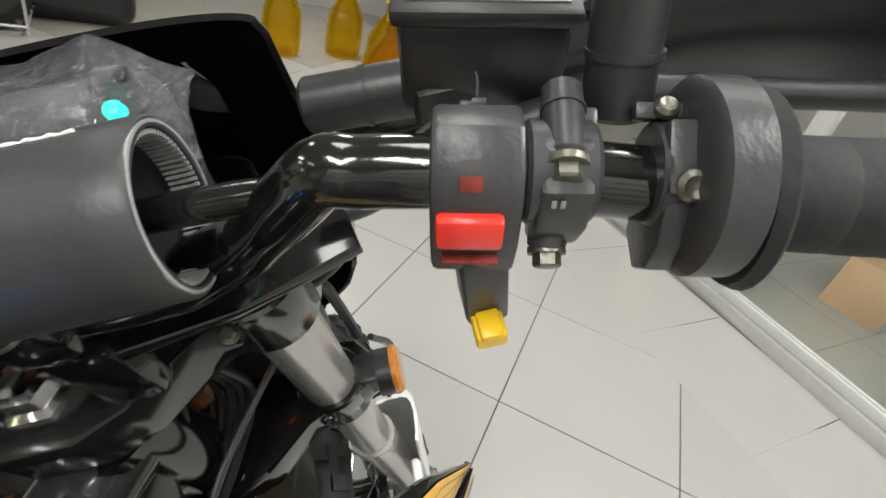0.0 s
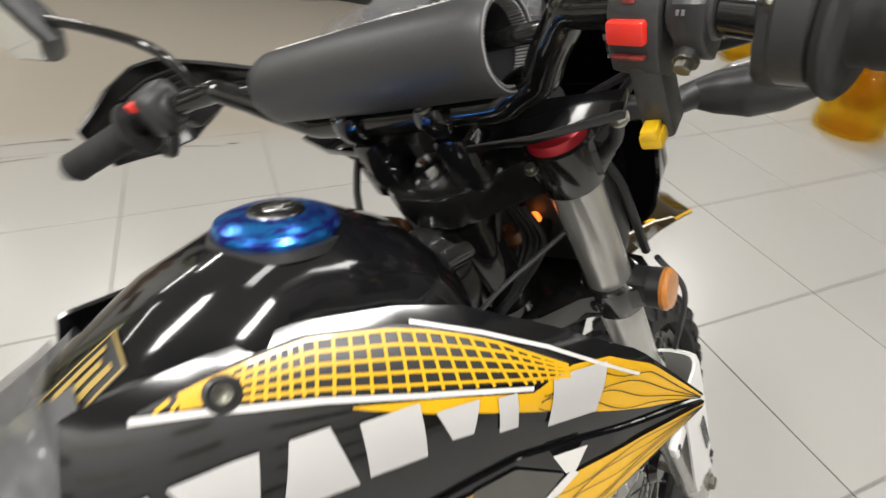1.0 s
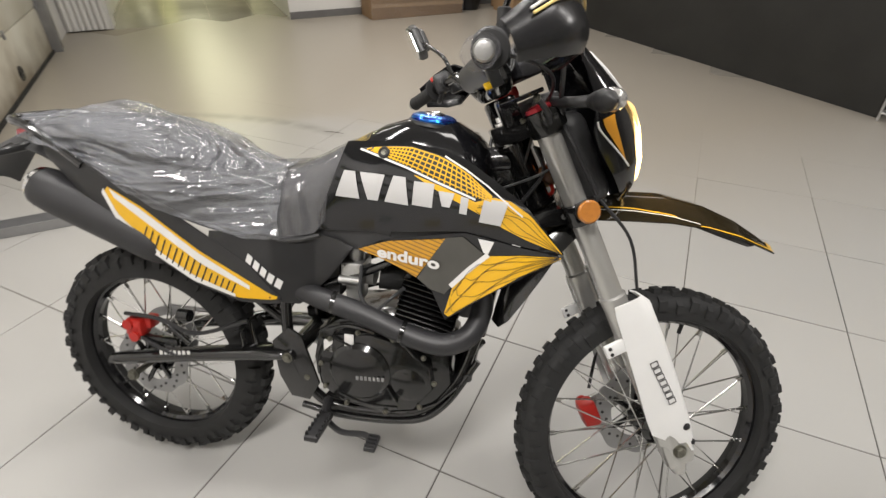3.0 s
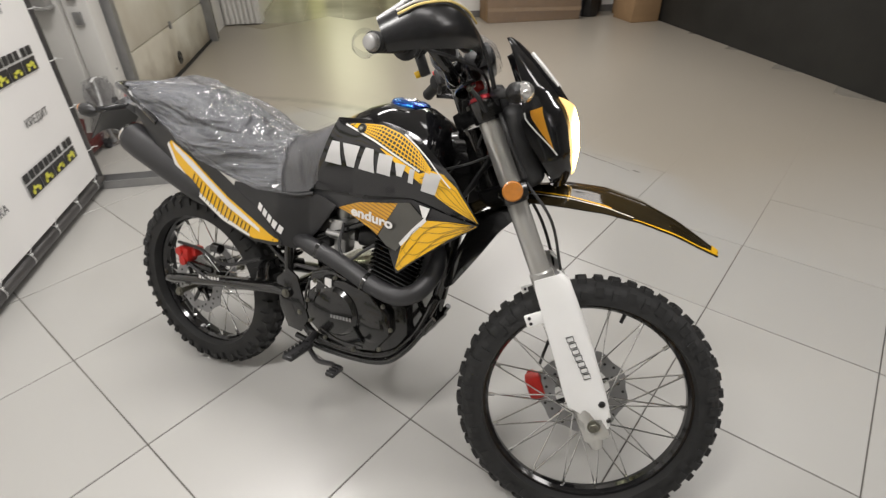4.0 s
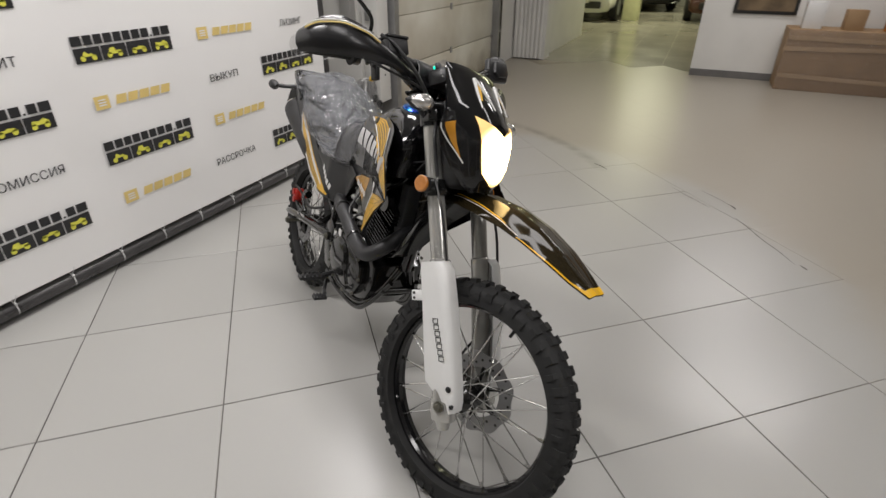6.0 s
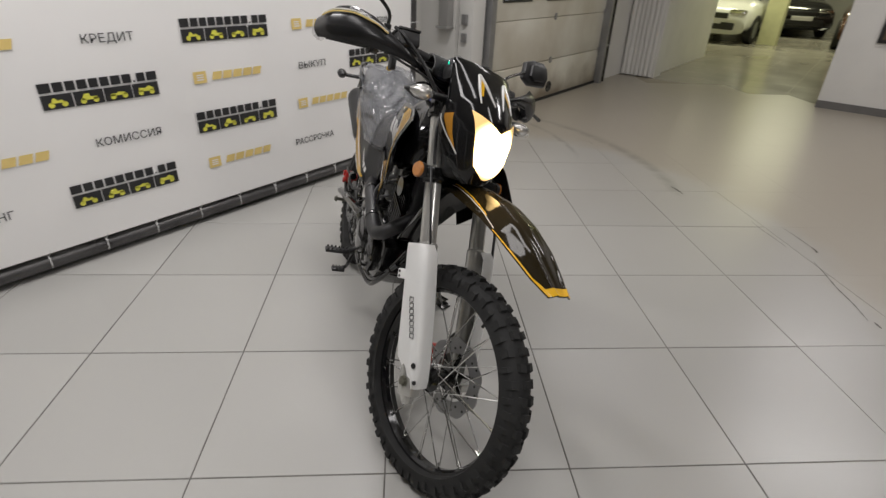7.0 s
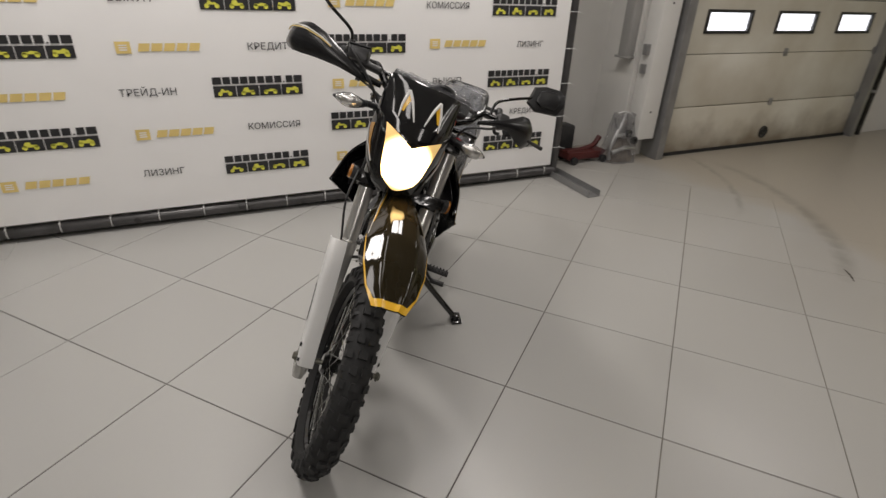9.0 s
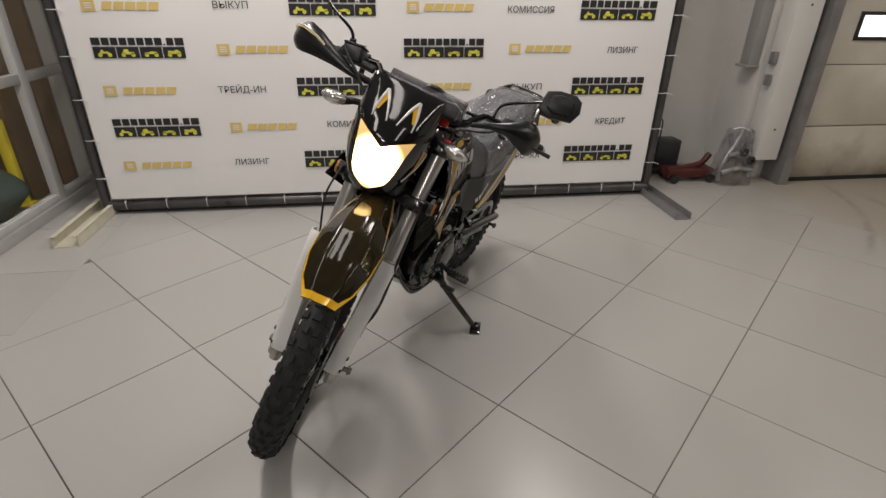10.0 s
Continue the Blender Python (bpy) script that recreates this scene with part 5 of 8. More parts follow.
for s in (-1, 1):
    bm = B()
    plate(bm, [(0.425, 0.475), (0.470, 0.520), (0.505, 0.500), (0.548, 0.370), (0.520, 0.318), (0.470, 0.322), (0.440, 0.380)], 0.100 * s - 0.004, 0.100 * s + 0.004, "y", 0.002)
    cyl(bm, (0.47, 0.104 * s, 0.44), (0.47, 0.114 * s, 0.44), 0.017, seg=16)
    pivot = part("footrest_plate", bm, FRAME_BLACK, bike, "black footrest and swing arm pivot plate")
    for px, py, pz, pr in ((0.47, 0.114, 0.44, 0.010), (0.515, 0.104, 0.385, 0.006)):
        bm = B()
        bolt(bm, (px, py * s, pz), (0, s, 0), pr, pr * 0.8)
        part("pivot_bolt", bm, ZINC, pivot)
bm = B()
steer_axis = Vector((math.sin(radians(RAKE)), 0, -math.cos(radians(RAKE))))
head_top, head_low = (Vector((0.94, 0, 1.06)) + steer_axis * k for k in (0.072, 0.222))
cyl(bm, head_top, head_low, 0.033, seg=36)
for at in (head_top + steer_axis * 0.006, head_low - steer_axis * 0.006):
    loop_lathe(bm, at, -steer_axis, [(-0.006, 0.040), (0.006, 0.040), (0.006, 0.032), (-0.006, 0.032)], 36)
part("steering_head", bm, BAR_BLACK, bike, "gloss black steering head tube")
bm = B()
tube(bm, [(1.075, -0.075, 0.975), (1.04, -0.060, 0.945), (0.99, -0.052, 0.918), (0.93, -0.060, 0.895)], 0.0028, 8)
part("clutch_wire", bm, DARK_GREY, bike)
bm = B()
for s in (-1, 1):
    tube(bm, [(0.47, 0.085 * s, 0.44), (0.40, 0.095 * s, 0.435), (0.2, 0.10 * s, 0.40), (0.0, 0.105 * s, 0.36), (-0.05, 0.105 * s, 0.35)], [0.028, 0.03, 0.028, 0.026, 0.02], 12, 5, rv=0.62)
cyl(bm, (0.47, -0.10, 0.44), (0.47, 0.10, 0.44), 0.024)
tube(bm, [(0.36, -0.10, 0.44), (0.30, 0, 0.46), (0.36, 0.10, 0.44)], 0.02)
swing = part("swing_arm", bm, ENGINE_BLACK, bike, "black box-section swing arm")
for i in range(7):
    bm = B()
    box(bm, (0.115 + i * 0.0135, -0.1215, 0.402 + i * 0.0018), (0.0085, 0.001, 0.012))
    part("mark_block", bm, WHITE_DECAL, swing)
bm = B()
tube(bm, [(0.02, -0.115, 0.50), (0.12, -0.118, 0.50), (0.22, -0.112, 0.47), (0.36, -0.10, 0.52)], 0.0055, 8)
tube(bm, [(0.0, -0.112, 0.46), (0.10, -0.12, 0.42), (0.16, -0.12, 0.40)], 0.005, 8)
part("brake_hose", bm, SATIN_BLACK, bike)
bm = B()
box(bm, (0.040, -0.10, 0.460), (0.050, 0.046, 0.054), 0.012)
box(bm, (0.066, -0.085, 0.47), (0.03, 0.04, 0.032), 0.008)
cyl(bm, (0.03, -0.128, 0.472), (0.03, -0.118, 0.472), 0.014)
cyl(bm, (0.045, -0.128, 0.44), (0.045, -0.118, 0.44), 0.014)
part("rear_caliper", bm, CALIPER_RED, bike, "red rear brake caliper")
bm = B()
box(bm, (0.11, -0.105, 0.43), (0.10, 0.018, 0.022), 0.006, m=pose(0, 0, 0))
cyl(bm, (0.14, -0.118, 0.49), (0.20, -0.118, 0.44), 0.007)
cyl(bm, (0.18, -0.116, 0.52), (0.21, -0.116, 0.52), 0.016)
part("caliper_bracket", bm, ENGINE_BLACK, bike)
# chain and sprocket, on the left
bm = B()
loop_lathe(bm, (0, 0.062, 0.345), (0, 1, 0), [(-0.003, 0.088), (0.003, 0.088), (0.003, 0.06), (-0.003, 0.06)], 48)
part("sprocket", bm, STEEL, bike)
bm = B()
tube(bm, [(0.50, 0.066, 0.455), (0.25, 0.066, 0.44), (0.0, 0.066, 0.433)], 0.007, 8, 3)
tube(bm, [(0.50, 0.066, 0.40), (0.25, 0.066, 0.325), (0.0, 0.066, 0.257)], 0.007, 8, 3)
part("chain", bm, STEEL, bike)
bm = B()
tube(bm, [(0.40, 0, 0.50), (0.31, 0, 0.78)], 0.02, 12, 0)
for i in range(9):
    loop_lathe(bm, Vector((0.395, 0, 0.515)).lerp(Vector((0.33, 0, 0.72)), i / 8), (-0.3, 0, 1), [(-0.005, 0.036), (0, 0.041), (0.005, 0.036), (0, 0.031)], 20)
part("rear_shock", bm, ENGINE_BLACK, bike, "black coil rear shock absorber")

# -- engine
bm = B()
prof = [(0.53, 0.44), (0.545, 0.52), (0.60, 0.56), (0.70, 0.57), (0.80, 0.55), (0.875, 0.50), (0.885, 0.42), (0.84, 0.34), (0.74, 0.315), (0.60, 0.32), (0.545, 0.365)]
plate(bm, prof, -0.095, 0.095, "y", 0.012)
engine = part("engine", bm, ENGINE_BLACK, bike, "black single-cylinder engine")
for s, name in ((-1, "clutch_cover"), (1, "generator_cover")):
    bm = B()
    sh = [(0.555, 0.43), (0.565, 0.49), (0.61, 0.535), (0.69, 0.545), (0.77, 0.53), (0.835, 0.48), (0.845, 0.42), (0.80, 0.355), (0.72, 0.335), (0.62, 0.345), (0.57, 0.38)]
    lo, hi = sorted((s * 0.090, s * 0.128))
    plate(bm, sh, lo, hi, "y", 0.009)
    lathe(bm, (0.665, s * 0.12, 0.445), (0, s, 0), [(0, 0.078), (0.012, 0.076), (0.022, 0.066), (0.026, 0.04), (0.028, 0.0)], 36)
    lathe(bm, (0.785, s * 0.12, 0.425), (0, s, 0), [(0, 0.046), (0.008, 0.044), (0.012, 0.032), (0.013, 0.0)], 28)
    tube(bm, [(0.60, s * 0.132, 0.53), (0.68, s * 0.134, 0.49), (0.76, s * 0.132, 0.375)], 0.0035, 6, 4)
    cover = part(name, bm, ENGINE_BLACK, engine)
    for pts, r in (([(0.585, 0.545), (0.640, 0.563), (0.700, 0.552)], 0.0050), ([(0.742, 0.545), (0.775, 0.530), (0.800, 0.505)], 0.0045), ([(0.560, 0.420), (0.557, 0.470), (0.573, 0.520)], 0.0040), ([(0.610, 0.372), (0.680, 0.352), (0.760, 0.356)], 0.0040)):
        bm = B()
        tube(bm, [(x, s * 0.127, z) for x, z in pts], r, 8, 5)
        part("cover_rib", bm, ENGINE_BLACK, cover)
    for x, z in ((0.565, 0.45), (0.59, 0.52), (0.66, 0.547), (0.745, 0.542), (0.82, 0.505), (0.848, 0.44), (0.815, 0.368), (0.73, 0.338), (0.63, 0.346), (0.575, 0.386)):
        bm = B()
        bolt(bm, (x, s * 0.126, z), (0, s, 0), 0.0048, 0.008)
        part("cover_bolt", bm, ZINC, cover)
    if s < 0:
        for i in range(7):
            bm = B()
            box(bm, (0.665 + i * 0.0105, -0.1482, 0.437 + i * 0.001), (0.007, 0.0012, 0.010))
            part("mark_block", bm, STEEL, cover)
        for x, y, z in ((0.640, -0.132, 0.526), (0.585, -0.126, 0.50)):
            bm = B()
            box(bm, (x, y, z), (0.023, 0.004, 0.032), 0.001)
            part("paper_tag", bm, WHITE_DECAL, cover, "small white paper tag")
bm = B()
cylm = pose(0.80, 0, 0.545, 0, 12, 0)
cyl(bm, cylm @ Vector((0, 0, 0)), cylm @ Vector((0, 0, 0.13)), 0.058)
barrel = part("cylinder_barrel", bm, ENGINE_BLACK, engine, "finned black cylinder")
for i in range(9):
    bm = B()
    box(bm, (0, 0, 0.01 + i * 0.0135), (0.150 - 0.002 * (i % 2), 0.152, 0.0045), 0.0015, m=cylm, seg=1)
    part("cooling_fin", bm, ENGINE_BLACK, barrel)
bm = B()
box(bm, (0, 0, 0.165), (0.15, 0.14, 0.06), 0.014, m=cylm)
box(bm, (0, 0, 0.215), (0.12, 0.11, 0.05), 0.02, m=cylm)
cyl(bm, cylm @ Vector((0.0, -0.06, 0.19)), cylm @ Vector((0.0, -0.085, 0.19)), 0.034)
cyl(bm, cylm @ Vector((0.0, 0.06, 0.19)), cylm @ Vector((0.0, 0.085, 0.19)), 0.034)
head = part("cylinder_head", bm, ENGINE_BLACK, engine)
for i in range(4):
    bm = B()
    box(bm, (0, 0, 0.145 + i * 0.013), (0.162, 0.158, 0.0045), 0.0015, m=cylm, seg=1)
    part("cooling_fin", bm, ENGINE_BLACK, head)
bm = B()
cyl(bm, (0.590, -0.035, 0.665), (0.675, -0.035, 0.66), 0.026)
box(bm, (0.628, -0.045, 0.672), (0.055, 0.075, 0.062), 0.008)
box(bm, (0.628, -0.040, 0.62), (0.045, 0.055, 0.05), 0.012)
cyl(bm, (0.628, -0.045, 0.70), (0.628, -0.045, 0.742), 0.021)
cyl(bm, (0.60, -0.085, 0.66), (0.655, -0.085, 0.66), 0.010)
for x, z in ((0.610, 0.695), (0.648, 0.695), (0.610, 0.65), (0.648, 0.65)):
    bolt(bm, (x, -0.083, z), (0, -1, 0), 0.004, 0.005)
carb = part("carburettor", bm, CAST_ALU, engine, "cast aluminium carburettor")
bm = B()
cyl(bm, (0.50, -0.03, 0.68), (0.585, -0.035, 0.666), 0.036)
cyl(bm, (0.685, -0.035, 0.66), (0.75, -0.02, 0.655), 0.032)
part("intake_boot", bm, RUBBER, carb)
bm = B()
tube(bm, [(0.655, -0.085, 0.70), (0.665, -0.12, 0.64), (0.70, -0.125, 0.61), (0.735, -0.115, 0.64), (0.76, -0.09, 0.66)], 0.0045, 8)
part("fuel_hose", bm, DARK_GREY, bike, "thin grey fuel hose")
bm = B()
tube(bm, [(0.87, 0.01, 0.665), (0.92, -0.02, 0.66), (0.943, -0.075, 0.632), (0.925, -0.126, 0.584), (0.87, -0.140, 0.556), (0.79, -0.138, 0.564), (0.68, -0.130, 0.598), (0.58, -0.118, 0.616), (0.50, -0.092, 0.622), (0.42, -0.070, 0.625), (0.30, -0.080, 0.640), (0.20, -0.085, 0.672)], [0.021, 0.022, 0.024, 0.025, 0.025, 0.025, 0.025, 0.025, 0.024, 0.022, 0.022, 0.024], 20)
exhaust = part("exhaust_pipe", bm, PIPE_PAINT, bike, "matt black exhaust header pipe")
for p, d in (((0.60, -0.121, 0.614), (1, 0.1, -0.15)), ((0.77, -0.1375, 0.570), (1, 0.02, -0.25))):
    bm = B()
    loop_lathe(bm, p, d, [(-0.005, 0.0270), (0.005, 0.0270), (0.005, 0.0235), (-0.005, 0.0235)], 24)
    part("pipe_clamp", bm, ENGINE_BLACK, exhaust)
bm = B()
tube(bm, [(0.22, -0.085, 0.664), (0.17, -0.085, 0.690), (0.12, -0.088, 0.704), (-0.13, -0.100, 0.804), (-0.170, -0.102, 0.822)], [0.024, 0.042, 0.054, 0.054, 0.047], 20, 4)
muffler = part("muffler", bm, PIPE_PAINT, bike, "matt black oval muffler")
bm = B()
lathe(bm, (-0.167, -0.102, 0.821), (-0.93, -0.02, 0.37), [(0, 0.047), (0.012, 0.043), (0.016, 0.033), (0.030, 0.024), (0.030, 0.019), (0.0, 0.019)], 24)
part("muffler_tip", bm, CHROME, muffler)
bm = B()
for s in (-1, 1):
    tube(bm, [(0.94, 0.05 * s, 0.47), (0.87, 0.085 * s, 0.355), (0.79, 0.095 * s, 0.300), (0.62, 0.10 * s, 0.285), (0.50, 0.10 * s, 0.30)], 0.009)
tube(bm, [(0.92, -0.07, 0.43), (0.92, 0.07, 0.43)], 0.011, 12, 0)
tube(bm, [(0.70, -0.095, 0.290), (0.70, 0.095, 0.290)], 0.008, 12, 0)
rows = []
for i in range(9):
    x = 0.90 - i * 0.045
    z = float(np.interp(x, [0.52, 0.78, 0.86, 0.92], [0.300, 0.305, 0.355, 0.43]))
    rows.append([(x, y, z + 0.012 - 0.02 * (1 - (y / 0.1) ** 2)) for y in np.linspace(-0.10, 0.10, 9)])
grid_sheet(bm, rows, 0.004)
part("skid_plate", bm, FRAME_BLACK, bike, "black tubular engine guard")
# side stand, pegs and pedals
bm = B()
tube(bm, [(0.635, 0.13, 0.30), (0.62, 0.20, 0.235), (0.585, 0.335, 0.115)], [0.016, 0.014, 0.013], 12, 4)
cyl(bm, (0.64, 0.10, 0.305), (0.64, 0.145, 0.305), 0.02)
tube(bm, [(0.60, 0.27, 0.18), (0.62, 0.31, 0.165), (0.635, 0.345, 0.155)], 0.005, 8)
stand = part("side_stand", bm, FRAME_BLACK, bike, "black side stand, folded out")
bm = B()
box(bm, (0, 0, 0.001), (0.078, 0.048, 0.010), 0.002)
box(bm, (0.0, 0.0, 0.014), (0.034, 0.030, 0.026), 0.004)
part("stand_foot", bm, FRAME_BLACK, stand, m=pose(0.578, 0.350, 0.0985, LEAN_L, 0, 20))
for s in (-1, 1):
    bm = B()
    box(bm, (0.585, s * 0.195, 0.318), (0.034, 0.10, 0.014), 0.003)
    for i in range(6):
        for k in (-0.013, 0.013):
            box(bm, (0.585 + k, s * (0.155 + i * 0.016), 0.328), (0.005, 0.006, 0.009))
    tube(bm, [(0.57, s * 0.10, 0.325), (0.58, s * 0.15, 0.318)], 0.012, 10, 0)
    part("footpeg", bm, SATIN_BLACK, bike, "black serrated footpeg")
bm = B()
tube(bm, [(0.565, -0.125, 0.29), (0.62, -0.15, 0.275), (0.69, -0.175, 0.30), (0.715, -0.195, 0.305)], 0.0075, 10)
box(bm, (0.722, -0.207, 0.306), (0.028, 0.05, 0.012), 0.003)
for i in range(4):
    box(bm, (0.722, -0.190 - i * 0.012, 0.3145), (0.024, 0.004, 0.006))
part("brake_pedal", bm, SATIN_BLACK, bike)
bm = B()
tube(bm, [(0.64, 0.13, 0.36), (0.68, 0.16, 0.345), (0.745, 0.19, 0.36)], 0.0065, 10)
cyl(bm, (0.748, 0.185, 0.362), (0.752, 0.245, 0.366), 0.011)
part("gear_lever", bm, SATIN_BLACK, bike)

# -- tank, seat, side panels
bm = B()
rings = []
for x, zt, k in ((0.585, 0.945, 0.70), (0.60, 0.967, 0.82), (0.64, 0.990, 0.92), (0.69, 1.018, 0.96), (0.75, 1.037, 0.96), (0.80, 1.040, 0.94), (0.85, 1.032, 0.92), (0.90, 1.004, 0.88), (0.93, 0.972, 0.80), (0.945, 0.93, 0.60)):
    row = []
    hw = (half_width(x, 0.85) - 0.010) * (k if x < 0.8 else k * 0.84)
    zb = 0.79 if x < 0.9 else 0.84
    for i in range(33):
        a = math.pi * (i / 32)
        c, s_ = math.cos(a), math.sin(a)
        row.append(bm.verts.new((x - 0.02 * (1 - s_), hw * math.copysign(abs(c) ** 0.75, c), zb + (zt - zb) * s_ ** 0.62)))
    rings.append(row)
skin(bm, rings)
bmesh.ops.subdivide_edges(bm, edges=[e for e in bm.edges if abs(e.verts[0].co.x - e.verts[1].co.x) > 0.006], cuts=1, smooth=0.6)
tank = part("fuel_tank", bm, GLOSS_BLACK, bike, "gloss black fuel tank", sharp=60)
bm = B()
lathe(bm, (0.795, 0, 1.030), (0.10, 0, 1), [(0, 0.051), (0.006, 0.052), (0.011, 0.049), (0.015, 0.039), (0.017, 0.026)], 44)
cap = part("fuel_cap", bm, BLUE_CAP, tank, "blue anodised fuel cap")
bm = B()
lathe(bm, (0.795, 0, 1.030), (0.10, 0, 1), [(0.0160, 0.024), (0.0185, 0.023), (0.0195, 0.018), (0.0195, 0.0)], 32)
box(bm, (0.798, 0, 1.0505), (0.024, 0.008, 0.003), 0.001)
part("cap_lock", bm, CHROME, cap)
bm = B()
lathe(bm, (0.795, 0, 1.024), (0.10, 0, 1), [(0, 0.058), (0.007, 0.056), (0.008, 0.050)], 44)
part("filler_ring", bm, SATIN_BLACK, tank)
def tank_top(x, y):
    zt = float(np.interp(x, [0.585, 0.60, 0.64, 0.69, 0.75], [0.945, 0.967, 0.990, 1.018, 1.037]))
    hw = (half_width(x, 0.85) - 0.010) * float(np.interp(x, [0.585, 0.60, 0.64, 0.69], [0.70, 0.82, 0.92, 0.96]))
    c = min(0.99, abs(y) / hw) ** (1 / 0.75)
    return 0.79 + (zt - 0.79) * math.sqrt(1 - c * c) ** 0.62


bm = B()
grid_sheet(bm, [[(x, y, tank_top(x, y) + 0.0020) for x in np.linspace(0.606, 0.664, 10)] for y in np.linspace(-0.054, -0.024, 8)])
sticker = part("warning_sticker", bm, SATIN_BLACK, tank, "small black sticker with gold print")
for x0, x1, y0, y1 in ((0.607, 0.663, -0.0535, -0.0520), (0.607, 0.663, -0.0260, -0.0245), (0.607, 0.6085, -0.052, -0.026), (0.6615, 0.663, -0.052, -0.026), (0.616, 0.655, -0.048, -0.044), (0.620, 0.650, -0.041, -0.037), (0.616, 0.655, -0.034, -0.030)):
    bm = B()
    grid_sheet(bm, [[(x, y, tank_top(x, y) + 0.0030) for x in np.linspace(x0, x1, 6)] for y in np.linspace(y0, y1, 3)])
    part("print_bar", bm, DULL_GOLD, sticker)

SEAT_X = [-0.20, -0.10, 0.0, 0.10, 0.18, 0.25, 0.32, 0.40, 0.48, 0.55, 0.60, 0.63]
SEAT_T = [0.965, 0.992, 0.998, 0.990, 0.972, 0.940, 0.905, 0.893, 0.908, 0.940, 0.967, 0.982]
SEAT_B = [0.935, 0.925, 0.890, 0.845, 0.815, 0.790, 0.772, 0.760, 0.760, 0.775, 0.84, 0.93]
SEAT_W = [0.085, 0.105, 0.118, 0.126, 0.130, 0.130, 0.128, 0.125, 0.116, 0.102, 0.090, 0.080]


def seat_sheet(bm, x0, x1, nx, off, rough, closed):
    rings = []
    for i in range(nx):
        x = x0 + (x1 - x0) * i / (nx - 1)
        zt, zb, w = (float(np.interp(x, SEAT_X, q)) for q in (SEAT_T, SEAT_B, SEAT_W))
        row = []
        for j in range(41):
            a = math.pi * j / 40
            c, s_ = math.cos(a), math.sin(a)
            y = (w + off) * math.copysign(abs(c) ** 0.62, c)
            z = zb + (zt + off - zb) * s_ ** 0.55
            if rough:
                n_ = noise.noise((x * 5 + 3, y * 7, z * 4)) + 1.9 * (0.4 - abs(noise.noise((x * 3 + y * 4, y * 15 - x * 4 + 7, z * 10)))) + 0.6 * (0.4 - abs(noise.noise((x * 6 - y * 7, y * 30 + x * 6, z * 24 + 3))))
                calm = 1 - 0.72 * min(1, max(0, (x - 0.40) / 0.12))
                k = rough * n_ * calm
                y += k * c * 1.2
                z += k * s_
                x_ = x + rough * 0.7 * noise.noise((x * 20 + 9, y * 20, z * 20))
            else:
                x_ = x
            row.append(bm.verts.new((x_, y, z)))
        rings.append(row)
    if closed:
        skin(bm, rings)
    else:
        for a, b in zip(rings, rings[1:]):
            for q in range(40):
                bm.faces.new((a[q], a[q + 1], b[q + 1], b[q]))
    return bm


seat = part("seat", seat_sheet(B(), -0.20, 0.63, 60, 0.0, 0.0, True), SEAT_VINYL, bike, "dark grey vinyl seat under crumpled clear wrapping", sharp=60)
part("wrapping", seat_sheet(B(), -0.215, 0.475, 170, 0.013, 0.015, False), WRAP, seat, "crumpled clear plastic wrapping", sharp=40)
part("stretched_wrapping", seat_sheet(B(), 0.455, 0.612, 40, 0.006, 0.006, False), WRAP_SMOOTH, seat, "clear wrapping stretched tight", sharp=60)
bm = B()
for s in (-1, 1):
    tube(bm, [(0.56, s * 0.100, 0.770), (0.50, s * 0.119, 0.757), (0.40, s * 0.128, 0.757), (0.25, s * 0.133, 0.787), (0.10, s * 0.128, 0.842), (-0.10, s * 0.108, 0.922)], 0.006, 8)
part("seat_edge", bm, SATIN_BLACK, seat)

# Added black fillers, so the gaps in the body look dark, not open.
bm = B()
box(bm, (0.52, 0, 0.69), (0.16, 0.15, 0.18), 0.02)
part("seat_filler", bm, MATT_BLACK, bike, "added matt black filler block under the seat")
bm = B()
box(bm, (0.905, 0, 0.70), (0.05, 0.11, 0.24), 0.015)
part("front_filler", bm, MATT_BLACK, bike)
for s in (-1, 1):
    part("filler_panel", side_sheet(B(), [(0.50, 0.84), (0.70, 0.86), (0.90, 0.87), (1.00, 0.86)], [(0.50, 0.735), (0.66, 0.745), (0.80, 0.730), (1.00, 0.78)], s, -0.014, 24, 6, 0.003), MATT_BLACK, bike)

TOP = [(0.545, 0.79), (0.595, 0.90), (0.622, 0.985), (0.70, 0.990), (0.77, 0.993), (0.84, 0.985), (0.89, 0.974), (0.952, 0.945), (1.02, 0.908), (1.097, 0.830)]
SEAM = [(0.545, 0.782), (0.60, 0.787), (0.65, 0.793), (0.70, 0.800), (0.762, 0.808), (0.83, 0.822), (0.901, 0.836), (0.952, 0.834), (1.02, 0.828), (1.097, 0.826)]
LOW_T = [(0.657, 0.756), (0.73, 0.789), (0.80, 0.806), (0.864, 0.824), (0.905, 0.834), (0.952, 0.832), (1.02, 0.826), (1.096, 0.823)]
LOW_B = [(0.657, 0.753), (0.71, 0.741), (0.76, 0.727), (0.80, 0.712), (0.835, 0.692), (0.871, 0.628), (0.96, 0.712), (1.096, 0.820)]
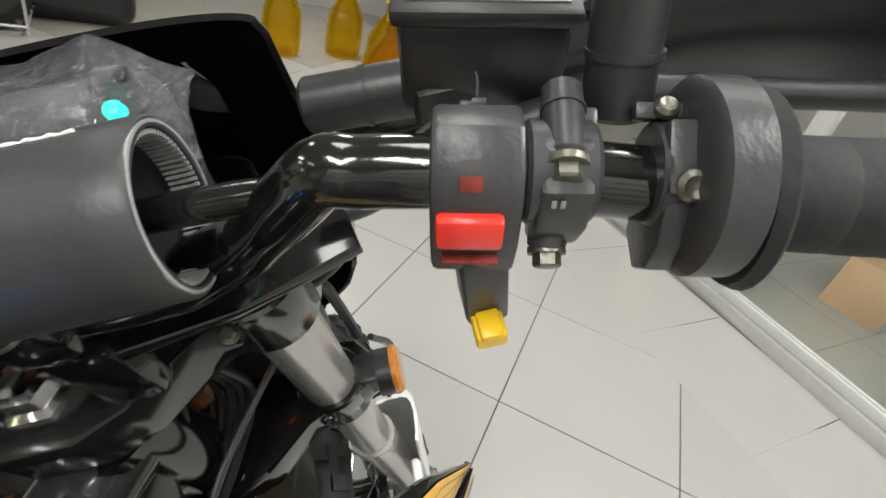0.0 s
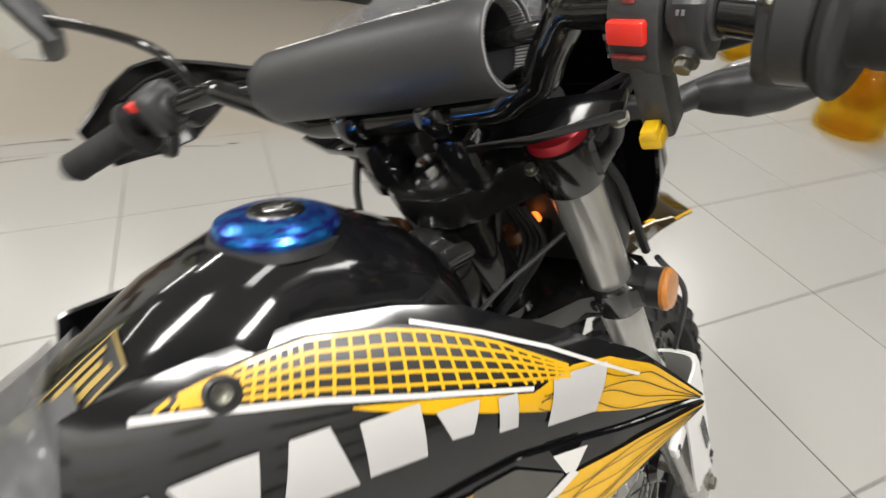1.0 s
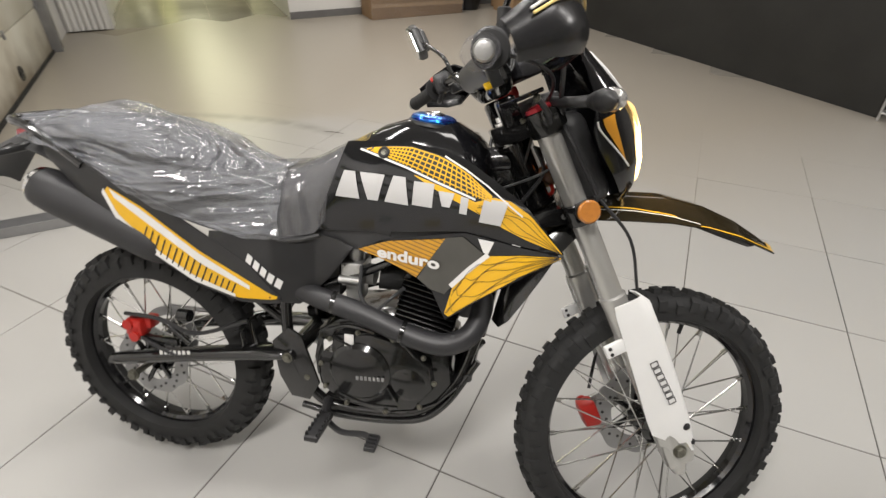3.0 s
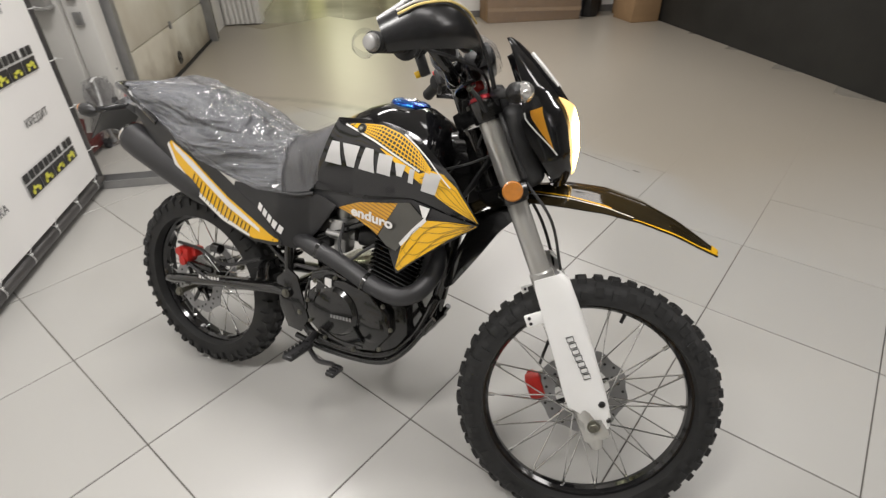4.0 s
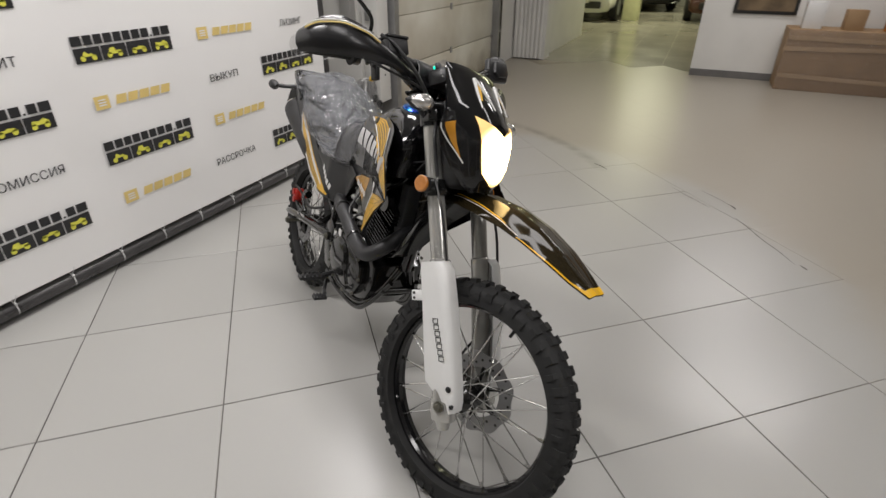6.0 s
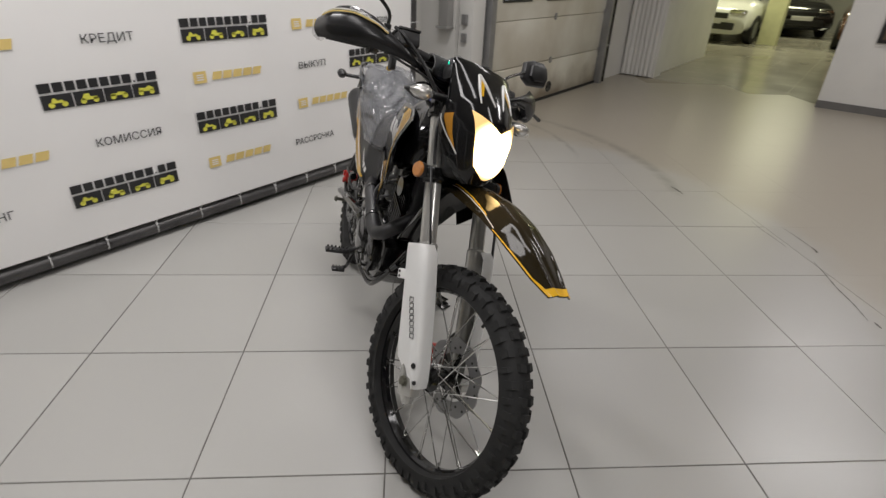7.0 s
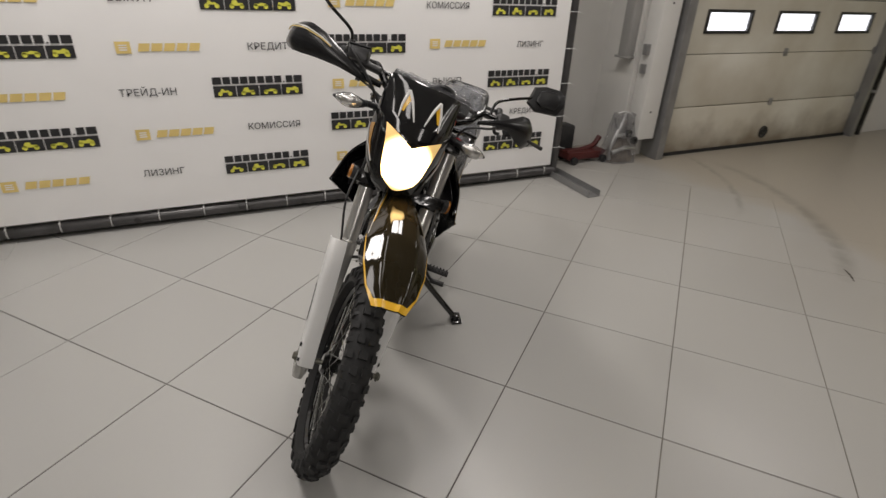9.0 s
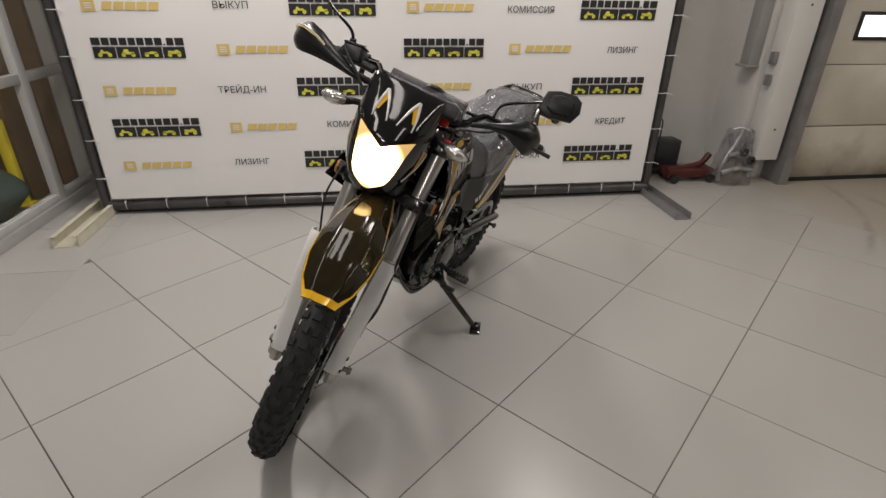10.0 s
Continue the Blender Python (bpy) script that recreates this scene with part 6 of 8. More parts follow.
for s in (-1, 1):
    shroud = part("side_panel", side_sheet(B(), TOP, SEAM, s, 0.0, 60, 14, 0.004, 0.002), GLOSS_BLACK, bike, "gloss black tank side panel with yellow graphics", sharp=60)
    wing = part("radiator_shroud", side_sheet(B(), LOW_T, LOW_B, s, 0.004, 60, 12, 0.004, 0.001), GLOSS_BLACK, bike, "yellow and grey shroud wing", sharp=60)
    # graphics of the upper panel
    part("mesh_graphic", side_sheet(B(), [(0.660, 0.974), (0.725, 0.983), (0.77, 0.986), (0.837, 0.975), (0.894, 0.954), (0.952, 0.918)],
         [(0.660, 0.973), (0.72, 0.958), (0.767, 0.947), (0.841, 0.926), (0.916, 0.908), (0.952, 0.903)], s, 0.0016, 40, 8, 0, 0.002), SATIN_BLACK, shroud)
    bm = B()
    Tm = [(0.665, 0.974), (0.725, 0.981), (0.77, 0.984), (0.837, 0.973), (0.894, 0.952), (0.952, 0.916)]
    Um = [(0.665, 0.973), (0.72, 0.960), (0.767, 0.949), (0.841, 0.928), (0.916, 0.910), (0.952, 0.905)]
    T_, U_ = resample(Tm, 60), resample(Um, 60)
    for i in range(3, 58, 2):
        bm = B()
        (xa, za), (xb, zb) = T_[i], U_[max(0, i - 2)]
        side_line(bm, [(xa, za), (xb, zb)], s, 0.0044, 0.0025, 8)
        part("lattice_line", bm, YELLOW, shroud)
    for f in (0.0, 0.22, 0.44, 0.66, 0.88):
        bm = B()
        side_line(bm, [(T_[i][0] + (U_[i][0] - T_[i][0]) * f, T_[i][1] + (U_[i][1] - T_[i][1]) * f) for i in range(4, 60, 5)], s, 0.0042, 0.0025, 40)
        part("lattice_line", bm, YELLOW, shroud)
    bm = B()
    side_line(bm, [(0.655, 0.972), (0.72, 0.956), (0.767, 0.9455), (0.841, 0.9245), (0.92, 0.905)], s, 0.0040, 0.0042, 40)
    side_line(bm, [(0.845, 0.9755), (0.894, 0.9560), (0.94, 0.934), (1.015, 0.888)], s, 0.0040, 0.0032, 40)
    part("white_pinstripe", bm, WHITE_DECAL, shroud)
    part("yellow_flash", side_sheet(B(), [(0.785, 0.934), (0.841, 0.920), (0.92, 0.900), (0.955, 0.914), (0.99, 0.912), (1.03, 0.892), (1.095, 0.829)],
         [(0.785, 0.932), (0.841, 0.908), (0.905, 0.886), (0.945, 0.872), (0.98, 0.858), (1.03, 0.842), (1.095, 0.8275)], s, 0.0022, 40, 6), YELLOW, shroud, "yellow graphic with black contour lines")
    # the maker's name as plain slanted blocks
    for x0, x1, lo, hi, top0, top1, low0, low1 in ((0.603, 0.661, 0.868, 0.926, 0.020, -0.012, 0, 0), (0.664, 0.716, 0.869, 0.926, -0.004, 0.002, 0.016, -0.012), (0.720, 0.776, 0.870, 0.927, 0.018, -0.010, 0, 0),
                                                   (0.784, 0.829, 0.873, 0.922, 0.002, 0.002, 0, 0), (0.841, 0.876, 0.880, 0.910, 0, 0, 0.009, -0.009), (0.888, 0.904, 0.872, 0.906, 0.002, 0.002, 0, 0),
                                                   (0.926, 0.984, 0.862, 0.910, 0.012, 0.002, 0.004, -0.010)):
        bm = B()
        side_sheet(bm, [(x0 + top0, hi), (x1 + top1, hi)], [(x0 + low0, lo), (x1 + low1, lo)], s, 0.0040, 10, 6)
        part("mark_block", bm, MARK_WHITE, shroud, "white block of the maker's mark")
    bm = B()
    side_sheet(bm, [(0.932, 0.829), (0.965, 0.829)], [(0.945, 0.802), (0.955, 0.802)], s, 0.0080, 6, 6)
    part("small_badge", bm, WHITE_DECAL, wing)
    # graphics of the wing
    part("gold_wedge", side_sheet(B(), [(0.660, 0.754), (0.73, 0.784), (0.80, 0.800), (0.862, 0.814)], [(0.660, 0.7525), (0.72, 0.739), (0.77, 0.725), (0.80, 0.714)], s, 0.0068, 24, 8), GOLD_FINE, wing, "gold wedge with fine lines")
    part("grey_wedge", side_sheet(B(), [(0.863, 0.816), (0.90, 0.826), (0.945, 0.800)], [(0.802, 0.713), (0.832, 0.694), (0.866, 0.690)], s, 0.0064, 24, 8), GREY_DECAL, wing)
    part("yellow_wing", side_sheet(B(), [(0.885, 0.716), (0.915, 0.755), (0.955, 0.797), (1.02, 0.812), (1.094, 0.8225)], [(0.868, 0.645), (0.878, 0.640), (0.94, 0.697), (1.017, 0.764), (1.094, 0.8205)], s, 0.0066, 30, 8), YELLOW, wing, "yellow wing with black contour lines")
    for top, low, off, n_lines in (([(0.885, 0.716), (0.915, 0.755), (0.955, 0.797), (1.02, 0.812), (1.090, 0.8222)], [(0.868, 0.645), (0.878, 0.640), (0.94, 0.697), (1.017, 0.764), (1.090, 0.8200)], 0.0082, 6),
                                   ([(0.925, 0.898), (0.955, 0.910), (0.99, 0.908), (1.03, 0.888), (1.092, 0.829)], [(0.915, 0.882), (0.945, 0.874), (0.98, 0.860), (1.03, 0.844), (1.092, 0.8275)], 0.0036, 4)):
        Tq, Uq = resample(top, 24), resample(low, 24)
        for k in range(n_lines):
            bm = B()
            f0 = (k + 0.6) / n_lines
            pts = []
            for i in range(1, 24):
                f = min(0.98, max(0.02, f0 + 0.20 * math.sin(i * 0.62 + k * 1.7) * (1 - i / 26)))
                pts.append((Tq[i][0] + (Uq[i][0] - Tq[i][0]) * f, Tq[i][1] + (Uq[i][1] - Tq[i][1]) * f))
            side_line(bm, pts, s, off, 0.0010, 30)
            part("contour_line", bm, SATIN_BLACK, wing if off > 0.005 else shroud)
    bm = B()
    side_line(bm, [(0.879, 0.712), (0.915, 0.757), (0.955, 0.800)], s, 0.0074, 0.010, 12)
    part("white_flash", bm, WHITE_DECAL, wing)
    ang = 13.5
    if s < 0:
        words("enduro", 0.043, 0.0004, wing, "lettering", WHITE_DECAL, pose(0.706, -0.1285, 0.746, 90, 0, -ang) @ Matrix.Diagonal((1.20, 0.80, 1, 1)), "LEFT", 0.0, 0.0014)
    else:
        words("enduro", 0.043, 0.0004, wing, "lettering", WHITE_DECAL, pose(0.884, 0.170, 0.744, 90, 0, 180 + ang) @ Matrix.Diagonal((1.20, 0.80, 1, 1)), "LEFT", 0.0, 0.0014)
    bm = B()
    p = Vector((0.710, s * (half_width(0.710, 0.968) + 0.002), 0.968))
    lathe(bm, p, (0, s, 0.5), [(0, 0.013), (0.004, 0.013), (0.006, 0.010), (0.004, 0.008), (0.004, 0.0)], 24)
    part("panel_screw", bm, SATIN_BLACK, shroud)
    bm = B()
    lathe(bm, p + Vector((0, s * 0.004, 0.002)), (0, s, 0.5), [(0, 0.0065), (0.003, 0.006), (0.001, 0.003), (0.001, 0.0)], 16)
    part("screw_head", bm, ZINC, shroud)
    # panel under the seat and tail
    seat_panel = part("seat_side_panel", side_sheet(B(), [(0.30, 0.762), (0.40, 0.765), (0.47, 0.763), (0.545, 0.772), (0.60, 0.766), (0.643, 0.752)],
         [(0.30, 0.735), (0.385, 0.665), (0.468, 0.600), (0.512, 0.594), (0.575, 0.66), (0.640, 0.745)], s, 0.0, 40, 12, 0.004, 0.004), SATIN_BLACK, bike, "satin black panel under the seat", sharp=60)
    for i in range(5):
        bm = B()
        x, z = 0.392 + i * 0.0168, 0.706 - i * 0.0137
        side_sheet(bm, [(x + 0.008, z + 0.014), (x + 0.020, z + 0.004)], [(x, z - 0.006), (x + 0.012, z - 0.016)], s, 0.006, 4, 2)
        part("mark_block", bm, WHITE_DECAL, seat_panel, "small white model mark")
    tail = part("tail_panel", side_sheet(B(), [(-0.12, 0.935), (0.0, 0.885), (0.08, 0.852), (0.20, 0.800), (0.30, 0.745), (0.40, 0.690), (0.472, 0.616)],
         [(-0.12, 0.90), (-0.02, 0.80), (0.06, 0.735), (0.17, 0.665), (0.26, 0.620), (0.37, 0.592), (0.472, 0.600)], s, 0.004, 50, 10, 0.004, 0.004), SATIN_BLACK, bike, "satin black tail panel with a yellow stripe", sharp=60)
    part("yellow_stripe", side_sheet(B(), [(0.045, 0.842), (0.131, 0.802), (0.20, 0.757), (0.275, 0.710), (0.378, 0.661), (0.466, 0.618)],
         [(0.030, 0.825), (0.060, 0.762), (0.145, 0.690), (0.250, 0.632), (0.371, 0.604), (0.464, 0.612)], s, 0.0085, 40, 6), YELLOW, tail)
    bm = B()
    # Upper stripe widened: white print plus the highlight beside it, in one colour.
    side_sheet(bm, [(0.050, 0.838), (0.131, 0.795), (0.275, 0.703), (0.40, 0.640)], [(0.060, 0.817), (0.131, 0.770), (0.275, 0.679), (0.40, 0.629)], s, 0.0098, 24, 2)
    side_sheet(bm, [(0.034, 0.838), (0.064, 0.778), (0.150, 0.704), (0.255, 0.645), (0.36, 0.614)], [(0.028, 0.826), (0.058, 0.762), (0.145, 0.690), (0.250, 0.632), (0.36, 0.605)], s, 0.0098, 24, 2)
    part("white_stripe_and_sheen", bm, WHITE_DECAL, tail)
    bm = B()
    for i in range(16):
        x = 0.135 + i * 0.015
        zc = float(np.interp(x, [0.10, 0.2, 0.3, 0.4], [0.760, 0.698, 0.649, 0.617]))
        h_ = 0.024 if i < 11 else 0.015
        bm = B()
        side_line(bm, [(x - h_ * 0.55, zc - h_), (x + h_ * 0.25, zc + h_ * 0.7)], s, 0.0100, 0.0036, 4)
        part("black_tick", bm, SATIN_BLACK, tail)
# tail end, rack, rear lights
bm = B()
rows = []
for x, z, w in ((0.06, 0.83, 0.10), (-0.06, 0.88, 0.10), (-0.16, 0.925, 0.095), (-0.26, 0.945, 0.08), (-0.36, 0.90, 0.075), (-0.44, 0.80, 0.07)):
    rows.append([(x, y * w, z - 0.03 * y * y) for y in np.linspace(-1, 1, 11)])
grid_sheet(bm, rows, 0.004)
part("rear_mudguard", bm, MATT_BLACK, bike, "matt black rear mudguard")
bm = B()
for s in (-1, 1):
    tube(bm, [(-0.02, s * 0.122, 0.885), (-0.10, s * 0.120, 0.935), (-0.17, s * 0.112, 0.966), (-0.235, s * 0.085, 0.975), (-0.255, 0, 0.975)], 0.010, 10)
tube(bm, [(-0.19, -0.105, 0.968), (-0.19, 0.105, 0.968)], 0.008, 10, 0)
box(bm, (-0.225, 0, 0.970), (0.08, 0.14, 0.012), 0.004)
part("rear_rack", bm, FRAME_BLACK, bike, "black tubular rear rack")
bm = B()
box(bm, (-0.265, 0, 0.925), (0.05, 0.08, 0.04), 0.012)
part("tail_lamp", bm, RED_ANO, bike, "dark red tail lamp")
for s in (-1, 1):
    bm = B()
    tube(bm, [(-0.22, s * 0.07, 0.91), (-0.235, s * 0.13, 0.90), (-0.24, s * 0.17, 0.898)], [0.012, 0.009, 0.010], 10, 4)
    lathe(bm, (-0.20, s * 0.192, 0.899), (-1, 0, 0), [(0, 0.004), (0.012, 0.016), (0.03, 0.022), (0.055, 0.021)], 20)
    sig = part("rear_indicator", bm, SATIN_BLACK, bike, "black rear indicator with an amber lens")
    bm = B()
    lathe(bm, (-0.255, s * 0.192, 0.899), (-1, 0, 0), [(0, 0.020), (0.012, 0.017), (0.018, 0.008), (0.019, 0)], 20)
    part("lens", bm, AMBER, sig)

# -- front end, in the steered frame: x ahead of the steering axis, y left, z along the axis
def fpart(name, bm, mat, parent=None, label="", sharp=35):
    return part(name, bm, mat, parent or bike, label, FORK if parent is None else None, sharp)


def guard_shift(s, z):
    """How far a fork guard leans to the bike's left along the leg."""
    return float(np.interp(z, [-0.87, -0.80, -0.45], [-0.040, -0.034, -0.010] if s > 0 else [0.022, 0.016, -0.008]))


for s in (-1, 1):
    bm = B()
    foot_y = 0.104 if s > 0 else -0.0995
    cyl(bm, (0.055, foot_y, -0.50), (0.0463, 0.1125 * s, -0.03), 0.0250, seg=40)
    leg = fpart("fork_tube", bm, FORK_GREY, label="grey anodised fork tube")
    bm = B()
    low_y = 0.086 if s > 0 else -0.110
    lathe(bm, (0.055, low_y, -0.92), (0, foot_y + 0.001 * s - low_y, 0.475), [(0, 0.016), (0.02, 0.022), (0.06, 0.0285), (0.44, 0.0285), (0.455, 0.0295), (0.47, 0.0295), (0.475, 0.025)], 28)
    box(bm, (0.062, low_y + 0.004 * s, -0.862), (0.07, 0.04, 0.07), 0.012)
    part("fork_slider", bm, FORK_GREY, leg)
    bm = B()
    lathe(bm, (0.045, 0.1135 * s, -0.029), (0, 0, 1), [(0, 0.0275), (0.009, 0.0275), (0.013, 0.0255), (0.016, 0.018), (0.0175, 0.009), (0.0165, 0.0)], 28)
    part("preload_cap", bm, RED_CAP, leg, "red anodised fork cap")
    # white guard that wraps the front and outside of the slider
    bm = B()
    rows = []
    for z, fb, ff in ((-0.452, 0.034, 0.098), (-0.475, 0.030, 0.113), (-0.56, 0.027, 0.117), (-0.66, 0.022, 0.118), (-0.745, 0.017, 0.116), (-0.785, 0.018, 0.115), (-0.815, 0.045, 0.113), (-0.845, 0.072, 0.110), (-0.868, 0.086, 0.103)):
        k = guard_shift(s, z)
        rows.append([(fb, 0.150 * s + k, z), (fb + 0.3 * (ff - fb), 0.153 * s + k, z), (fb + 0.6 * (ff - fb), 0.154 * s + k, z), (ff - 0.012, 0.152 * s + k, z), (ff - 0.003, 0.146 * s + k, z), (ff, 0.136 * s + k, z), (ff, 0.118 * s + k, z), (ff - 0.004, 0.100 * s + k, z)])
    grid_sheet(bm, rows, 0.0035)
    guard = part("fork_guard", bm, WHITE_PLASTIC, leg, "white plastic fork guard", sharp=50)
    bm = B()
    box(bm, (0.008, 0.140 * s + guard_shift(s, -0.545), -0.545), (0.046, 0.012, 0.030), 0.004)
    part("guard_bracket", bm, WHITE_PLASTIC, guard)
    for z in (-0.538, -0.552):
        bm = B()
        cyl(bm, (-0.004, 0.133 * s + guard_shift(s, z), z), (-0.004, 0.1475 * s + guard_shift(s, z), z), 0.0042, seg=10)
        part("guard_bolt", bm, SATIN_BLACK, guard)
    for x, y, z, r_ in ((0.097, 0.151, -0.80, 0.0065), (0.100, 0.148, -0.848, 0.0055)):
        bm = B()
        bolt(bm, (x, y * s + guard_shift(s, z), z), (0, s, 0), r_, 0.006)
        part("guard_bolt", bm, SATIN_BLACK, guard)
    for i in range(7):
        z0 = -0.607 - i * 0.0172
        fx = 0.060 + 0.013 * i / 7
        bm = B()
        loop = [(0.004, 0.0), (0.020, 0.0), (0.020, -0.0125), (0.004, -0.0125)]
        for (a0, b0), (a1, b1) in zip(loop, loop[1:] + loop[:1]):
            box(bm, (fx + (a0 + a1) / 2, 0.1550 * s + guard_shift(s, z0), z0 + (b0 + b1) / 2), (abs(a1 - a0) + 0.0014, 0.0012, abs(b1 - b0) + 0.0014))
        part("mark_outline", bm, SATIN_BLACK, guard, "black outlined block of the maker's mark")
    # round amber reflector on the lower yoke
    bm = B()
    cyl(bm, (0.050, 0.152 * s, -0.238), (0.050, 0.168 * s, -0.238), 0.0225)
    box(bm, (0.052, 0.146 * s, -0.238), (0.030, 0.030, 0.034), 0.004)
    refl = fpart("side_reflector", bm, SATIN_BLACK, label="round amber side reflector")
    bm = B()
    lathe(bm, (0.050, 0.166 * s, -0.238), (0, s, 0), [(0, 0.0235), (0.004, 0.0235), (0.008, 0.020), (0.009, 0.0)], 28)
    part("lens", bm, AMBER, refl)
    # front indicator on its stalk
    bm = B()
    iy = 0.152 if s > 0 else 0.242
    fx = 0.028 if s > 0 else 0.019
    tube(bm, [(0.075, 0.10 * s, -0.02), (0.085, (iy - 0.055) * s, -0.03), (0.095 + fx, (iy - 0.032) * s, -0.042)], [0.013, 0.010, 0.012], 12, 4)
    tube(bm, [(0.088 + fx, (iy - 0.045) * s, -0.038), (0.095 + fx, (iy - 0.02) * s, -0.043), (0.098 + fx, (iy + 0.006) * s, -0.046), (0.098 + fx, (iy + 0.03) * s, -0.048), (0.096 + fx, (iy + 0.056) * s, -0.050)], [0.008, 0.017, 0.0215, 0.0165, 0.003], 18, 5)
    sig = fpart("front_indicator", bm, SATIN_BLACK, label="grey front indicator with a clear lens")
    bm = B()
    tube(bm, [(0.107 + fx, (iy - 0.030) * s, -0.0435), (0.110 + fx, (iy - 0.012) * s, -0.0475), (0.113 + fx, (iy + 0.006) * s, -0.050), (0.110 + fx, (iy + 0.026) * s, -0.051), (0.104 + fx, (iy + 0.046) * s, -0.0505)], [0.007, 0.018, 0.0215, 0.0175, 0.005], 18, 5)
    part("lens", bm, CLEAR_LENS, sig, "clear indicator lens")
    bm = B()
    lathe(bm, (0.116 + fx, (iy + 0.004) * s, -0.0500), (1, 0.04 * s, -0.02), [(0, 0.008), (0.008, 0.0075), (0.013, 0.0)], 14)
    part("bulb", bm, AMBER, sig)

for z0, z1, name in ((-0.066, -0.026, "top_yoke"), (-0.262, -0.226, "bottom_yoke")):
    bm = B()
    out = [(-0.036, -0.022), (-0.022, -0.050), (0.016, -0.085), (0.025, -0.125), (0.040, -0.148), (0.066, -0.150), (0.084, -0.135), (0.088, -0.11), (0.072, -0.07), (0.058, 0.0),
           (0.072, 0.07), (0.088, 0.11), (0.084, 0.135), (0.066, 0.150), (0.040, 0.148), (0.025, 0.125), (0.016, 0.085), (-0.022, 0.050), (-0.036, 0.022)]
    plate(bm, out, z0, z1, "z", 0.004)
    for s in (-1, 1):
        for zz in ((z0 + z1) / 2,):
            bolt(bm, (0.022, 0.100 * s, zz), (-1, -0.5 * s, 0), 0.006, 0.008)
    yoke = fpart(name, bm, FRAME_BLACK, label="black fork yoke")
    for s in (-1, 1):
        bm = B()
        lathe(bm, (0.0465 if name == "top_yoke" else 0.0505, (0.1125 if name == "top_yoke" else 0.108) * s, z0 - 0.008), (0, 0, 1), [(0, 0.0245), (0, 0.0305), (0.003, 0.0325), (z1 - z0 + 0.008, 0.0325), (z1 - z0 + 0.010, 0.030), (z1 - z0 + 0.010, 0.0245)], 32)
        part("clamp_collar", bm, FRAME_BLACK, yoke)
    if name == "top_yoke":
        bm = B()
        lathe(bm, (0, 0, -0.027), (0, 0, 1), [(0, 0.022), (0.006, 0.022), (0.008, 0.017), (0.018, 0.016), (0.020, 0.011), (0.014, 0.009), (0.014, 0.0)], 6)
        part("stem_nut", bm, CHROME, yoke)
        for s in (-1, 1):
            bm = B()
            box(bm, (0.004, 0.052 * s, -0.005), (0.042, 0.036, 0.062), 0.008)
            box(bm, (0.002, 0.052 * s, 0.046), (0.052, 0.038, 0.036), 0.014)
            rs = part("bar_clamp", bm, GLOSS_BLACK, yoke)
            for fx in (-0.018, 0.022):
                bm = B()
                bolt(bm, (fx, 0.052 * s, 0.060), (0, 0, 1), 0.006, 0.008)
                part("clamp_bolt", bm, ZINC, rs)
        for s in (-1, 1):
            bm = B()
            tube(bm, [(0.048, 0.142 * s, -0.052), (0.044, 0.164 * s, -0.030), (0.032, 0.177 * s, 0.000)], [0.007, 0.006, 0.005], 12, 4)
            part("stud", bm, SATIN_BLACK, yoke)
            bm = B()
            plate(bm, [(-0.014, 0.066 * s), (0.022, 0.066 * s), (0.044, 0.120 * s), (0.046, 0.184 * s), (0.018, 0.190 * s), (-0.004, 0.126 * s)], 0.009, 0.017, "z", 0.002)
            part("indicator_bracket", bm, GLOSS_BLACK, yoke, "gloss black bracket arm")
            bm = B()
            bolt(bm, (0.031, 0.178 * s, 0.001), (-0.55, 0.55 * s, 0.6), 0.0060, 0.008)
            part("pinch_bolt", bm, ZINC, yoke)
            bm = B()
            bolt(bm, (0.012, 0.100 * s, -0.033), (-0.3, 0.2 * s, 0.9), 0.0045, 0.008)
            part("pinch_bolt", bm, ZINC, yoke)
# wiring below the yoke
for i in range(5):
    bm = B()
    a = 0.012 * i
    tube(bm, [(1.02 + a * 0.2, -0.05 + a, 1.00 - a * 0.2), (1.045, -0.055 + a * 0.8, 0.95), (1.02 + a * 0.2, -0.045 + a * 0.5, 0.90), (0.975, -0.02, 0.83 - a * 0.2)], 0.0036, 7)
    part("wire", bm, SATIN_BLACK, bike)
bm = B()
tube(bm, [(1.06, -0.01, 0.925), (1.07, 0.0, 0.90), (1.065, 0.01, 0.885)], 0.0045, 10)
part("wire_sleeve", bm, RED, bike, "red wire connector")
bm = B()
lathe(bm, (1.066, -0.020, 0.960), (-0.6, -0.15, 0.8), [(0, 0.0075), (0.006, 0.007), (0.010, 0.004), (0.011, 0.0)], 16)
part("pilot_glow", bm, ORANGE_LAMP, bike, "small glowing orange lamp")
bm = B()
box(bm, (1.073, -0.018, 0.950), (0.022, 0.024, 0.020), 0.003)
part("lamp_socket", bm, SATIN_BLACK, bike)
bm = B()
lathe(bm, (1.060, 0.008, 0.908), (-0.35, 0, 0.94), [(0, 0.015), (0.030, 0.016), (0.036, 0.014), (0.038, 0.006), (0.038, 0)], 20)
part("relay_can", bm, RELAY_TAN, bike, "tan relay can behind the headlight")


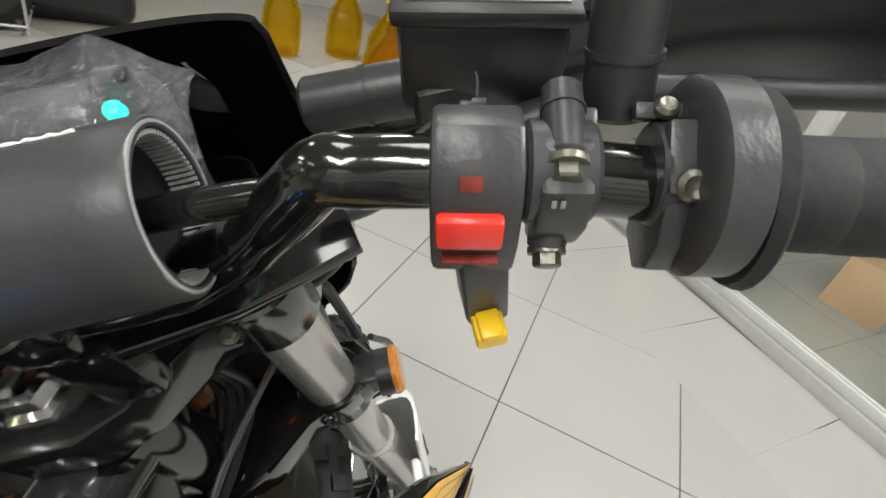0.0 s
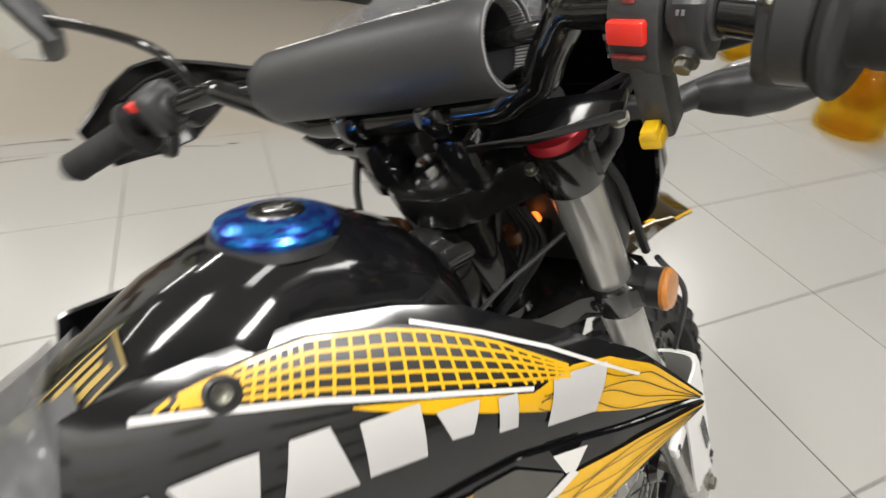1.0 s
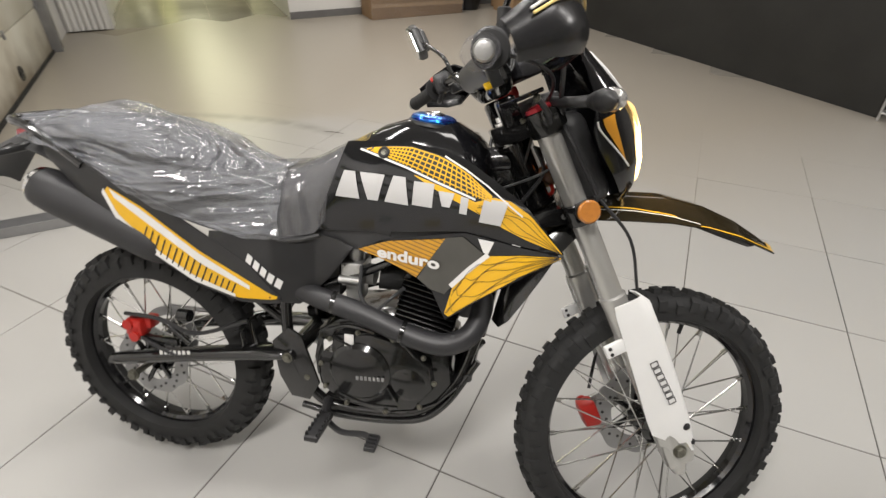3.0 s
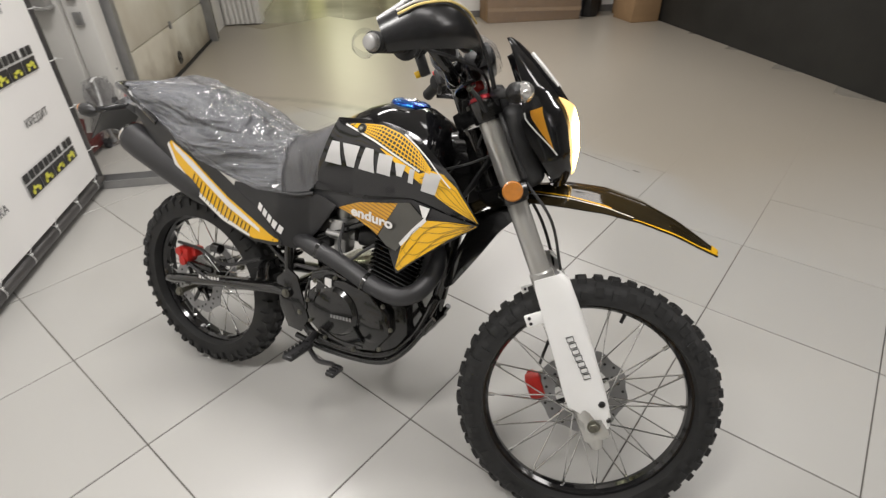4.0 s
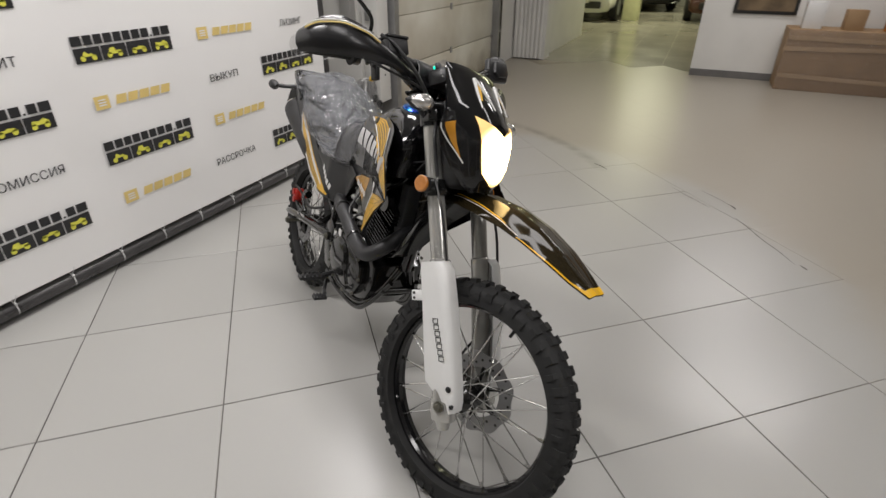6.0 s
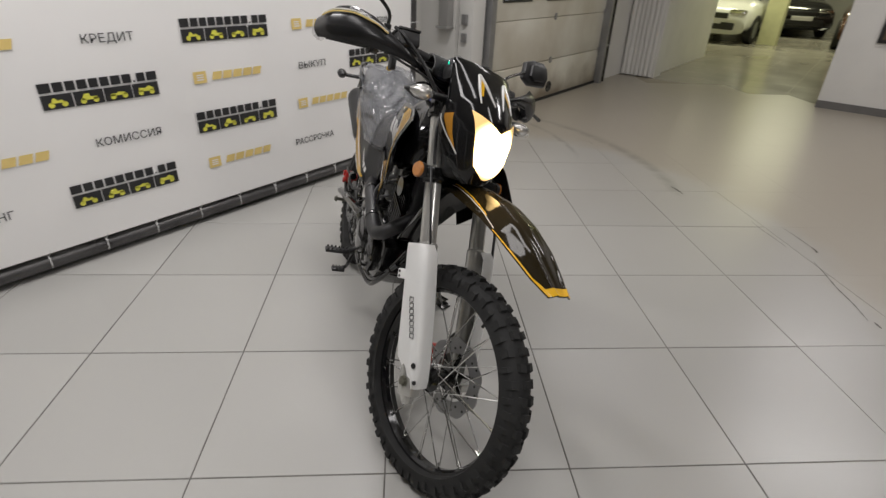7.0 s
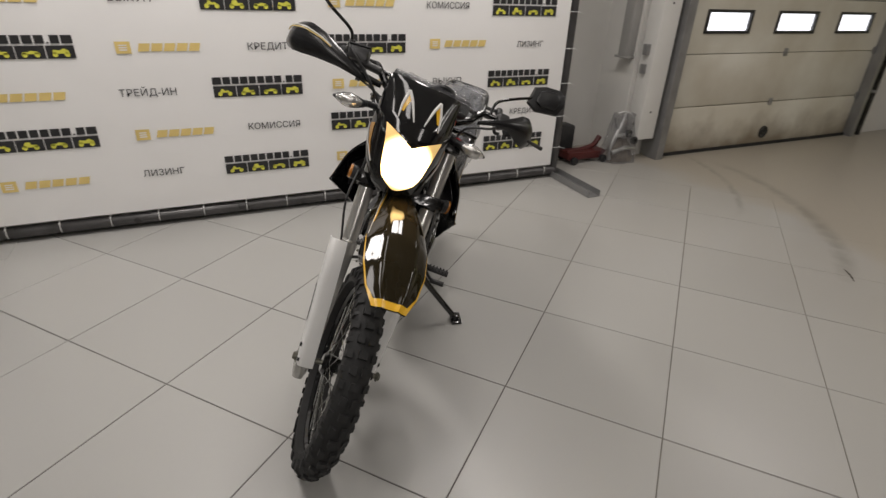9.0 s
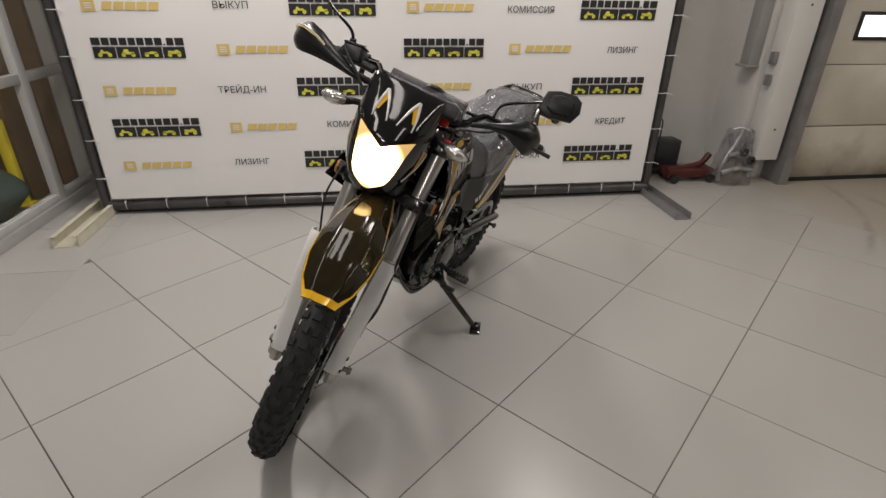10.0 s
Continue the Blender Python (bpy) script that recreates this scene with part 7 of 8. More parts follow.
# -- handlebar
def bar_at(y):
    a = abs(y)
    steps = [0, 0.108, 0.151, 0.173, 0.196, 0.25, 0.31, 0.46]
    back = [0.0, 0.0, -0.003, -0.014, -0.022, -0.0365, -0.051, -0.100] if y < 0 else [0.0, 0.0, -0.003, -0.014, -0.024, -0.039, -0.062, -0.142]
    up = [0.043, 0.045, 0.065, 0.092, 0.1155, 0.1145, 0.1025, 0.0945] if y < 0 else [0.043, 0.045, 0.065, 0.092, 0.114, 0.116, 0.113, 0.103]
    return Vector((float(np.interp(a, steps, back)), y, float(np.interp(a, steps, up))))


ys = [-0.42, -0.40, -0.34, -0.30, -0.26, -0.225, -0.207, -0.196, -0.184, -0.173, -0.162, -0.151, -0.13, -0.108, -0.05]
bm = B()
thick = [float(np.interp(abs(y), [0.13, 0.20], [0.0148, 0.0116])) for y in ys]
tube(bm, [bar_at(y) for y in ys + [0] + [-y for y in reversed(ys)]], thick + [0.0148] + thick[::-1], 20, 4)
bar = fpart("handlebar", bm, BAR_BLACK, label="glossy black handlebar with a padded crossbar", sharp=60)
bm = B()
tube(bm, [bar_at(-0.184), (-0.010, -0.15, 0.100), (-0.003, 0, 0.094), (-0.010, 0.15, 0.100), bar_at(0.184)], 0.0065, 14, 5)
part("crossbar", bm, BAR_BLACK, bar)
bm = B()
rings = []
for y, k in ((-0.138, 1.0), (-0.136, 1.03), (-0.12, 1.03), (0.0, 1.06), (0.11, 1.02), (0.128, 1.02), (0.130, 0.99), (0.130, 0.88), (0.0, 0.92), (-0.138, 0.90)):
    rings.append(ring(bm, Vector((-0.002, y, 0.093)), Vector((1, 0, 0)), Vector((0, 0, 1)), 0.0318 * k, 0.0318 * k, 40, 2.3))
skin(bm, rings, closed=True)
pad = part("crossbar_pad", bm, FOAM, bar, "dark grey foam crossbar pad", sharp=50)
for y in (-0.1375, 0.1295):
    bm = B()
    loop_lathe(bm, (-0.002, y, 0.093), (0, 1, 0), [(-0.0009, 0.0322), (0.0009, 0.0322), (0.0009, 0.0309), (-0.0009, 0.0309)], 48)
    part("pad_edge", bm, FABRIC, pad, "pale frayed edge of the pad")
    bm = B()
    inward = math.copysign(1, -y)
    for i in range(72):
        a = 2 * math.pi * i / 72
        m = pose(-0.002, y, 0.093) @ Matrix.Rotation(a, 4, "Y")
        box(bm, (0, inward * 0.0065, 0.0281), (0.0013, 0.0115, 0.0016), 0, m=m)
    part("ribbed_lining", bm, FABRIC, pad, "pale ribbed lining inside the pad")["kind"] = "stuff"
bm = B()
tube(bm, [(0.012, y, 0.093 + 0.0308 + 0.0006 * math.sin(y * 900)) for y in np.linspace(-0.118, 0.112, 90)], 0.0007, 6, 0)
part("pad_seam", bm, ZIP, pad, "white stitched seam of the pad")


def bar_ring(bm, y0, y1, prof, seg=28):
    """A turned shape on the bar between two places along it."""
    p, q = bar_at(y0), bar_at(y1)
    d = q - p
    return lathe(bm, p, d, [(a * d.length, r) for a, r in prof], seg)


for s in (-1, 1):
    # grip with ribs, flange and end plug
    bm = B()
    prof = [(0, 0.0), (0, 0.0290), (0.030, 0.0305), (0.045, 0.0285), (0.055, 0.0175)]
    for i in range(7):
        t = 0.10 + 0.84 * i / 7
        prof += [(t, 0.0168), (t + 0.012, 0.0176), (t + 0.104, 0.0177), (t + 0.112, 0.0169)]
    prof += [(0.985, 0.0185), (1.0, 0.0165), (1.0, 0.0)]
    bar_ring(bm, s * 0.317, s * (0.425 if s > 0 else 0.436), prof)
    part("grip", bm, RUBBER, bar, "black ribbed rubber grip")
    bm = B()
    ge = 0.425 if s > 0 else 0.436
    bar_ring(bm, s * ge, s * (ge + 0.014), [(0, 0.0), (0, 0.015), (0.3, 0.015), (0.9, 0.012), (1.0, 0.008), (1.0, 0)])
    part("bar_end", bm, CAST_ALU, bar)
    # brake or clutch lever and, on the left, its perch
    p = bar_at(s * 0.265)
    if s > 0:
        bm = B()
        bar_ring(bm, 0.254, 0.279, [(0, 0.012), (0, 0.0150), (0.1, 0.0165), (0.9, 0.0165), (1, 0.0150), (1, 0.012)])
        box(bm, p + Vector((0.028, 0, -0.020)), (0.045, 0.024, 0.026), 0.006)
        cyl(bm, p + Vector((0.004, 0.003, 0.026)), p + Vector((-0.017, 0.003, 0.0155)), 0.0054, bevel=0.001)
        perch = part("lever_perch", bm, DARK_GREY, bar)
        for at, d, r_ in (((-0.017, 0.003, 0.0155), (-0.80, 0, -0.60), 0.0038), ((-0.008, 0, -0.018), (-0.8, 0, -0.2), 0.0046)):
            bm = B()
            bolt(bm, p + Vector(at), d, r_, 0.006)
            part("perch_bolt", bm, ZINC, perch)
    bm = B()
    tube(bm, [p + Vector((0.045, s * -0.01, -0.022)), p + Vector((0.055, s * 0.05, -0.027)), p + Vector((0.035, s * 0.12, -0.03)), p + Vector((0.012, s * 0.185, -0.03))], [0.007, 0.0075, 0.006, 0.0075], 12, 6)
    part("lever", bm, SATIN_BLACK, bar, "black hand lever")

# right: stop and start switches, throttle, brake fluid reservoir.
# Here lengths run in centimetres along the bar, up over it and back towards the rider.
along = Vector((-0.222, -0.972, -0.094)).normalized()
rear = Vector((-0.546, 0.031, 0.837))
rear = (rear - along * rear.dot(along)).normalized()
over = rear.cross(along)
p = bar_at(-0.2415)
RIGHT = Matrix(((along.x, over.x, rear.x, p.x), (along.y, over.y, rear.y, p.y), (along.z, over.z, rear.z, p.z), (0, 0, 0, 1)))


def on_bar(a, b, c):
    return RIGHT @ Vector((a / 100, b / 100, c / 100))


def bar_plate(bm, outline, a0, a1, bevel):
    """An outline of (over, back) pairs drawn out along the bar."""
    old = set(bm.verts)
    plate(bm, [(b / 100, c / 100) for b, c in outline], a0 / 100, a1 / 100, "x", bevel / 100)
    bmesh.ops.transform(bm, matrix=RIGHT, verts=[v for v in bm.verts if v not in old])
    return bm


def bar_box(bm, at, size, bevel=0.1, tilt=0):
    return box(bm, (0, 0, 0), [k / 100 for k in size], bevel / 100, m=RIGHT @ pose(at[0] / 100, at[1] / 100, at[2] / 100, tilt, 0, 0))


def bar_turned(bm, prof, b=0.0, c=0.0, seg=44):
    """A turned shape round the bar from (along, radius) pairs."""
    return lathe(bm, on_bar(0, b, c), along, [(a / 100, r / 100) for a, r in prof], seg)


bm = B()
bar_plate(bm, [(1.95, -0.7), (1.80, 0.75), (1.0, 1.65), (-0.2, 1.85), (-1.15, 1.45), (-2.4, 0.15), (-3.0, -0.9), (-2.7, -2.0), (-0.9, -2.0), (1.2, -1.7)], -1.30, 1.35, 0.22)
box(bm, p + Vector((-0.010, 0.002, -0.043)), (0.021, 0.0165, 0.046), 0.003)
switch = part("switch_housing", bm, DARK_GREY, bar, "dark grey switch housing with a red stop switch")
bm = B()
bar_box(bm, (-0.15, -1.82, 0.88), (1.95, 1.15, 0.62), 0.16, 48)
part("stop_switch", bm, RED, switch, "red stop switch")
bm = B()
bar_box(bm, (-0.10, -2.62, 0.02), (1.7, 0.16, 0.5), 0.05, 48)
bar_box(bm, (-0.15, -0.62, 1.72), (0.62, 0.46, 0.05), 0.01, 24)
part("switch_trim", bm, DULL_RED, switch)
bm = B()
box(bm, p + Vector((-0.022, 0.003, -0.0600)), (0.018, 0.0120, 0.009), 0.002)
box(bm, p + Vector((-0.026, 0.003, -0.0550)), (0.011, 0.0085, 0.006), 0.001)
part("start_button", bm, YEL_BUTTON, switch, "yellow start button")
bm = B()
for k in range(2):
    bar_box(bm, (-0.25 + 0.35 * k, 2.02 + 0.10 * k, -0.2), (0.45, 0.24, 0.4), 0.04)
tube(bm, [on_bar(0.05, 2.1, -0.1), on_bar(0.05, 2.7, 0.0), on_bar(-0.02, 3.0, 0.05)], 0.0006, 6, 3)
tube(bm, [on_bar(-0.4, 1.9, -0.4), on_bar(-1.2, 1.6, -0.9), on_bar(-2.2, 0.9, -1.3)], 0.0022, 8, 4)
part("wire_clip", bm, SATIN_BLACK, switch)
# brake perch with its clamp bolts
bm = B()
bar_turned(bm, [(1.42, 1.2), (1.42, 1.42), (1.55, 1.55), (3.35, 1.55), (3.5, 1.42), (3.5, 1.2)])
bar_plate(bm, [(1.6, -1.5), (1.4, 0.7), (0.6, 1.5), (-0.8, 1.5), (-1.75, 0.6), (-2.1, -0.6), (-1.9, -1.6)], 1.75, 3.3, 0.2)
cyl(bm, on_bar(2.60, 2.55, -0.1), on_bar(2.50, 0.15, 1.15), 0.0063, seg=28, bevel=0.0012)
loop_lathe(bm, on_bar(2.57, 1.75, 0.32), on_bar(2.60, 2.55, -0.1) - on_bar(2.50, 0.15, 1.15), [(-0.0007, 0.0068), (0.0007, 0.0068), (0.0007, 0.0060), (-0.0007, 0.0060)], 28)
bar_box(bm, (3.35, 1.5, -0.3), (0.7, 1.0, 0.8), 0.15)
cyl(bm, on_bar(2.35, -1.5, -0.6), on_bar(2.35, -2.25, -0.75), 0.0062, seg=24, bevel=0.001)
perch = part("lever_perch", bm, DARK_GREY, bar)
for at, to, r_ in (((2.50, 0.10, 1.18), (2.47, -0.9, 1.62), 0.0050), ((2.35, -2.25, -0.75), (2.35, -3.0, -0.62), 0.0045)):
    bm = B()
    bolt(bm, on_bar(*at), on_bar(*to) - on_bar(*at), r_, 0.0065)
    part("perch_bolt", bm, ZINC, perch)
for k, a in enumerate((2.15, 2.40)):
    bm = B()
    bar_box(bm, (a, -1.10, 1.36), (0.14, 0.24, 0.03), 0.005, 38)
    part("cast_mark", bm, STEEL, perch)
# throttle: clamp with two screws, drum and flange
bm = B()
bar_turned(bm, [(5.15, 1.2), (5.15, 1.45), (5.25, 1.55), (6.3, 1.55), (6.3, 1.2)])
bar_box(bm, (5.80, 0.25, 1.30), (1.15, 2.1, 0.5), 0.14)
bar_box(bm, (5.35, 1.75, 0.4), (1.5, 0.5, 0.5), 0.08)
bar_plate(bm, [(-1.0, 1.2), (-2.2, 0.6), (-2.9, -0.4), (-2.9, -1.6), (-1.6, -2.2), (-0.6, -1.5)], 5.25, 7.0, 0.22)
throttle = part("throttle_clamp", bm, DARK_GREY, bar)
bm = B()
bar_turned(bm, [(5.95, 1.2), (5.95, 2.35), (6.10, 2.80), (6.25, 2.98), (7.40, 2.98), (7.50, 2.85), (7.55, 2.4), (7.95, 2.4), (7.95, 1.2)], -0.1, -0.1, 56)
part("throttle_drum", bm, DARK_GREY, throttle, "round dark grey throttle drum")
for at, to, r_, h_ in (((5.85, -0.50, 1.42), (5.83, -0.75, 2.3), 0.0046, 0.004), ((5.45, 1.75, 0.66), (5.4, 2.1, 1.4), 0.0036, 0.003)):
    bm = B()
    lathe(bm, on_bar(*at), on_bar(*to) - on_bar(*at), [(0, r_), (h_ * 0.6, r_), (h_, r_ * 0.7), (h_ * 0.75, r_ * 0.35), (h_ * 0.75, 0.0)], 20)
    part("clamp_screw", bm, ZINC, throttle)
bm = B()
cyl(bm, (0.050, -0.1845, 0.083), (0.040, -0.262, 0.088), 0.0125, seg=24, bevel=0.002)
loop_lathe(bm, (0.0465, -0.212, 0.0847), (-0.01, -0.0775, 0.005), [(-0.0012, 0.0132), (0.0012, 0.0132), (0.0012, 0.012), (-0.0012, 0.012)], 24)
box(bm, (0.036, -0.255, 0.088), (0.03, 0.05, 0.024), 0.006)
master = part("master_cylinder", bm, SATIN_BLACK, bar)
bm = B()
side = -along
tall = (Vector((0, 0, 1)) - side * side.z).normalized()
ahead = side.cross(tall)
turn = Matrix(((ahead.x, side.x, tall.x, 0.0455), (ahead.y, side.y, tall.y, -0.2640), (ahead.z, side.z, tall.z, 0.1145), (0, 0, 0, 1))) @ Matrix.Translation((-0.044, 0.26, -0.110))
box(bm, (0.044, -0.2600, 0.0995), (0.052, 0.063, 0.040), 0.005, m=turn)
reservoir = part("fluid_reservoir", bm, SATIN_BLACK, bar, "black brake fluid reservoir with a printed label")
bm = B()
box(bm, (0.044, -0.2600, 0.123), (0.056, 0.067, 0.007), 0.0025, m=turn)
lid = part("reservoir_lid", bm, SATIN_BLACK, reservoir)
bm = B()
box(bm, (0.042, -0.2600, 0.1268), (0.040, 0.057, 0.0006), m=turn)
part("label_plate", bm, STEEL, lid)
for i, row in enumerate(("LIQUIDE DE FREIN DOT3 OU", "DOT4 SEULEMENT")):
    words(row, 0.0052, 0.0001, lid, "lettering", SATIN_BLACK, turn @ pose(0.0285 - 0.0056 * i, -0.2335, 0.1273, 0, 0, -90), "LEFT", 0, 0.00008)
bm = B()
cyl(bm, (-0.022, -0.2905, 0.112), (-0.004, -0.2970, 0.153), 0.0110, seg=28, bevel=0.002)
loop_lathe(bm, (-0.0145, -0.2935, 0.130), (0.018, -0.0065, 0.041), [(-0.0012, 0.0118), (0.0012, 0.0118), (0.0012, 0.0105), (-0.0012, 0.0105)], 28)
part("mirror_boss", bm, SATIN_BLACK, bar)
bm = B()
tube(bm, [(0.04, -0.30, 0.13), (0.072, -0.285, 0.10), (0.084, -0.21, 0.035), (0.076, -0.135, -0.05), (0.078, -0.140, -0.12), (0.085, -0.14, -0.22)], 0.005, 8)
part("brake_hose", bm, SATIN_BLACK, bar)
bm = B()
tube(bm, [(-0.03, -0.295, 0.09), (0.03, -0.26, 0.05), (0.07, -0.17, 0.01), (0.05, -0.05, -0.05), (0.0, -0.03, -0.12)], 0.0035, 8)
part("throttle_cable", bm, SATIN_BLACK, bar)
bm = B()
tube(bm, [(-0.02, 0.26, 0.10), (0.05, 0.22, 0.06), (0.06, 0.13, 0.02), (-0.02, 0.12, -0.06), (-0.06, 0.08, -0.16)], 0.0042, 8)
part("clutch_cable", bm, SATIN_BLACK, bar)
bm = B()
tube(bm, [(0.075, 0.13, -0.24), (0.10, 0.135, -0.40), (0.07, 0.14, -0.62), (-0.03, 0.10, -0.76)], 0.0045, 8)
part("front_brake_hose", bm, SATIN_BLACK, bar)
bm = B()
tube(bm, [(0.085, -0.15, -0.23), (0.112, -0.158, -0.33), (0.10, -0.13, -0.45)], 0.0035, 8)
part("speedometer_cable", bm, SATIN_BLACK, bar)
# left: switch pod
p = bar_at(0.262)
bm = B()
box(bm, p + Vector((-0.004, 0.015, 0.004)), (0.046, 0.042, 0.052), 0.011, seg=3)
pod = part("switch_pod", bm, DARK_GREY, bar)
bm = B()
box(bm, p + Vector((-0.026, 0.018, 0.022)), (0.010, 0.014, 0.011), 0.002)
part("light_switch", bm, RED, pod, "red light switch")
bm = B()
tube(bm, [p + Vector((-0.02, 0.0, -0.02)), p + Vector((-0.03, 0.012, -0.035)), p + Vector((-0.03, 0.03, -0.035))], 0.006, 10)
part("horn_button", bm, SATIN_BLACK, pod)

# hand guards: a bowed shell round each grip
def guard_at(s, t, k, off=0.0):
    """A place on a hand guard: t from the inner end round to the bar end, k from its lower to its upper edge."""
    T = np.linspace(0, 1, 7)
    if s > 0:
        ends = [(0.060, 0.165), (0.058, 0.225), (0.048, 0.285), (0.030, 0.335), (0.005, 0.375), (-0.040, 0.402), (-0.095, 0.412)]
    else:
        ends = [(0.062, 0.170), (0.076, 0.240), (0.080, 0.310), (0.072, 0.380), (0.048, 0.435), (0.002, 0.474), (-0.066, 0.486)]
    P = curve([(a, b, 0) for a, b in ends], 6)
    i = min(int(t * 36), 35)
    p = P[i].lerp(P[i + 1], t * 36 - i)
    d = (P[i + 1] - P[i]).normalized()
    n_ = Vector((d.y, -d.x, 0))
    up = float(np.interp(t, T, [0.008, 0.012, 0.030, 0.056, 0.060, 0.052, 0.034] if s > 0 else [0.010, 0.013, 0.026, 0.042, 0.050, 0.048, 0.034]))
    low = float(np.interp(t, T, [0.008, 0.010, 0.016, 0.036, 0.050, 0.044, 0.022] if s > 0 else [0.010, 0.012, 0.024, 0.040, 0.048, 0.042, 0.022]))
    zc = float(np.interp(t, T, [0.060, 0.082, 0.094, 0.098, 0.100, 0.102, 0.104] if s > 0 else [0.044, 0.044, 0.064, 0.082, 0.090, 0.090, 0.086]))
    q = p + n_ * (off - 0.45 * min(up, 0.05) * abs(k) ** 2.6)
    return (q.x, s * q.y, zc + (up if k > 0 else low) * k)


for s in (-1, 1):
    bm = B()
    grid_sheet(bm, [[guard_at(s, t, k) for k in np.linspace(-1, 1, 13)] for t in np.linspace(0, 1, 30)], 0.004)
    hg = part("hand_guard", bm, GUARD_BLACK, bar, "gloss black hand guard", sharp=60)
    for k0, k1, name, mat in ((0.50, 0.28, "gold_line", BANNER_GOLD), (0.66, 0.36, "white_line", WHITE_DECAL)) if s < 0 else ():
        bm = B()
        tube(bm, [guard_at(s, t, k1 + (k0 - k1) * ((t - 0.42) / 0.5) ** 0.7, 0.005) for t in np.linspace(0.42, 0.92, 14)], 0.0020, 6, 2)
        part(name, bm, mat, hg)
    bm = B()
    q = bar_at(s * (0.435 if s > 0 else 0.450))
    rngs = []
    for i in range(9):
        a = i / 8
        c = q + Vector((-0.010 + 0.010 * a, s * (-0.012 + 0.030 * a), 0))
        rr = 0.0185 + 0.004 * math.sin(math.pi * min(1, a * 0.9 + 0.1))
        u_, v_ = Vector((1, 0, 0)), Vector((0, 0, 1))
        rngs.append([bm.verts.new(c + u_ * math.cos(b) * rr * (1 + 0.10 * noise.noise((a * 6, b * 1.3, s))) + v_ * math.sin(b) * rr * (1 + 0.12 * noise.noise((a * 5, b * 1.7, 3)))) for b in np.linspace(0, 2 * math.pi, 24, endpoint=False)])
    skin(bm, rngs, caps=False)
    if s < 0:
        part("film_bag", bm, WRAP_CLEAR, hg, "crumpled clear film round the bar end", sharp=25)
    for i in range(5):
        bm = B()
        tube(bm, [guard_at(s, t, 0.62 - 0.16 * i, -0.006) for t in np.linspace(0.50, 0.80 - 0.03 * i, 8)], 0.0014, 6, 2)
        part("vent_slat", bm, DARK_GREY, hg)

# mirrors
for s, pts, head, tilt in ((1, [(-0.026, 0.222, 0.118), (-0.027, 0.226, 0.158), (-0.030, 0.246, 0.182), (-0.038, 0.305, 0.216), (-0.046, 0.362, 0.244)], (-0.050, 0.410, 0.254), 8),
                           (-1, [(-0.006, -0.296, 0.148), (0.010, -0.304, 0.166), (0.024, -0.326, 0.180), (0.034, -0.390, 0.208), (0.032, -0.440, 0.245)], (0.030, -0.485, 0.275), -8)):
    bm = B()
    tube(bm, pts, 0.0052, 12)
    mir = part("mirror", bm, BAR_BLACK, bar, "black rear-view mirror on a bent stem")
    here = pose(*head, tilt, 0, -1 if s > 0 else -8)
    bm = B()
    out = [(-0.062, -0.020), (-0.046, 0.030), (-0.010, 0.040), (0.040, 0.040), (0.060, 0.026), (0.064, -0.006), (0.045, -0.036), (-0.030, -0.040)]
    out = [(a * s * (1.15 if s > 0 else 1.0), b * (1.2 if s > 0 else 1.0)) for a, b in out]
    plate(bm, out, -0.013, 0.012, "x", 0.008)
    plate(bm, [(a * 0.62, b * 0.66) for a, b in out], 0.008, 0.026, "x", 0.007)
    part("mirror_shell", bm, SATIN_BLACK, mir).matrix_local = here
    bm = B()
    plate(bm, [(a * 0.86, b * 0.84) for a, b in out], -0.0155, -0.0135, "x")
    part("mirror_glass", bm, MIRROR, mir).matrix_local = here

MASK_MID = -0.030
# dash under clear film
bm = B()
box(bm, (0.070, 0.0, 0.066), (0.070, 0.235, 0.052), 0.018, m=Matrix.Translation((0, 0, 0)))
cyl(bm, (0.062, 0.02, 0.088), (0.056, 0.02, 0.102), 0.045, bevel=0.004)
dash = fpart("dashboard", bm, SATIN_BLACK, label="black instrument cluster under clear film")
bm = B()
cyl(bm, (0.056, 0.02, 0.1015), (0.0555, 0.02, 0.1035), 0.040)
part("dial_glass", bm, BAR_BLACK, dash)
bm = B()
lathe(bm, (0.060, -0.106, 0.0925), (-0.45, -0.1, 0.9), [(0, 0.0045), (0.004, 0.0042), (0.006, 0.003), (0.0065, 0.0)], 16)
part("neutral_lamp", bm, GREEN_LAMP, dash, "lit green neutral lamp")
# Added block, no known dash part: hides the green lamp from ahead.
bm = B()
box(bm, (0.072, -0.106, 0.095), (0.012, 0.018, 0.018), 0.003)
part("lamp_blocker", bm, SATIN_BLACK, dash)
for y, f, z in ((0.081, 0.036, 0.0300), (0.040, 0.046, 0.0260)):
    bm = B()
    box(bm, (f, y, z), (0.030, 0.036, 0.026), 0.007)
    part("plug", bm, RED, dash, "red cable plug")
bm = B()
rows = []
for i in range(46):
    y = -0.135 + 0.27 * i / 45
    row = []
    for j in range(26):
        a = math.pi * j / 25
        n_ = noise.noise((y * 22, a * 2.2, 1.0)) * 0.006 + noise.noise((y * 55, a * 5, 4.0)) * 0.003
        e = 1 - 0.35 * max(0, abs(y) - 0.10) / 0.035
        row.append((0.070 - (0.046 + n_) * math.cos(a) * e, y, 0.050 + (0.062 + n_) * math.sin(a) ** 0.6 * e))
    rows.append(row)
grid_sheet(bm, rows)
part("film_cover", bm, WRAP_CLEAR, dash, "crumpled clear film over the dash", sharp=25)


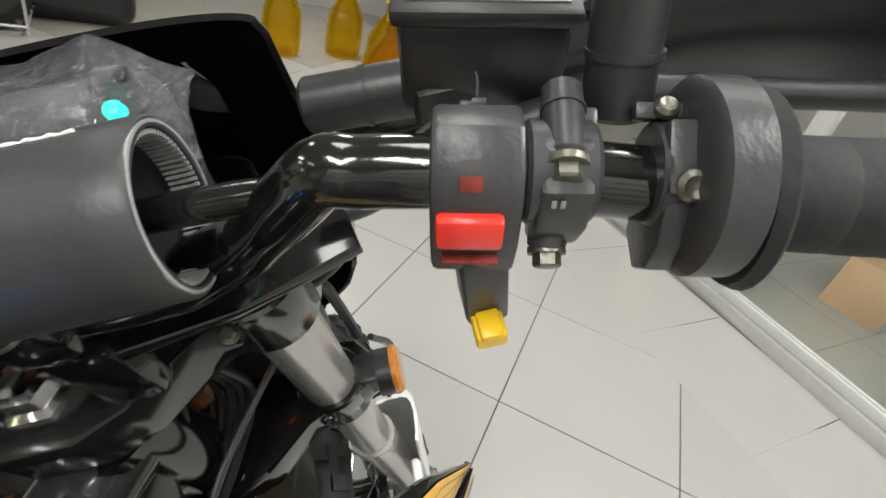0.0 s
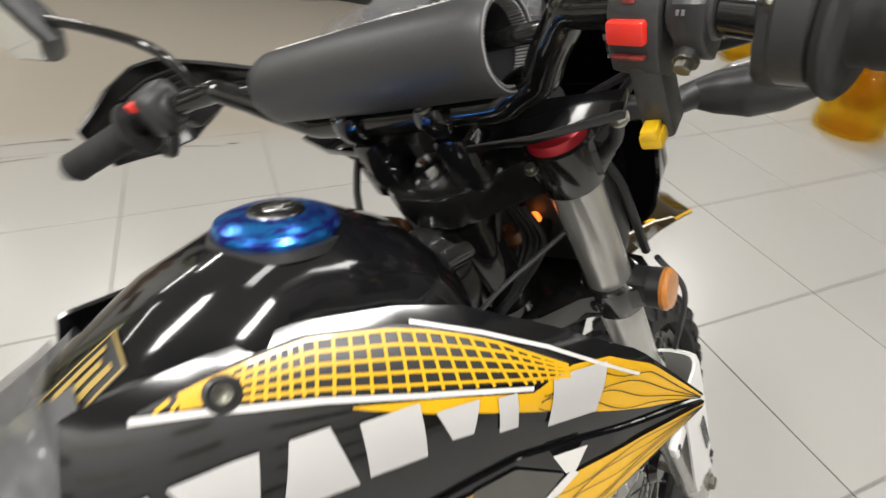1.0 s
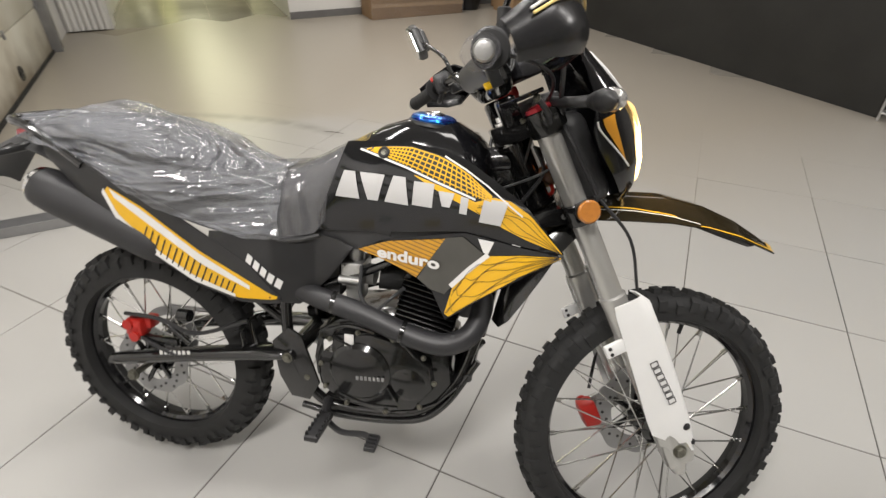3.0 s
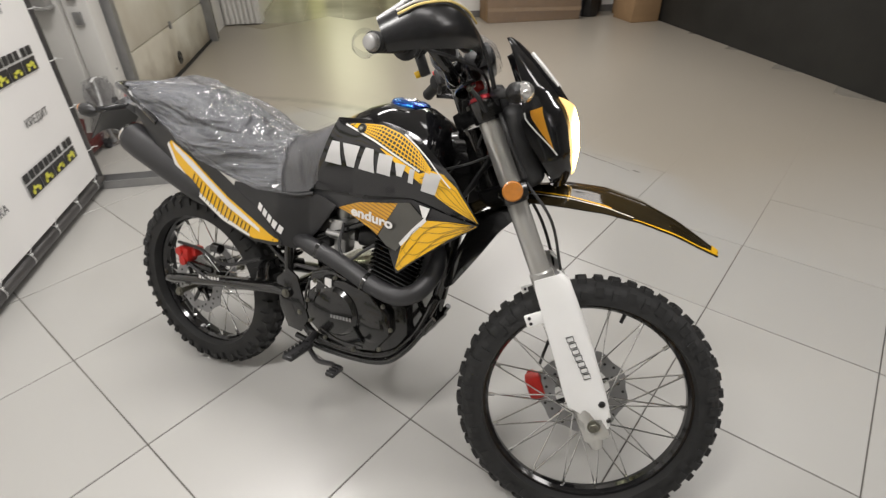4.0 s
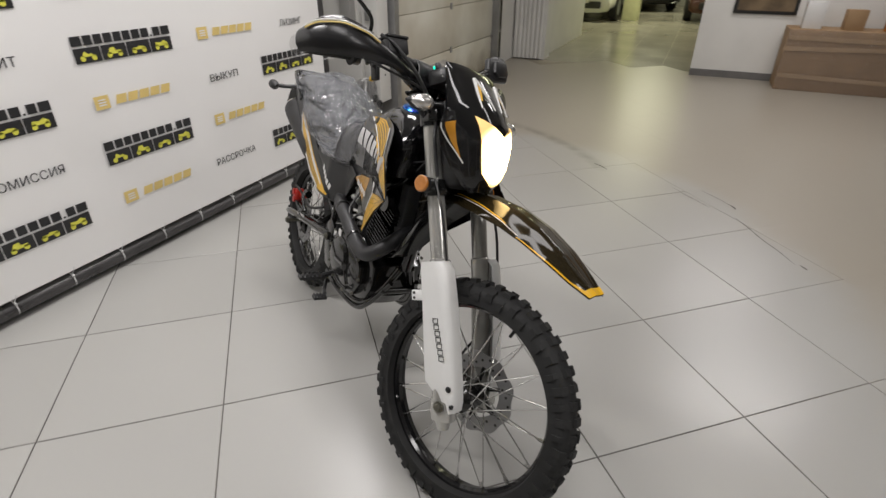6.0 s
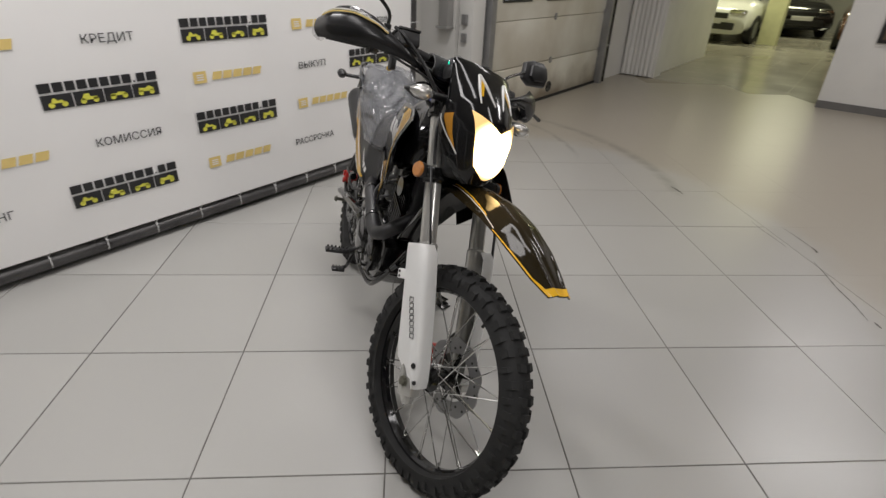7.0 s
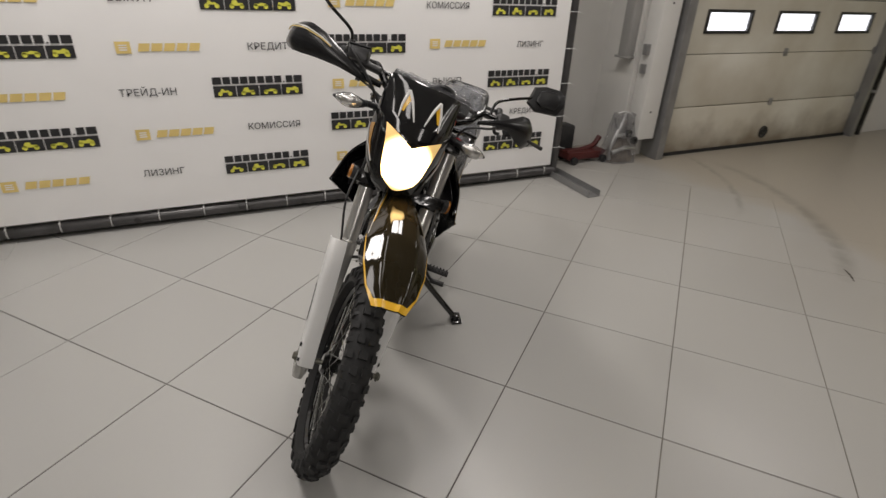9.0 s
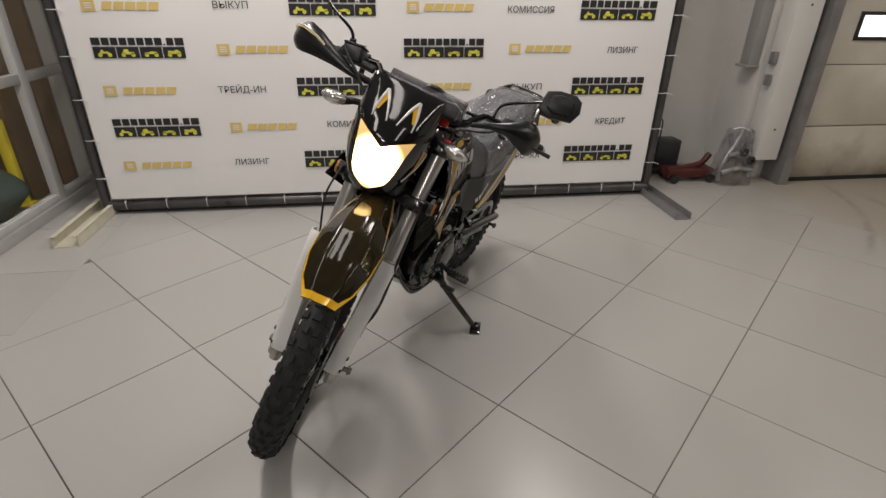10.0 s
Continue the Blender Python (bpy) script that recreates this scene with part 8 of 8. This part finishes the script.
# back of the headlight: bucket and relay behind the mask
bm = B()
box(bm, (0.100, MASK_MID, -0.150), (0.070, 0.170, 0.200), 0.03, seg=3)
box(bm, (0.070, MASK_MID, -0.030), (0.070, 0.150, 0.060), 0.015)
fpart("headlight_bucket", bm, MATT_BLACK, label="matt black headlight bucket")
bm = B()
lathe(bm, (0.046, -0.023, -0.185), (-0.2, 0, 1), [(0, 0.0), (0.002, 0.012), (0.016, 0.018), (0.036, 0.017), (0.044, 0.010), (0.045, 0.0)], 20)
fpart("flasher_relay", bm, RELAY, label="brown plastic flasher relay")

# headlight mask
MASK = [(-0.268, 0.176, 0.036, 0.145), (-0.245, 0.198, 0.068, 0.142), (-0.20, 0.222, 0.096, 0.130), (-0.14, 0.238, 0.116, 0.114), (-0.10, 0.240, 0.122, 0.112), (-0.05, 0.226, 0.122, 0.138), (0.0, 0.204, 0.120, 0.140), (0.04, 0.184, 0.118, 0.140), (0.068, 0.168, 0.117, 0.140), (0.076, 0.160, 0.114, 0.138)]
MASK_Y = -0.046


def mask_at(z, u, off=0.0):
    """A place on the headlight mask: z along the axis, u across from -1 to 1."""
    q = np.array(MASK)
    front, hw, back = (float(np.interp(z, q[:, 0], q[:, i])) for i in (1, 2, 3))
    a = u * math.pi / 2
    x = back + (front - back + off) * math.cos(a) ** 1.15
    y = (hw + off) * math.copysign(abs(math.sin(a)) ** 0.85, a)
    return (x, MASK_Y + y, z)


def mask_u(z, y):
    """The u at which the mask lies y to the side of its middle."""
    q = np.array(MASK)
    hw = float(np.interp(z, q[:, 0], q[:, 2]))
    return math.copysign(math.asin(min(1, abs(y) / hw) ** (1 / 0.85)) * 2 / math.pi, y)


bm = B()
grid_sheet(bm, [[mask_at(z, u) for u in np.linspace(-1, 1, 41)] for z in np.linspace(-0.268, 0.076, 34)], 0.004)
mask = fpart("headlight_mask", bm, GLOSS_BLACK, label="gloss black headlight mask with yellow flashes", sharp=60)
bm = B()
rows = []
for k in np.linspace(0, 1, 15):
    row = []
    for v in np.linspace(-1, 1, 25):
        top = -0.128 + 0.052 * abs(v) ** 1.1
        z = -0.254 + 0.030 * abs(v) ** 2.5 * (1 - k) + (top + 0.254) * k
        hwz = float(np.interp(z, [-0.254, -0.235, -0.20, -0.15, -0.11, -0.074], [0.026, 0.042, 0.058, 0.068, 0.076, 0.084]))
        row.append(mask_at(z, mask_u(z, v * hwz), 0.006))
    rows.append(row)
grid_sheet(bm, rows, 0.003)
part("headlight_lens", bm, HEAD_LENS, mask, "lit headlight lens")
for s in (-1, 1):
    bm = B()
    legs = [(0.062, -0.052), (0.060, -0.01), (0.050, 0.036), (0.034, 0.004), (0.016, -0.052)]
    tube(bm, [mask_at(z, mask_u(z, s * y), 0.0012) for y, z in legs[:3]], [0.0020, 0.0044, 0.0056], 6, 4)
    tube(bm, [mask_at(z, mask_u(z, s * y), 0.0012) for y, z in legs[2:]], [0.0056, 0.0048, 0.0020], 6, 4)
    part("white_chevron", bm, WHITE_DECAL, mask)
    bm = B()
    grid_sheet(bm, [[mask_at(z, mask_u(z, s * (y0 + (y1 - y0) * k)), 0.0016) for k in np.linspace(0, 1, 5)] for z, y0, y1 in ((0.026, 0.047, 0.051), (0.008, 0.040, 0.055), (-0.010, 0.046, 0.057), (-0.030, 0.052, 0.059))])
    part("yellow_flash", bm, YELLOW, mask)
    bm = B()
    grid_sheet(bm, [[mask_at(-0.085 - 0.10 * k, s * (0.88 - 0.17 * j * (1 - k) - 0.16 * k), 0.002) for j in np.linspace(0, 1, 6)] for k in np.linspace(0, 1, 10)])
    part("side_flash", bm, ORANGE_DECAL, mask)
    for a, b in (((-0.085, 0.96), (-0.195, 0.70)),):
        bm = B()
        tube(bm, [mask_at(a[0] + (b[0] - a[0]) * k, s * (a[1] + (b[1] - a[1]) * k), 0.002) for k in np.linspace(0, 1, 10)], 0.0019, 6, 0)
        part("white_line", bm, WHITE_DECAL, mask)

# front mudguard
FEN = [(-0.06, -0.25, 0.056, 0.02), (0.02, -0.238, 0.0627, 0.03), (0.1, -0.246, 0.0683, 0.045), (0.19, -0.273, 0.0858, 0.058), (0.27, -0.314, 0.0936, 0.058), (0.34, -0.37, 0.1001, 0.05), (0.4, -0.438, 0.0962, 0.036), (0.442, -0.5, 0.078, 0.022), (0.473, -0.549, 0.0494, 0.008)]


def fender_at(t, u, off=0.0):
    q = np.array(FEN)
    k = np.linspace(0, 1, len(FEN))
    x, z, hw, drop = (float(np.interp(t, k, q[:, i])) for i in range(4))
    x1, z1 = (float(np.interp(min(1, t + 0.05), k, q[:, i])) for i in (0, 1))
    x0, z0 = (float(np.interp(max(0, t - 0.05), k, q[:, i])) for i in (0, 1))
    d = math.hypot(x1 - x0, z1 - z0)
    nx_, nz_ = -(z1 - z0) / d, (x1 - x0) / d
    h = off - drop * abs(u) ** 1.9 + 0.006 * math.exp(-(abs(u) - 0.45) ** 2 / 0.02)
    return (x + nx_ * h, hw * u * (1 - 0.06 * u * u), z + nz_ * h)


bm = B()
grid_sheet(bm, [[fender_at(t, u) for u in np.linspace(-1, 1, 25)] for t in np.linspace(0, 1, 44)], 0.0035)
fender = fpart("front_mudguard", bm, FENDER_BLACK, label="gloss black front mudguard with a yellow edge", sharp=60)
REAR_FLAP = [(0.070, -0.245, 0.0600, 0.040), (0.020, -0.246, 0.0580, 0.062), (-0.035, -0.268, 0.0560, 0.062), (-0.090, -0.311, 0.0530, 0.056), (-0.140, -0.358, 0.0480, 0.042), (-0.178, -0.402, 0.0400, 0.024), (-0.196, -0.426, 0.0280, 0.008)]
bm = B()
rows = []
for x, z, hw, drop in [[float(np.interp(k, range(len(REAR_FLAP)), [q[i] for q in REAR_FLAP])) for i in range(4)] for k in np.linspace(0, len(REAR_FLAP) - 1, 30)]:
    rows.append([(x + 0.35 * drop * abs(u) ** 2.2, hw * u, z - 0.003 - drop * abs(u) ** 2.2) for u in np.linspace(-1, 1, 19)])
grid_sheet(bm, rows, 0.003)
part("rear_flap", bm, FRAME_BLACK, fender, "black rear flap of the mudguard", sharp=60)
for s in (-1, 1):
    bm = B()
    grid_sheet(bm, [[fender_at(t, s * u, 0.0014) for u in np.linspace(0.975 - 0.050 * max(0, (t - 0.60) / 0.28) - 0.20 * max(0, (t - 0.88) / 0.12), 0.99, 4)] for t in np.linspace(0.60, 0.955, 26)])
    part("yellow_edge", bm, YELLOW, fender, "yellow edge graphic")
    bm = B()
    grid_sheet(bm, [[fender_at(t, s * u, 0.0012) for u in np.linspace(0.62 + 0.25 * (t - 0.24) / 0.3, 0.655 + 0.235 * (t - 0.24) / 0.3, 3)] for t in np.linspace(0.22, 0.52, 14)])
    part("yellow_side_stripe", bm, YELLOW, fender)
    bm = B()
    grid_sheet(bm, [[fender_at(t, s * u, 0.0013) for u in np.linspace(0.71 + 0.22 * (t - 0.24) / 0.36, 0.732 + 0.215 * (t - 0.24) / 0.36, 3)] for t in np.linspace(0.20, 0.60, 14)])
    part("white_side_stripe", bm, WHITE_DECAL, fender)
bm = B()
grid_sheet(bm, [[fender_at(t, u, 0.0016) for u in np.linspace(-0.99, 0.99, 19)] for t in np.linspace(0.950, 0.996, 4)])
part("yellow_tip", bm, YELLOW, fender, "yellow tip of the mudguard")

# front caliper
bm = B()
box(bm, (-0.060, 0.072, -0.805), (0.046, 0.05, 0.072), 0.012)
cyl(bm, (-0.062, 0.095, -0.785), (-0.062, 0.102, -0.785), 0.016)
cyl(bm, (-0.062, 0.095, -0.825), (-0.062, 0.102, -0.825), 0.016)
fpart("front_caliper", bm, CALIPER_RED, label="red front brake caliper")
bm = B()
box(bm, (-0.01, 0.098, -0.81), (0.09, 0.014, 0.06), 0.005)
fpart("caliper_mount", bm, FORK_GREY)

# ---- floor tiles, laid diagonally, with a straight border along the partition ----
GA = radians(41.4)
ta, tb_ = Vector((math.cos(GA), math.sin(GA), 0)), Vector((-math.sin(GA), math.cos(GA), 0))


def tile_mesh(sx, sy, h, worn=0.0012):
    bm = B()
    box(bm, (0, 0, -h / 2), (sx, sy, h), worn, seg=1)
    me = bpy.data.meshes.new("tile")
    bm.to_mesh(me)
    bm.free()
    me.materials.append(TILE)
    return me


BORDER = -2.07
tile_me, dusty_me = tile_mesh(0.5955, 0.5955, 0.006), tile_mesh(0.5996, 0.5996, 0.006, 0.0002)
rng = random.Random(3)
for i in range(-14, 20):
    for j in range(-16, 16):
        c = (ta * (i + 0.5) + tb_ * (j + 0.5)) * 0.6
        if BORDER - 0.38 < c.x < 6.9 and -3.95 < c.y < 3.05:
            filled = math.hypot(c.x - 0.2, c.y - 1.2) > 2.5 and c.x > 0.4
            share("tile", dusty_me if filled else tile_me, floor, Matrix.Translation((c.x, c.y, -0.0005 if filled else rng.uniform(-0.0006, 0.0))) @ Matrix.Rotation(GA + math.pi / 2 * rng.randint(0, 3), 4, "Z"))
edge_me = tile_mesh(0.5962, 0.5962, 0.0075)
for j in range(-7, 6):
    share("tile", edge_me, floor, Matrix.Translation((BORDER - 0.3, 0.10 + (j + 0.5) * 0.6, 0.0015)))
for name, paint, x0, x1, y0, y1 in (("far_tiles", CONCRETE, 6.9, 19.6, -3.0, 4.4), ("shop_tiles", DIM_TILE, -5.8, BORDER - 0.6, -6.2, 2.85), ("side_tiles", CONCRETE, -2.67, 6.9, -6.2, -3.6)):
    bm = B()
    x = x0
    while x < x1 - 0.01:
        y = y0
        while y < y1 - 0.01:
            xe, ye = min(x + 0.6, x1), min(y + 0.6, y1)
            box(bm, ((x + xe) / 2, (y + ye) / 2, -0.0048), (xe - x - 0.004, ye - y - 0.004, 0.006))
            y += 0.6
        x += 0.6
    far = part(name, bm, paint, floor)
    far["kind"] = "stuff"
# rubber scuffs where the sweeping stopped
for pts, w in (([(1.76, -0.865), (1.64, -0.93), (1.50, -1.00), (1.38, -1.075), (1.25, -1.14)], 0.0045), ([(2.13, -0.47), (2.03, -0.55), (1.95, -0.63), (1.86, -0.715)], 0.0035),
               ([(2.15, -0.66), (2.06, -0.75), (1.95, -0.845)], 0.0035), ([(1.97, -0.83), (1.93, -0.86), (1.90, -0.87)], 0.010), ([(1.255, -1.165), (1.235, -1.18), (1.215, -1.195)], 0.008), ([(2.30, 0.02), (2.36, 0.08), (2.40, 0.14)], 0.009)):
    P = curve([(x, y, 0.0009) for x, y in pts], 6)
    bm = B()
    rows = []
    for i, p in enumerate(P):
        d = (P[min(i + 1, len(P) - 1)] - P[max(i - 1, 0)]).normalized()
        side = Vector((-d.y, d.x, 0)) * w * (0.35 + 0.65 * math.sin(math.pi * (i + 0.3) / len(P))) * (0.7 + 0.3 * math.sin(i * 2.1))
        rows.append((bm.verts.new(p + side), bm.verts.new(p - side)))
    for (a, b_), (c, d_) in zip(rows, rows[1:]):
        bm.faces.new((a, c, d_, b_))
    part("scuff_mark", bm, SCUFF, floor, "dark rubber scuff")
